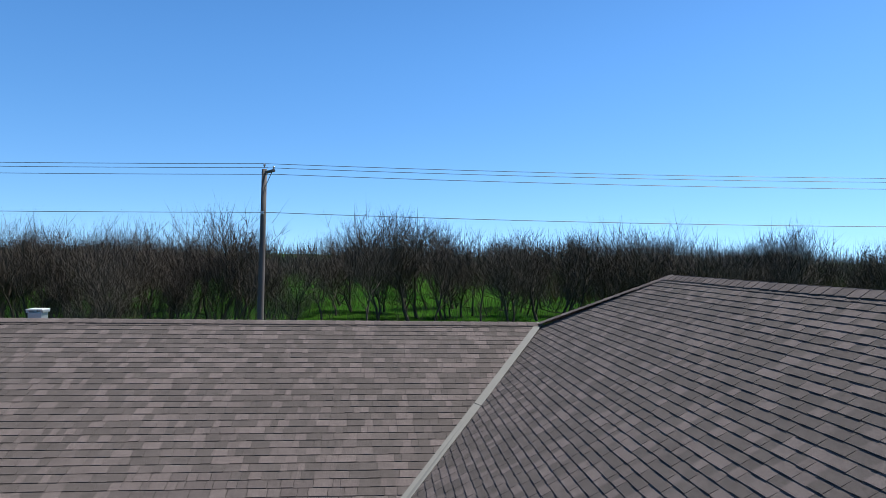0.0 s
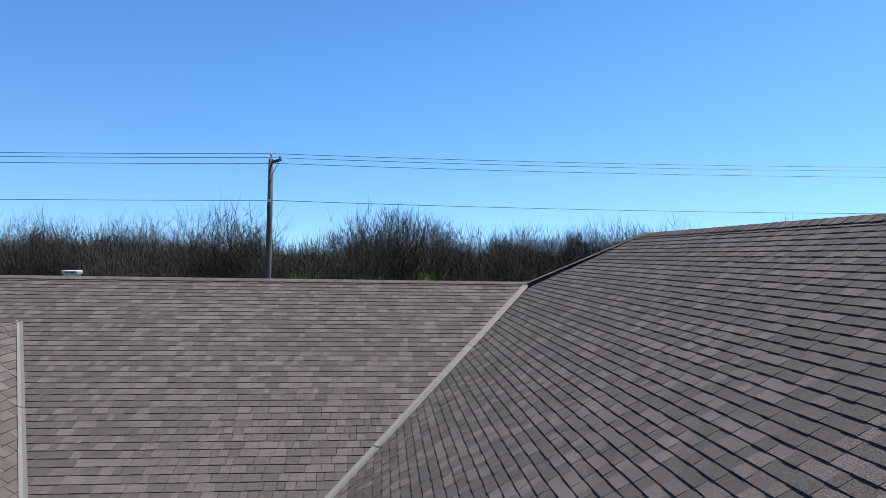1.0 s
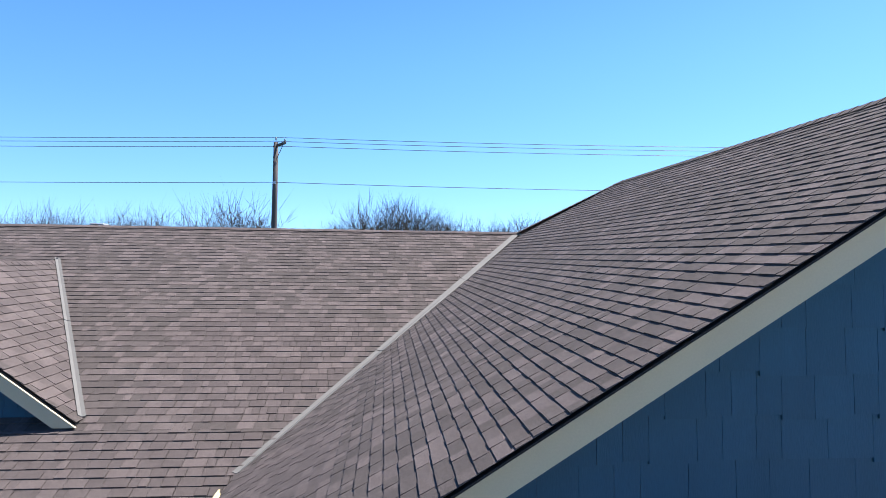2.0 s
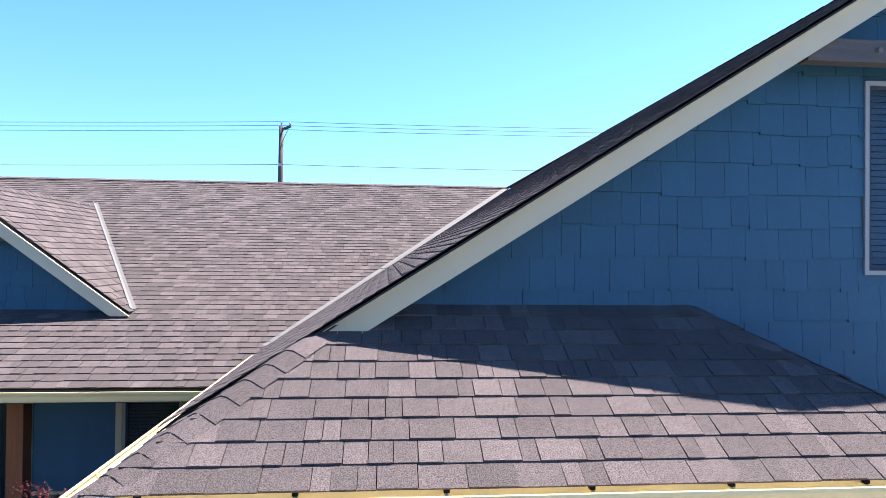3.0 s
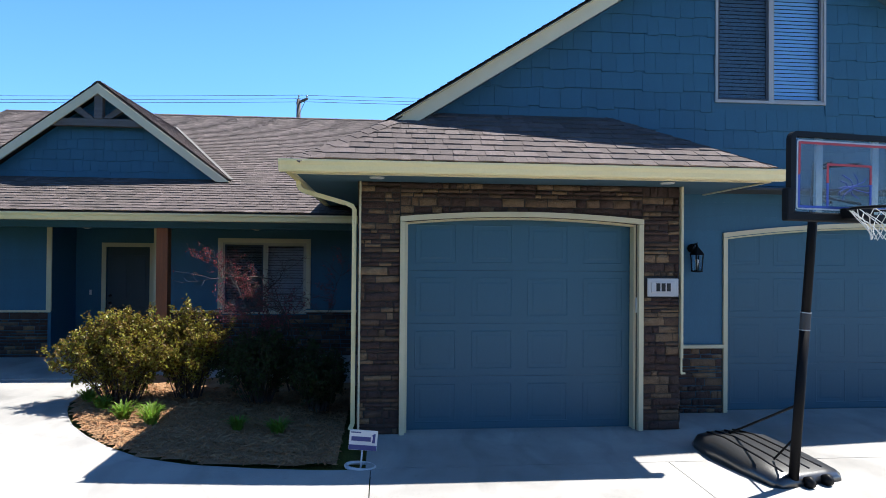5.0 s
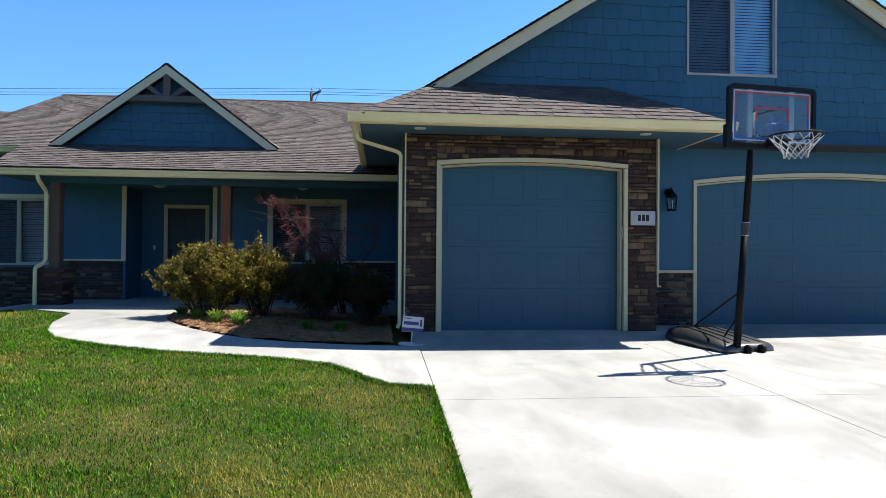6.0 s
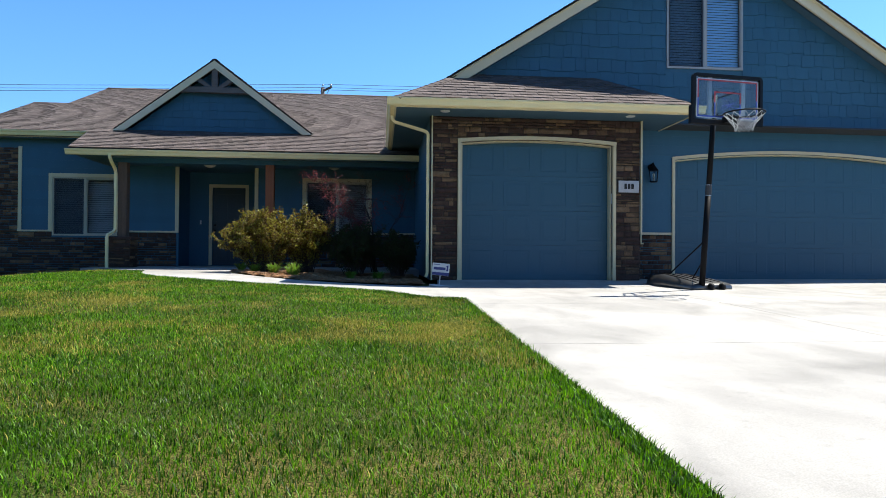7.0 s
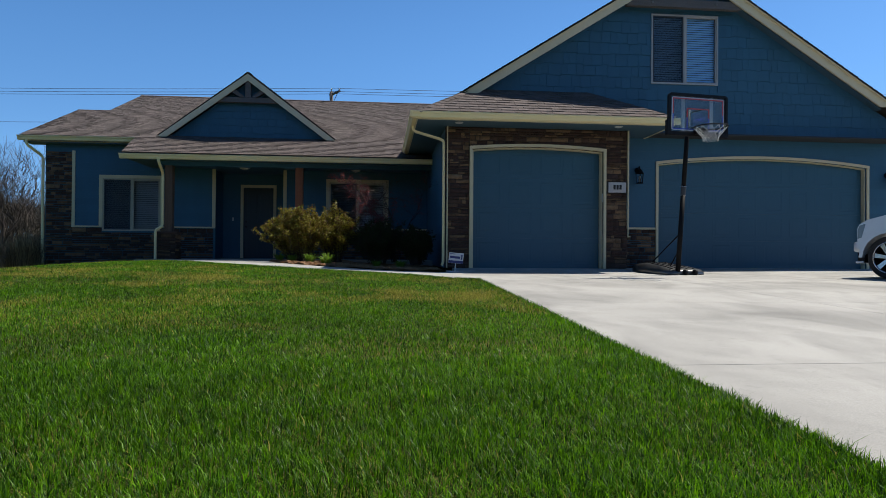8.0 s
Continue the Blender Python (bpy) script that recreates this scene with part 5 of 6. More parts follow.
for j in range(N):
    for i in range(N):
        if inside((xs[i] + xs[i + 1]) / 2, (ys[j] + ys[j + 1]) / 2, bed_edge):
            q = []
            for a, b in ((i, j), (i + 1, j), (i + 1, j + 1), (i, j + 1)):
                if (a, b) not in grid:
                    zz = ground_z(xs[a], ys[b]) + 0.035 + 0.05 * noise.noise(Vector((xs[a] * 2.5, ys[b] * 2.5, 0)))
                    grid[a, b] = bm.verts.new((xs[a], ys[b], zz))
                q.append(grid[a, b])
            bm.faces.new(q)
mulch_bed = tagged(part("mulch_bed", bm, MULCH, None, smooth=True), "bed of brown bark mulch beside the walk", "mulch", kind="structure")
mv, mf = [], []
for k in range(7000):
    x, y = rnd.uniform(-4.35, -0.65), rnd.uniform(-1.0, 2.6)
    if not inside(x, y, bed_edge):
        continue
    z = ground_z(x, y) + 0.05 + 0.05 * noise.noise(Vector((x * 2.5, y * 2.5, 0))) + rnd.uniform(-0.01, 0.012)
    m = Matrix.Translation((x, y, z)) @ Euler((rnd.uniform(-0.5, 0.5), rnd.uniform(-0.5, 0.5), rnd.uniform(0, 6.3))).to_matrix().to_4x4()
    L, w = rnd.uniform(0.02, 0.06), rnd.uniform(0.004, 0.012)
    b = len(mv)
    mv += [m @ Vector(p) for p in ((-L, -w, 0), (L, -w * 0.6, 0), (L * 0.9, w, 0), (-L, w, 0), (0, 0, 0.012))]
    mf += [(b, b + 1, b + 4), (b + 1, b + 2, b + 4), (b + 2, b + 3, b + 4), (b + 3, b, b + 4)]
tagged(new("bark_chips", raw_mesh("bark_chips", mv, mf, MULCH)), "loose bark chips strewn over the bed", "mulch", kind="stuff")


def leafy(name, centre, radii, n_stem, n_leaf, leaf, leaf_mat, seed, label, category="shrub", gap=0.0, flat=0.5):
    """A shrub: a fan of thin forked stems from the ground and single leaves round their ends."""
    rnd = random.Random(seed)
    cx, cy, cz = centre
    rx, ry, rz = radii
    ob = thing(name, label, category, at=centre)
    bm = bmesh.new()
    tips = []
    for i in range(n_stem):
        a = rnd.uniform(0, 2 * math.pi)
        s = rnd.random() ** 0.6
        end = Vector((cx + rx * s * math.cos(a), cy + ry * s * math.sin(a), cz + rz * (1 - 0.45 * s * s) * rnd.uniform(0.72, 1.05)))
        base = Vector((cx + 0.25 * rx * s * math.cos(a) + rnd.uniform(-0.05, 0.05), cy + 0.25 * ry * s * math.sin(a), cz))
        mid = base.lerp(end, 0.5) + Vector((0, 0, 0.12 * rz))
        pts = [base, base.lerp(mid, 0.5) + Vector((0, 0, 0.03)), mid, mid.lerp(end, 0.6), end]
        tube(bm, pts, [0.008, 0.007, 0.006, 0.004, 0.002], 4, cap=False)
        tips.append((mid, end))
        tips.append((base.lerp(mid, 0.12), mid))
        for q in range(3):
            p = mid.lerp(end, rnd.uniform(0.0, 0.7))
            e = p + Vector((rnd.uniform(-1, 1) * 0.3 * rx, rnd.uniform(-1, 1) * 0.3 * ry, rnd.uniform(-0.10, 0.30) * rz))
            tube(bm, [p, p.lerp(e, 0.5) + Vector((0, 0, 0.02)), e], [0.005, 0.004, 0.0015], 3, cap=False)
            tips.append((p, e))
    part("branchwork", bm, TWIG, ob)["kind"] = "stuff"
    lv, lf = [], []
    for k in range(n_leaf):
        p, e = rnd.choice(tips)
        c = p.lerp(e, rnd.random() ** 0.35) + Vector((rnd.gauss(0, 0.028), rnd.gauss(0, 0.028), rnd.gauss(0, 0.028)))
        if c.z < cz + 0.05 + gap * rz:
            continue
        L = leaf * rnd.uniform(0.6, 1.3)
        m = Matrix.Translation(c) @ Euler((rnd.uniform(-1.2, 1.2), rnd.uniform(-1.2, 1.2), rnd.uniform(0, 6.3))).to_matrix().to_4x4()
        b = len(lv)
        lv += [m @ Vector(q) for q in ((-L, 0, 0), (0, -L * flat * 1.3, 0.006), (L, 0, -0.01), (0, L * flat * 1.3, 0.006))]
        lf += [(b, b + 1, b + 2), (b, b + 2, b + 3)]
    if lv:
        o = new("foliage", raw_mesh("foliage", lv, lf, leaf_mat))
        o["kind"] = "stuff"
        o.parent = ob
        o.matrix_parent_inverse = matrix_of(ob).inverted()
    return ob


leafy("shrub", (-3.62, 1.40, 0.08), (0.85, 0.7, 1.22), 95, 21000, 0.0235, LEAF_GOLD, 21, "sunlit golden-green leafy shrub in the mulch bed")
leafy("shrub", (-2.85, 1.75, 0.08), (0.62, 0.6, 1.22), 60, 11500, 0.0235, LEAF_GOLD, 22, "golden-green shrub half in the house's shade")
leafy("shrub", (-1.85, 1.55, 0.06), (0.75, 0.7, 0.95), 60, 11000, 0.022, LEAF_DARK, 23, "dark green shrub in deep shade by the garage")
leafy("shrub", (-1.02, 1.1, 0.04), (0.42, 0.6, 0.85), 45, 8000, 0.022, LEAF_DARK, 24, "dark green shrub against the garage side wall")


def bare_shrub(x, y, z, seed):
    """Crooked stems from one foot, thin arching twigs, and small red buds in clusters along their ends."""
    rnd = random.Random(seed)
    ob = thing("bare_shrub", "tall bare shrub with crooked stems and reddish spring buds", "shrub", at=(x, y, z))
    bm = bmesh.new()
    lv, lf = [], []

    def bud(c, size):
        m = Matrix.Translation(c) @ Euler((rnd.uniform(0, 6.3), rnd.uniform(0, 6.3), rnd.uniform(0, 6.3))).to_matrix().to_4x4()
        b = len(lv)
        lv.extend(m @ Vector(q) for q in ((-size, 0, 0), (0, -size * 0.5, 0.3 * size), (size, 0, 0), (0, size * 0.5, 0.3 * size)))
        lf.extend(((b, b + 1, b + 2), (b, b + 2, b + 3)))

    def shoot(p, d, length, r, level, buds):
        n = 5 if level < 2 else 4
        pts, q = [p], p
        for i in range(n):
            d = (d + Vector((rnd.gauss(0, 0.17), rnd.gauss(0, 0.17), rnd.gauss(0.02, 0.12)))).normalized()
            q = q + d * length / n
            pts.append(q)
            if level < 3 and i >= (2 if level == 0 else 0):
                for _ in range(rnd.choice((1, 2)) if level else 1):
                    side = Vector((rnd.gauss(-0.25, 1), rnd.gauss(0, 0.7), rnd.gauss(0.15, 0.5))).normalized()
                    shoot(q, (d * 0.55 + side * 0.75).normalized(), length * rnd.uniform(0.32, 0.55), r * 0.5, level + 1, buds * rnd.uniform(0.4, 1.4))
            if level >= 2:
                for _ in range(int(buds * rnd.uniform(0, 5.5))):
                    bud(q + Vector((rnd.gauss(0, 0.018), rnd.gauss(0, 0.018), rnd.gauss(0, 0.018))), rnd.uniform(0.008, 0.017))
        tube(bm, pts, [max(r * (1 - 0.7 * i / n), 0.0016) for i in range(n + 1)], 4 if level < 2 else 3, cap=False)

    for tilt, way, length in ((-0.34, 0.0, 1.25), (-0.14, 0.1, 1.6), (-0.02, -0.1, 1.7), (0.10, 0.05, 1.7), (0.26, -0.1, 1.35), (-0.5, -0.2, 1.1), (0.05, 0.2, 1.5)):
        shoot(Vector((x + rnd.uniform(-0.06, 0.06), y + rnd.uniform(-0.06, 0.06), z)), Vector((tilt, way, 1)).normalized(), length, 0.017, 0, 1.35 if tilt < -0.1 else 0.4)
    part("branchwork", bm, TWIG, ob)["kind"] = "stuff"
    o = new("foliage", raw_mesh("foliage", lv, lf, LEAF_RED))
    o["kind"] = "stuff"
    o.parent = ob
    o.matrix_parent_inverse = matrix_of(ob).inverted()


bare_shrub(-1.48, 2.1, 0.08, 25)
for i, (x, y, s) in enumerate(((-4.05, 1.45, 0.9), (-3.72, 1.05, 0.8), (-3.3, 0.62, 1.0), (-2.9, 0.42, 1.15), (-3.0, 0.75, 0.8), (-1.4, 0.2, 0.8), (-1.9, 0.35, 0.7))):
    rnd = random.Random(60 + i)
    ob = thing("perennial", "clump of fresh green strap leaves in the mulch" if x < -2.5 else "shaded clump of strap leaves in the mulch", "plant", group="perennials along the bed", at=(x, y, ground_z(x, y) + 0.03))
    lv, lf = [], []
    for k in range(120):
        a, L, w = rnd.uniform(0, 6.3), rnd.uniform(0.14, 0.30) * s, rnd.uniform(0.006, 0.011)
        d, n = Vector((math.cos(a), math.sin(a), 0)), Vector((-math.sin(a), math.cos(a), 0))
        r0, lean = rnd.uniform(0, 0.07), rnd.uniform(0.25, 0.9)
        b = len(lv)
        z0 = ground_z(x, y) + 0.03
        for u, ww in ((0, 1.0), (0.4, 1.0), (0.75, 0.8)):
            c = Vector((x, y, z0)) + d * (r0 + L * lean * u * u) + Vector((0, 0, L * (u - 0.25 * lean * u * u * u)))
            lv += [c - n * w * ww, c + n * w * ww]
        lv.append(Vector((x, y, z0)) + d * (r0 + L * lean) + Vector((0, 0, L * (1 - 0.45 * lean))))
        lf += [(b, b + 1, b + 3, b + 2), (b + 2, b + 3, b + 5, b + 4), (b + 4, b + 5, b + 6)]
    o = new("foliage", raw_mesh("foliage", lv, lf, LEAF_GREEN))
    o["kind"] = "stuff"
    o.parent = ob
    o.matrix_parent_inverse = matrix_of(ob).inverted()


def tussock(x, y, n, height, spread, mat, seed, label, name="ornamental_grass"):
    rnd = random.Random(seed)
    ob = thing(name, label, "grass clump", at=(x, y, ground_z(x, y)))
    lv, lf = [], []
    for k in range(n):
        a, L, w = rnd.uniform(0, 6.3), height * rnd.uniform(0.55, 1.1), rnd.uniform(0.003, 0.007)
        d, m = Vector((math.cos(a), math.sin(a), 0)), Vector((-math.sin(a), math.cos(a), 0))
        lean = rnd.uniform(0.05, 1.0) * spread
        p = Vector((x + rnd.gauss(0, 0.12), y + rnd.gauss(0, 0.12), ground_z(x, y)))
        b = len(lv)
        for u in (0, 0.35, 0.7):
            c = p + d * (lean * u * u) + Vector((0, 0, L * u * (1 - 0.3 * u * lean)))
            lv += [c - m * w, c + m * w]
        lv.append(p + d * lean + Vector((0, 0, L * (1 - 0.42 * lean))))
        lf += [(b, b + 1, b + 3, b + 2), (b + 2, b + 3, b + 5, b + 4), (b + 4, b + 5, b + 6)]
    o = new("foliage", raw_mesh("foliage", lv, lf, mat))
    o["kind"] = "stuff"
    o.parent = ob
    o.matrix_parent_inverse = matrix_of(ob).inverted()


tussock(-11.75, 3.9, 900, 1.0, 0.8, STRAW, 71, "pale dry ornamental grass beside the house corner")
tussock(-11.05, 4.75, 1300, 1.3, 0.45, STRAW, 72, "brown upright dry grass against the house corner")
tussock(-11.45, 5.0, 1300, 1.25, 0.6, STRAW, 73, "brown drooping dry grass in the house's shade")
tussock(-11.6, 6.2, 1200, 1.5, 0.6, STRAW, 74, "brown upright dry grass behind the house corner")


# ---- lawn ----
def lawn_blades(name, x0, x1, y0, y1, n, h0, h1, wide, seed, label, dry):
    """Single bent blades over a stretch of lawn; dry patches follow a slow noise."""
    r = np.random.RandomState(seed)
    x, y = r.uniform(x0, x1, n), r.uniform(y0, y1, n)
    patch = np.array([0.75 * noise.noise(Vector((a * 0.75, b * 0.75, 3.3))) + 0.65 * noise.noise(Vector((a * 2.1, b * 2.1, 8.1))) for a, b in zip(x, y)])
    far = (y > -9.0) * np.clip((y + 9.0) / 3.0, 0, 1)
    isdry = (r.uniform(-0.5, 0.5, n) * (0.85 + 0.45 * far) + 1.7 * patch * far + 0.04 * far) > 0.52
    isdry |= r.uniform(0, 1, n) < 0.022
    keep = (isdry == dry)
    ex = np.interp(y, [p[1] for p in outer], [p[0] for p in outer])
    keep &= np.where(y < -3.55, x < -0.30, x < ex - 0.01)
    keep &= ~((y > 2.9) & (x > -7.9)) & ~((y > 5.0) & (x > -11.0))
    x, y = x[keep], y[keep]
    n = len(x)
    z = np.array([ground_z(a, b) for a, b in zip(x, y)]) - 0.006
    a = r.uniform(0, 2 * np.pi, n)
    clump = np.array([noise.noise(Vector((p * 2.2, q * 2.2, 0))) for p, q in zip(x, y)])
    h = r.uniform(h0, h1, n) * (1 + 0.45 * clump) * np.where(r.uniform(0, 1, n) < 0.04, 1.5, 1.0)
    lean = r.uniform(0.1, 1.05, n) * h
    w = np.interp(y, [-13.5, -9.6, -5.5, 0, 5], [0.0018, 0.0023, 0.0030, 0.0042, 0.0062]) * wide * r.uniform(0.6, 1.2, n)
    dx, dy = np.cos(a), np.sin(a)
    P = np.empty((n, 5, 3))
    for i, (u, ww) in enumerate(((0.0, -1), (0.0, 1), (0.55, 0.8), (0.55, -0.8), (1.0, 0))):
        P[:, i, 0] = x + dx * lean * u * u - dy * w * ww
        P[:, i, 1] = y + dy * lean * u * u + dx * w * ww
        P[:, i, 2] = z + h * u * (1 - 0.25 * u * lean / np.maximum(h, 1e-4))
    idx = np.arange(n)[:, None] * 5
    quads = (idx + np.array([[0, 1, 2, 3]]))
    tris = (idx + np.array([[3, 2, 4]]))
    me = bpy.data.meshes.new(name)
    me.vertices.add(n * 5)
    me.vertices.foreach_set("co", P.ravel())
    me.loops.add(n * 7)
    loops = np.concatenate([quads, tris], axis=1).ravel()
    me.loops.foreach_set("vertex_index", loops.astype(np.int32))
    me.polygons.add(n * 2)
    starts = (np.arange(n)[:, None] * 7 + np.array([[0, 4]])).ravel()
    me.polygons.foreach_set("loop_start", starts.astype(np.int32))
    me.update()
    me.validate()
    me.materials.append(DRY_BLADE if dry else BLADE)
    tagged(new(name, me), label, "grass", kind="stuff")


for dry, text in ((False, "green spring lawn grass"), (True, "straw-coloured dry blades scattered through the lawn")):
    lawn_blades("lawn_grass", -4.9, -0.28, -11.7, -9.6, 160000, 0.026, 0.058, 0.85, 31, text, dry)
    lawn_blades("lawn_grass", -5.2, -0.28, -14.6, -11.7, 60000, 0.028, 0.060, 1.8, 37, text, dry)
    lawn_blades("lawn_grass", -7.6, -0.28, -9.6, -5.5, 215000, 0.022, 0.046, 0.95, 32, text, dry)
    lawn_blades("lawn_grass", -9.0, -0.28, -5.5, 0.0, 185000, 0.020, 0.044, 1.0, 33, text, dry)
    lawn_blades("lawn_grass", -13.5, -5.0, 0.0, 5.0, 42000, 0.030, 0.058, 1.0, 35, text, dry)
    lawn_blades("lawn_grass", -13.5, -9.0, -5.5, 0.0, 20000, 0.030, 0.058, 1.2, 36, text, dry)
    lawn_blades("lawn_grass", -13.5, -7.6, -9.6, -5.5, 20000, 0.030, 0.060, 1.6, 34, text, dry)
# ragged taller grass along the driveway's edge
rnd = random.Random(77)
lv, lf = [], []
for k in range(5200):
    y = rnd.uniform(-13.5, -3.6)
    x = -0.30 - abs(rnd.gauss(0, 0.035))
    a = rnd.gauss(0, 0.8)
    L, w = rnd.uniform(0.025, 0.062), rnd.uniform(0.0012, 0.0022)
    d, m = Vector((math.cos(a), math.sin(a), 0)), Vector((-math.sin(a), math.cos(a), 0))
    p = Vector((x, y, ground_z(x, y) - 0.01))
    lean = rnd.uniform(0.2, 0.9) * L
    b = len(lv)
    lv += [p - m * w, p + m * w, p + d * lean * 0.4 + m * w + Vector((0, 0, L * 0.6)), p + d * lean * 0.4 - m * w + Vector((0, 0, L * 0.6)), p + d * lean + Vector((0, 0, L * 0.85))]
    lf += [(b, b + 1, b + 2, b + 3), (b + 3, b + 2, b + 4)]
for k in range(9000):
    i = rnd.randrange(0, 12)
    (ax, ay), (bx, by) = outer[i], outer[i + 1]
    u, off = rnd.random(), abs(rnd.gauss(0, 0.03)) - 0.008
    nx, ny = (by - ay), -(bx - ax)
    q = math.hypot(nx, ny)
    nx, ny = (nx / q, ny / q) if ny < 0 or nx < 0 else (-nx / q, -ny / q)
    x, y = ax + (bx - ax) * u + nx * off, ay + (by - ay) * u + ny * off
    a = math.atan2(-ny, -nx) + rnd.gauss(0, 0.9)
    L, w = rnd.uniform(0.025, 0.06), rnd.uniform(0.002, 0.0036)
    d, m = Vector((math.cos(a), math.sin(a), 0)), Vector((-math.sin(a), math.cos(a), 0))
    p = Vector((x, y, ground_z(x, y) - 0.005))
    lean = rnd.uniform(0.2, 1.0) * L
    b = len(lv)
    lv += [p - m * w, p + m * w, p + d * lean * 0.4 + m * w + Vector((0, 0, L * 0.6)), p + d * lean * 0.4 - m * w + Vector((0, 0, L * 0.6)), p + d * lean + Vector((0, 0, L * 0.85))]
    lf += [(b, b + 1, b + 2, b + 3), (b + 3, b + 2, b + 4)]
tagged(new("edge_grass", raw_mesh("edge_grass", lv, lf, BLADE)), "ragged grass overhanging the edges of driveway and walk", "grass", kind="stuff")
for x, y in ((-5.05, -8.2), (-5.2, -8.1), (-4.98, -8.5)):
    z = ground_z(x, y)
    ob = thing("dandelion", "yellow dandelion flower in the lawn", "flower", group="dandelions", at=(x, y, z))
    part("stalk", tube(bmesh.new(), [(x, y, z), (x, y, z + 0.085)], 0.003, 5), LEAF_GREEN, ob)
    part("flower_head", tube(bmesh.new(), [(x, y, z + 0.08), (x, y, z + 0.09), (x, y, z + 0.098)], [0.006, 0.022, 0.012], 10), YELLOW, ob)

# ---- behind the house: pole, wires, trees, field edge ----
pole = thing("utility_pole", "weathered wooden utility pole with a short crossarm", "utility pole", at=(-5.1, 29.7, 0))
part("shaft", tube(bmesh.new(), [(-5.18, 29.7, -0.2), (-5.15, 29.7, 4), (-5.11, 29.7, 8), (-5.09, 29.7, 10.95)], [0.17, 0.155, 0.135, 0.115], 12), POLE_WOOD, pole, smooth=True)
AX = Vector((0.62, -1.05, 0)).normalized()
ac = Vector((-5.02, 29.62, 10.78))
bm = bmesh.new()
ends = (ac - AX * 0.38 + Vector((0, 0, 0.0)), ac + AX * 1.05)
square_tube(bm, [ends[0], ends[1]], 0.10, 0.11)
part("crossarm", bm, POLE_WOOD, pole)
part("arm_brace", tube(bmesh.new(), [ac + AX * 0.8 - Vector((0, 0, 0.05)), (-5.06, 29.6, 10.05)], 0.018, 6), METAL_LIGHT, pole, "pale metal arm brace")
pins = (Vector((-5.09, 29.7, 11.0)), ends[0] + AX * 0.06, ends[1] - AX * 0.06)
for p in pins:
    part("insulator", tube(bmesh.new(), [p, p + Vector((0, 0, 0.08)), p + Vector((0, 0, 0.10)), p + Vector((0, 0, 0.17)), p + Vector((0, 0, 0.20))], [0.02, 0.02, 0.05, 0.05, 0.02], 10), GALV, pole, smooth=True)
part("cable_clamp", boxed(-5.2, -5.05, 29.5, 29.62, 8.86, 9.0, 0.01), GALV, pole)


def cable(a, b, sag, r, label):
    a, b = Vector(a), Vector(b)
    pts = [a.lerp(b, k / 28) - Vector((0, 0, 4 * sag * (k / 28) * (1 - k / 28))) for k in range(29)]
    ob = part("power_line", tube(bmesh.new(), pts, r, 4), WIRE)
    tagged(ob, label, "cable", group="wires on the pole")


for p, r, dz in ((pins[0] + Vector((0, 0, 0.2)), 0.012, 0), (pins[1] + Vector((0, 0, 0.2)), 0.012, 0.06), (pins[2] + Vector((0, 0, 0.2)), 0.012, -0.37), (Vector((-5.1, 29.52, 8.95)), 0.013, 0)):
    p = p + Vector((0, 0, dz))
    cable(p, (p.x - 50, p.y + 4.4, p.z + 0.1), 0.25, r, "thin dark overhead wire strung from the pole")
    cable(p, (p.x + 52, p.y - 4.5, p.z + 0.35), 0.35, r, "thin dark overhead wire strung from the pole")


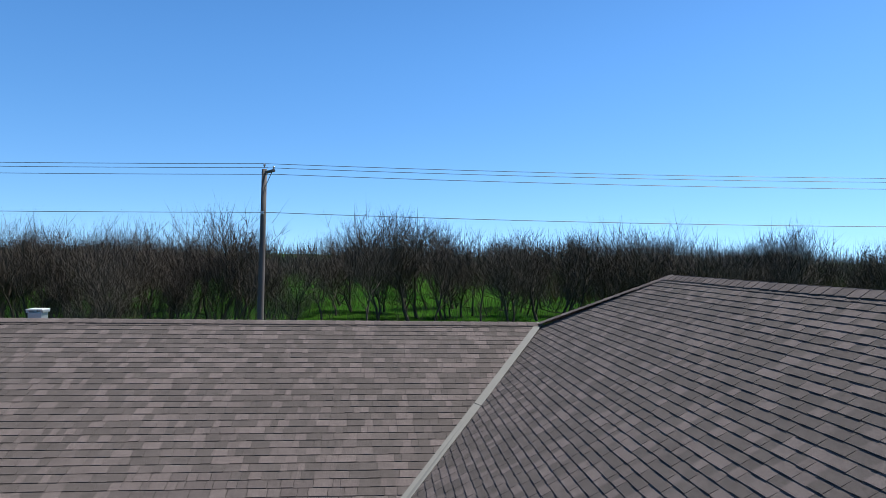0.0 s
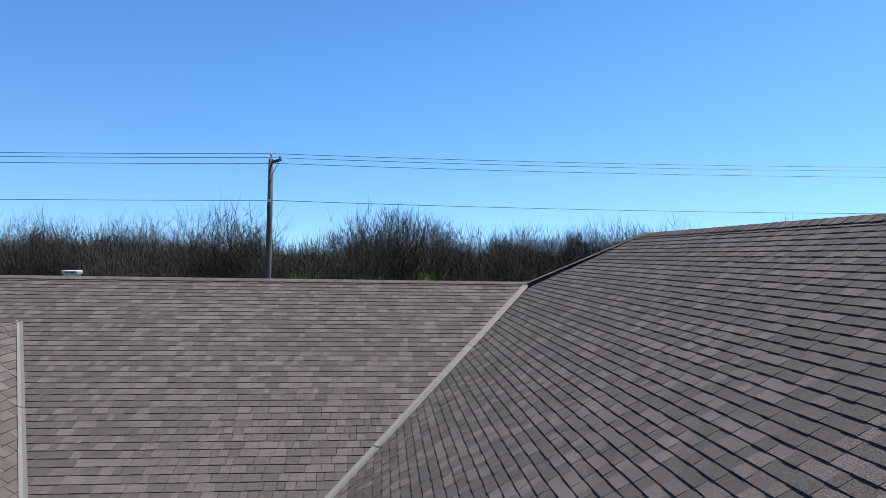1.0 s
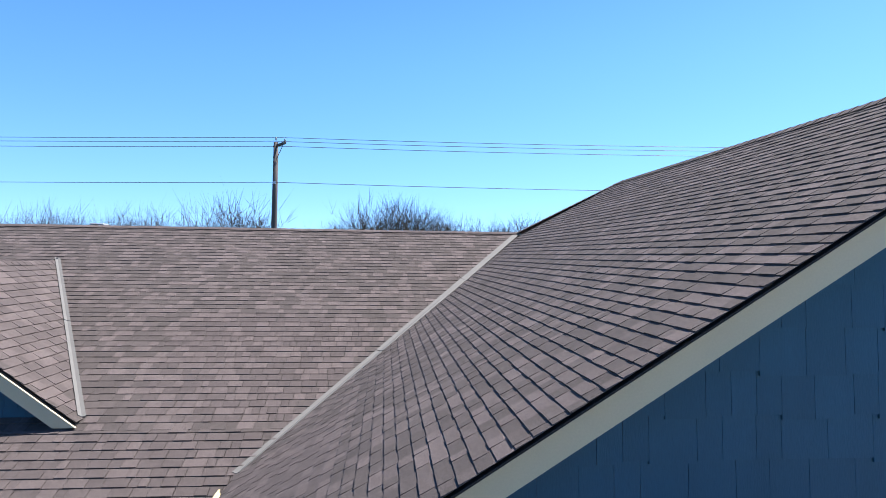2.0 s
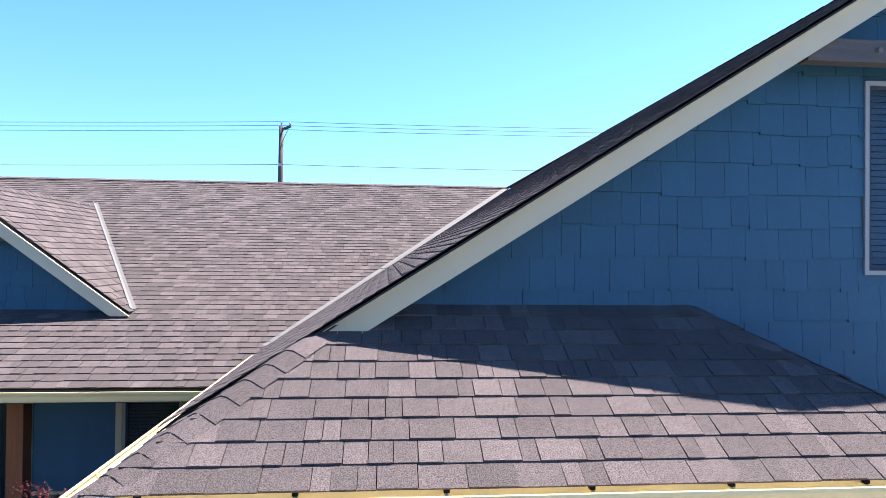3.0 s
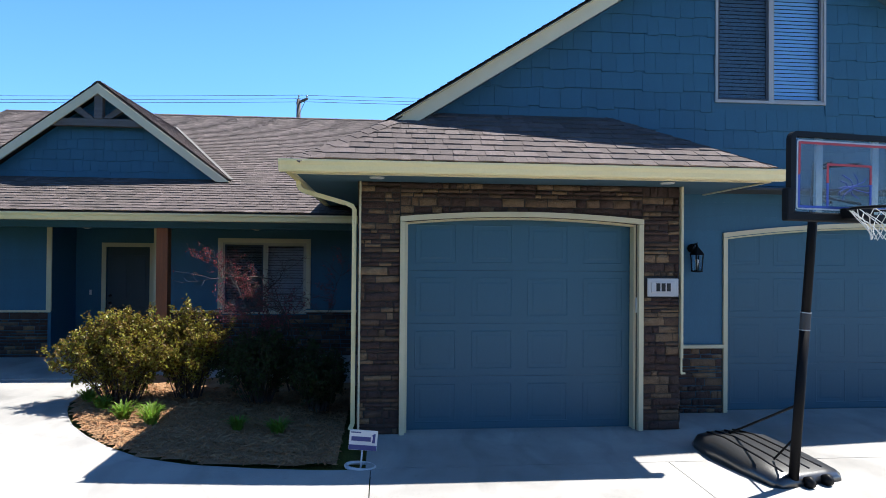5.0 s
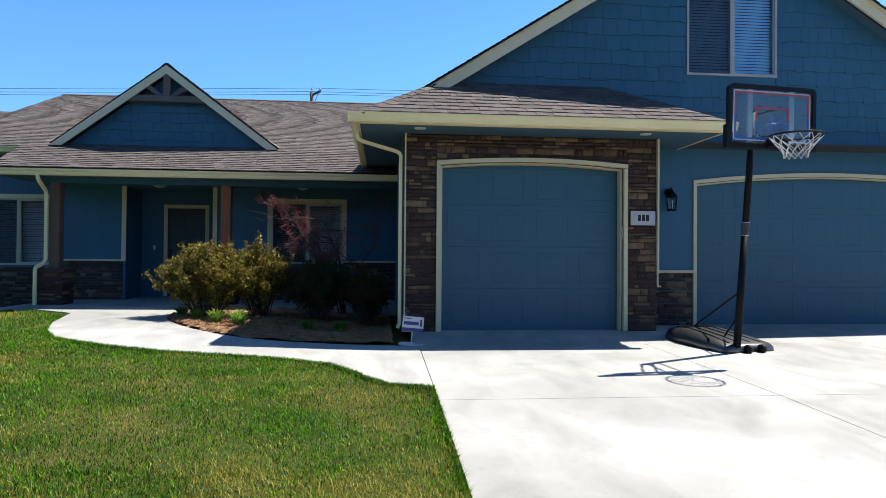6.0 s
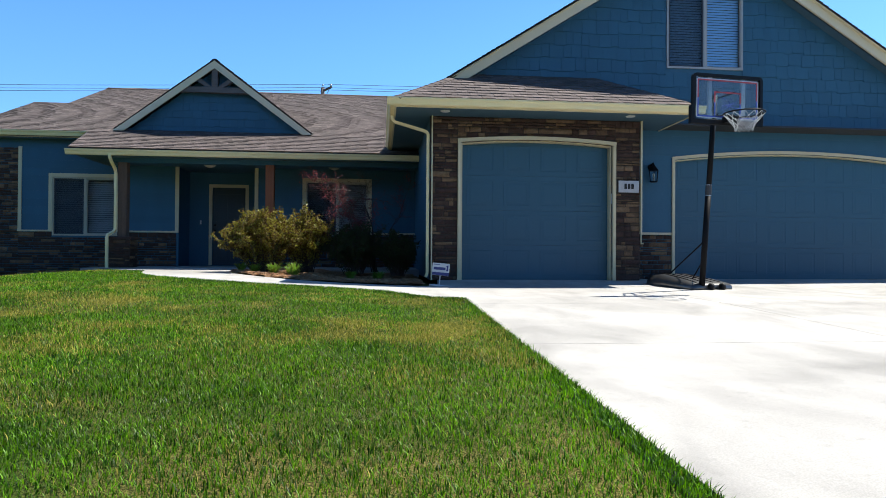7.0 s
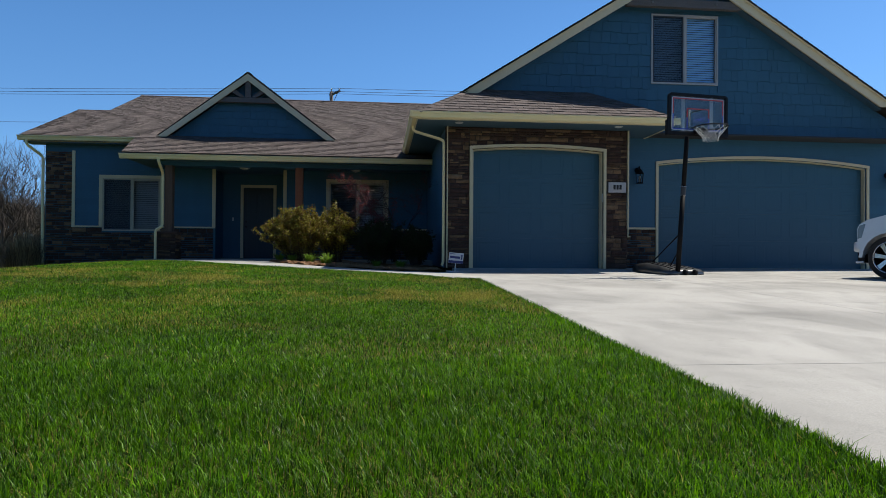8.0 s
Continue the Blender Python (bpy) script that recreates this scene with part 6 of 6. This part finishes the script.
def grow(rnd, height, spread, levels, fork, r0, droop=0.0):
    """A bare tree: trunk (verts, faces) and crown (verts, faces) of tapered three-sided limbs."""
    trunk, crown = ([], []), ([], [])

    def limb(store, a, b, ra, rb, sides=3):
        v, f = store
        d = (b - a).normalized()
        u = d.cross(Vector((0, 0, 1)) if abs(d.z) < 0.9 else Vector((1, 0, 0))).normalized()
        w = d.cross(u)
        k = len(v)
        for c, r in ((a, ra), (b, rb)):
            for s in range(sides):
                t = 2 * math.pi * s / sides
                v.append(c + (u * math.cos(t) + w * math.sin(t)) * r)
        for s in range(sides):
            f.append((k + s, k + (s + 1) % sides, k + sides + (s + 1) % sides, k + sides + s))

    def twig(a, b, r):
        """The finest shoots: one tapering sliver each."""
        u = Vector((rnd.gauss(0, 1), rnd.gauss(0, 1), 0.2)).normalized() * max(r * 0.8, 0.015)
        k = len(crown[0])
        crown[0].extend((a - u, a + u, b + (b - a) * 0.15))
        crown[1].append((k, k + 1, k + 2))

    def branch(p, d, length, r, level):
        q = p
        n = (3, 3, 3, 2, 1, 1)[level]
        if level >= 4:
            length *= 1.45
            d = (d + Vector((0, 0, 0.3))).normalized()
        store = trunk if level == 0 else crown
        for i in range(n):
            d = (d + Vector((rnd.gauss(0, 0.22), rnd.gauss(0, 0.22), rnd.gauss(0.08, 0.12)))).normalized()
            e = q + d * length / n
            if level < 4:
                limb(store, q, e, r * (1 - 0.22 * i), r * (1 - 0.22 * (i + 1)), 6 if level == 0 else 3)
            else:
                twig(q, e, r)
            q = e
            if level < levels:
                m = (2 if i == n - 1 else 1) if level == 4 else fork if i == n - 1 else (1 if level == 0 and i == 0 else 2 if rnd.random() < 0.75 else 1)
                for _ in range(m):
                    side = Vector((rnd.gauss(0, 1), rnd.gauss(0, 1), rnd.gauss(0.45, 0.5))).normalized()
                    nd = (d * (1.0 - spread) + side * spread).normalized()
                    branch(q, nd, length * rnd.uniform(0.55, 0.82), max(r * rnd.uniform(0.42, 0.6), 0.011), level + 1)

    for s in range(rnd.choice((1, 1, 2, 3))):
        lean = Vector((rnd.gauss(0, 0.22), rnd.gauss(0, 0.22), 1)).normalized()
        branch(Vector((rnd.gauss(0, 0.15), rnd.gauss(0, 0.15), -0.2)), lean, height * 0.36, r0, 0)
    return trunk, crown


def bare_tree(rnd, height, spread, levels, fork, r0, label):
    ob = thing("bare_tree", label, "tree", group="bare trees behind the house")
    tr, cr = grow(rnd, height, spread, levels, fork, r0)
    for name, (v, f) in (("trunk", tr), ("crown", cr)):
        o = new(name, raw_mesh(name, v, f, BARK))
        o.parent = ob
    return ob


trnd = random.Random(404)
KINDS = [bare_tree(trnd, 9.5, 0.55, 5, 2, 0.16, "bare spreading tree at the field's edge, not yet in leaf"),
         bare_tree(trnd, 10.5, 0.42, 5, 2, 0.15, "tall bare tree with upright twigs at the field's edge"),
         bare_tree(trnd, 8.5, 0.6, 5, 2, 0.15, "bare crooked tree at the field's edge"),
         bare_tree(trnd, 9.0, 0.5, 5, 2, 0.14, "bare many-stemmed tree at the field's edge"),
         bare_tree(trnd, 7.0, 0.6, 5, 2, 0.12, "low bare thorny tree at the field's edge")]
tall = [max(v.co.z for part_ in k.children for v in part_.data.vertices) for k in KINDS]
homes = []                                   # x, y, height
x = -66.0
while x < 66:
    homes.append((x + trnd.uniform(-1, 1), trnd.uniform(60, 84), trnd.uniform(6.5, 9.8)))
    x += trnd.uniform(1.0, 2.1)
for _ in range(24):
    homes.append((trnd.uniform(-70, -12), trnd.uniform(55, 90), trnd.uniform(5.5, 9.0)))
for _ in range(44):
    homes.append((trnd.uniform(-75, 80), trnd.uniform(66, 125), trnd.uniform(8.0, 10.8)))
for _ in range(34):
    homes.append((trnd.uniform(-60, 34), trnd.uniform(66, 92), trnd.uniform(8.8, 11.2)))
for cx, top in ((-21.0, 12.8), (-17.0, 13.2), (-25.0, 11.8), (0.0, 11.8), (3.5, 11.5), (26.0, 11.2), (30.0, 11.6), (46.0, 11.8), (50.0, 11.4)):
    homes.append((cx, trnd.uniform(68, 76), top))
homes += [(-20.5, 21.0, 6.6), (-28.0, 31.0, 6.8)]
for i, (hx_, hy_, top) in enumerate(homes):
    k = i % 5
    m = Matrix.Translation((hx_, hy_, ground_z(hx_, hy_))) @ Matrix.Rotation(trnd.uniform(0, 6.3), 4, "Z") @ Matrix.Scale(1.12 * top / tall[k], 4)
    if i < 5:
        KINDS[k].matrix_basis = m
    else:
        copy_thing(KINDS[k], Matrix()).matrix_basis = m


def thicket(name, x0, x1, y0, y1, n, h0, h1, w0, w1, seed, label, mat, lean=0.25):
    """Many upright tapering stems and twigs, too many to count."""
    r = random.Random(seed)
    v, f = [], []
    for _ in range(n):
        x, y = r.uniform(x0, x1), r.uniform(y0, y1)
        z = ground_z(x, y) if abs(x) < 60 and y < 60 else (ground_z(x, 60) if x < -7 else -0.02)
        lump = 0.95 + 0.3 * noise.noise(Vector((x * 0.06, y * 0.06, seed))) + 0.45 * noise.noise(Vector((x * 0.23, y * 0.1, seed)))
        h, w = r.uniform(h0, h1) * lump, r.uniform(w0, w1)
        base = r.uniform(0, 0.45) * h
        lx, ly = r.gauss(0, lean) * h * 0.5, r.gauss(0, lean) * h * 0.5
        k = len(v)
        v += [(x - w, y, z + base), (x + w, y, z + base), (x + lx * 0.5 + w * 0.6, y + ly * 0.5, z + (base + h) / 2), (x + lx * 0.5 - w * 0.6, y + ly * 0.5, z + (base + h) / 2), (x + lx, y + ly, z + h)]
        f += [(k, k + 1, k + 2, k + 3), (k + 3, k + 2, k + 4)]
    tagged(new(name, raw_mesh(name, v, f, mat)), label, "woods", kind="stuff")


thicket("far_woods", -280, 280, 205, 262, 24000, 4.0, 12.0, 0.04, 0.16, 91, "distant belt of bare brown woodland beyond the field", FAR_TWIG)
thicket("brush", -75, -8, 58, 96, 15000, 0.8, 4.0, 0.006, 0.016, 92, "tangled bare brush below the trees", BRUSH, 0.6)
thicket("brush", -8, 75, 64, 92, 5000, 0.8, 3.0, 0.006, 0.016, 93, "tangled bare brush below the trees", BRUSH, 0.6)
thicket("brush", 22, 110, 85, 150, 9000, 3.0, 7.0, 0.02, 0.12, 94, "greening brush and small trees beyond the garage", LEAF_DARK, 0.5)
thicket("brush", -30, -13.5, 6, 30, 5000, 0.5, 1.9, 0.008, 0.02, 95, "dark bare brush beside the house", BRUSH, 0.6)

# unseen stems added behind the camera; they block low sky from the facade
thicket("street_woods", -80, 4, -42, -30, 5000, 8.0, 13.0, 0.05, 0.20, 96, "unseen belt of bare stems added to block low sky from the house", FAR_TWIG, 0.4)

# ---- pieces of walls and roofs ----
# ledger stones: irregular blocks in uneven courses
STONES = []
srnd = random.Random(8)
for k in range(8):
    bm = bmesh.new()
    bmesh.ops.create_grid(bm, x_segments=4, y_segments=2, size=0.5)
    for v in bm.verts:
        edge = max(abs(v.co.x) / 0.5, abs(v.co.y) / 0.5)
        v.co.z = (0.55 if edge > 0.99 else 1.0) * srnd.uniform(0.75, 1.05)
        if edge > 0.99:
            v.co.x += srnd.uniform(-0.02, 0.012) * (1 if v.co.x > 0 else -1)
            v.co.y += srnd.uniform(-0.07, 0.03) * (1 if v.co.y > 0 else -1)
    r = bmesh.ops.extrude_edge_only(bm, edges=[e for e in bm.edges if e.is_boundary])
    for v in r["geom"]:
        if isinstance(v, bmesh.types.BMVert):
            v.co.z = -0.3
    STONES.append(finish(bm, "stone", STONE, True))


def stone_field(parent, origin, along, out, width, height, holes, seed, arch=None):
    """Courses of stones over a wall face; origin: lower corner; along, out: unit ways; holes: (u0, u1, v0, v1) left free."""
    rnd = random.Random(seed)
    o, a, n = Vector(origin), Vector(along), Vector(out)
    up = Vector((0, 0, 1))
    v = 0.0
    while v < height - 0.02:
        h = min(rnd.choice((0.04, 0.05, 0.06, 0.07, 0.085, 0.105)), height - v)
        if height - v - h < 0.04:
            h = height - v
        free = [(0.0, width)]
        for u0, u1, v0, v1 in holes:
            if arch and (u0, u1, v0, v1) == arch[0]:
                v1x = arch[1]
                if v >= v1x or v + h <= v0:
                    continue
            elif v >= v1 - 0.01 or v + h <= v0 + 0.01:
                continue
            nxt = []
            for p, q in free:
                if u0 > p:
                    nxt.append((p, min(q, u0)))
                if u1 < q:
                    nxt.append((max(p, u1), q))
            free = [(p, q) for p, q in nxt if q - p > 0.03]
        for p, q in free:
            u = p
            while u < q - 0.01:
                w = min(rnd.choice((0.09, 0.13, 0.17, 0.22, 0.28, 0.36)) * (0.8 + 1.6 * h), q - u)
                if q - u - w < 0.06:
                    w = q - u
                m = Matrix((a, up, n)).transposed().to_4x4() if a.cross(up).dot(n) > 0 else Matrix((-a, up, n)).transposed().to_4x4()
                m.translation = o + a * (u + w / 2) + up * (v + h / 2)
                m = m @ Matrix.Rotation(rnd.gauss(0, 0.022), 4, "Z") @ Matrix.Diagonal((max(w - 0.012, 0.02), max(h - 0.010, 0.02), rnd.uniform(0.022, 0.05), 1))
                piece("stone", rnd.choice(STONES), m, parent)
                u += w
        v += h


stone_field(wall_single, (SIDE_X, 0.0, 0.0), (1, 0, 0), (0, -1, 0), 0.49, 2.915, [], 41)
stone_field(wall_single, (2.9, 0.0, 0.0), (1, 0, 0), (0, -1, 0), 0.46, 2.915, [(0.03, 0.42, 1.595, 1.82)], 42)
stone_field(wall_single, (0.0, 0.0, 2.515), (1, 0, 0), (0, -1, 0), 2.9, 0.40, [], 43)
stone_field(wall_single, (3.36, 0.0, 0.0), (0, 1, 0), (1, 0, 0), WALL_B - 0.02, 0.86, [], 44)
stone_field(wall_double, (3.40, WALL_B, 0.0), (1, 0, 0), (0, -1, 0), 0.93, 0.86, [], 45)
stone_field(wall_left, (-10.83, PORCH_Y, -0.75), (1, 0, 0), (0, -1, 0), 0.68, 3.75, [], 46)
stone_field(wall_left, (-10.15, PORCH_Y, -0.7), (1, 0, 0), (0, -1, 0), 3.72, 1.65, [(LWIN[0] + 10.14, LWIN[1] + 10.16, 1.52, 1.66)], 47)
stone_field(wall_right, (-4.46, PORCH_Y, 0.115), (1, 0, 0), (0, -1, 0), 3.95, 0.84, [(RWIN[0] + 4.45, RWIN[1] + 4.47, 0.78, 0.85)], 48)
for px, s, top in ((-7.2, 0.50, 0.74), (-3.93, 0.46, 0.56)):
    core = [o for o in house.children if o.name.startswith("pier_core") and abs((o.data.vertices[0].co.x) - px) < 0.4][0]
    stone_field(core, (px - s / 2 + 0.03, 3.69, -0.1), (1, 0, 0), (0, -1, 0), s - 0.06, top + 0.1, [], 49)
    stone_field(core, (px + s / 2 - 0.03, 3.69, -0.1), (0, 1, 0), (1, 0, 0), 0.43, top + 0.1, [], 50)
    stone_field(core, (px - s / 2 + 0.03, 3.69, -0.1), (0, 1, 0), (-1, 0, 0), 0.43, top + 0.1, [], 51)


# staggered cedar-look wall shingles on the gable
def wall_shingles(parent, y, z0, under, x0, x1, holes, seed, row=0.25, apex=RX):
    rnd = random.Random(seed)
    shapes = {}
    z = z0
    i = 0
    while z < under(apex):
        x = x0 - rnd.uniform(0, 0.2)
        while x < x1:
            w = rnd.choice((0.15, 0.20, 0.24, 0.28))
            drop = rnd.choice((0.0, 0.0, -0.018, -0.026))
            rect = [(x, z + drop), (x + w, z + drop), (x + w, z + row + 0.03), (x, z + row + 0.03)]
            roofline = [(x0, z0 - 1), (x1, z0 - 1), (x1, under(x1)), (apex, under(apex)), (x0, under(x0))]
            cut = clip_polygon(rect, roofline)
            if cut and not any(h[0] - 0.02 < x and x + w < h[1] + 0.02 and h[2] < z + row * 0.5 < h[3] for h in holes):
                for h in holes:
                    if h[2] - row * 0.4 < z + row / 2 < h[3]:
                        if x < h[0] < x + w:
                            cut = clip_polygon(cut, [(x - 1, z - 1), (h[0], z - 1), (h[0], z + 2), (x - 1, z + 2)])
                        elif x < h[1] < x + w:
                            cut = clip_polygon(cut, [(h[1], z - 1), (x + 2, z - 1), (x + 2, z + 2), (h[1], z + 2)])
                        elif h[0] <= x and x + w <= h[1] and z < h[2]:
                            cut = clip_polygon(cut, [(x - 1, z - 1), (x + 2, z - 1), (x + 2, h[2]), (x - 1, h[2])])
                if cut:
                    key = (w, drop) if len(cut) == 4 and abs(min(p[0] for p in cut) - x) < 1e-6 and abs(max(p[0] for p in cut) - x - w) < 1e-6 and abs(max(p[1] for p in cut) - z - row - 0.03) < 1e-6 else None
                    if key is None or key not in shapes:
                        pts = ccw(cut)
                        g = 0.0008
                        lo = min(p[1] for p in pts)
                        cx = sum(p[0] for p in pts) / len(pts)
                        front = [(p[0] + (g if p[0] < cx else -g) - x, -0.021 + 0.017 * min(1.0, (p[1] - z - drop) / (row + 0.03)), p[1] - z) for p in pts]
                        back = [(p[0] + (g if p[0] < cx else -g) - x, 0.0, p[1] - z) for p in pts]
                        n = len(pts)
                        me = raw_mesh("wall_shingle", front + back, [tuple(range(n))] + [(k, n + k, n + (k + 1) % n, (k + 1) % n) for k in range(n)], SIDING_OB)
                        if key:
                            shapes[key] = me
                    else:
                        me = shapes[key]
                    piece("wall_shingle", me, Matrix.Translation((x, y, z)), parent)
            x += w + 0.001
        z += row
        i += 1


wall_shingles(gable_wall, WALL_B, 3.04, gable_under, SIDE_X + 0.05, 2 * RX - SIDE_X - 0.05, [UPWIN], 61)
dormer_wall = [o for o in house.children if o.name.startswith("dormer_wall")][0]
DSIDE = (DZ - 0.19 - (DB - 0.06)) / (hw - 0.15)
wall_shingles(dormer_wall, DY + 0.22, DB - 0.03, lambda x: DZ - 0.19 - DSIDE * abs(x - DX), DX - hw + 0.2, DX + hw - 0.2, [], 62, 0.2, DX)


# lap siding boards below
def lap_boards(parent, y, x0, x1, z0, z1, holes, expo=0.19):
    z = z0
    while z < z1 - 0.03:
        top = min(z + expo, z1)
        free = [(x0, x1)]
        for h in holes:
            if h[2] < top - 0.02 and h[3] > z + 0.02:
                nxt = []
                for p, q in free:
                    if h[0] > p:
                        nxt.append((p, min(q, h[0])))
                    if h[1] < q:
                        nxt.append((max(p, h[1]), q))
                free = [(p, q) for p, q in nxt if q - p > 0.02]
        for p, q in free:
            vs = [(p, y - 0.009, z), (q, y - 0.009, z), (q, y - 0.003, top + 0.0), (p, y - 0.003, top), (p, y, z), (q, y, z)]
            piece("lap_board", raw_mesh("lap_board", vs, [(0, 1, 2, 3), (4, 5, 1, 0)], SIDING_OB), Matrix(), parent)
        z += expo


lap_boards(wall_double, WALL_B, 3.38, 10.25, 0.91, 3.045, [(4.335, 9.49, 0.0, 2.56)])
lap_boards(wall_left, PORCH_Y, -10.08, -6.46, 0.995, 3.0, [(LWIN[0] - 0.085, LWIN[1] + 0.085, LWIN[2], LWIN[3] + 0.085)])
lap_boards(wall_right, PORCH_Y, -4.44, SIDE_X, 0.995, 2.6, [(RWIN[0] - 0.085, RWIN[1] + 0.085, RWIN[2], RWIN[3] + 0.085)])

# caps along hips and ridges
hip_a, hip_b = HIPF.on(-1.155, -0.785, 0.012), HIPF.on(-0.16, 0.385, 0.03)
ridge_caps("cap_shingle", roof_hip, hip_a, hip_b, 0.14, 3, 0.40)
ridge_caps("cap_shingle", roof_hip_right, HIPF.on(4.08, -0.70, 0.0), HIPF.on(2.76, WALL_B - 0.02, 0.02), 0.13, 4, 0.42)
ridge_caps("cap_shingle", roof_garage, (RX, 0.38, RIDGE_Z + 0.02), (RX, BACK_Y, RIDGE_Z + 0.02), 0.15, 5, 0.60)
ridge_caps("cap_shingle", roof_garage, (VALLEY_TOP[0], VALLEY_TOP[1], 5.927 + 0.03), (RX, BACK_Y, RIDGE_Z + 0.02), 0.13, 6, 0.45)
ridge_caps("cap_shingle", roof_main, (-10.45, 11.019, 5.927 + 0.025), (VALLEY_TOP[0] - 0.1, 11.019, 5.927 + 0.025), 0.15, 7, 0.40)
ridge_caps("cap_shingle", roof_dr, (DX, DY, DZ + 0.02), (DX, d_top_y, DZ + 0.02), 0.12, 8, 0.72)

shingle_field(HIPF, PL_HIP_TOP, roof_hip, (-2, 5, -1, 1), 11, size=0.9, expo=0.178)
shingle_field(HIPR, PL_HIPR, roof_hip_right, (2, 5, -1, 1), 12, size=0.9, expo=0.178)
shingle_field(GARL, PL_GAR, roof_garage, (-1.3, 2.0, 0.3, 4.0), 13, deep=0.72, size=0.74, expo=0.108)
shingle_field(GLOW, PL_LOW_TOP, roof_garage_low, (-1.3, 2.0, -1, 4.0), 14, size=0.9, expo=0.178)
shingle_field(GARR, PL_GARR, roof_garage_right, None, 15)
shingle_field(MAIN, PL_UPPER, roof_main, (-2.6, 0.2, 5.0, 7.5), 16, deep=0.75, size=0.78, gap=0.004)
shingle_field(MAIN, PL_PORCH, roof_porch, (-4.4, -1.0, 3.3, 5.0), 17, size=0.85, gap=0.004)
shingle_field(MAIN, PL_WING, roof_wing, None, 18)
shingle_field(DORL, PL_DL, roof_dl, None, 19)
shingle_field(DORR, PL_DR, roof_dr, (-6, -3, 4, 10), 20)
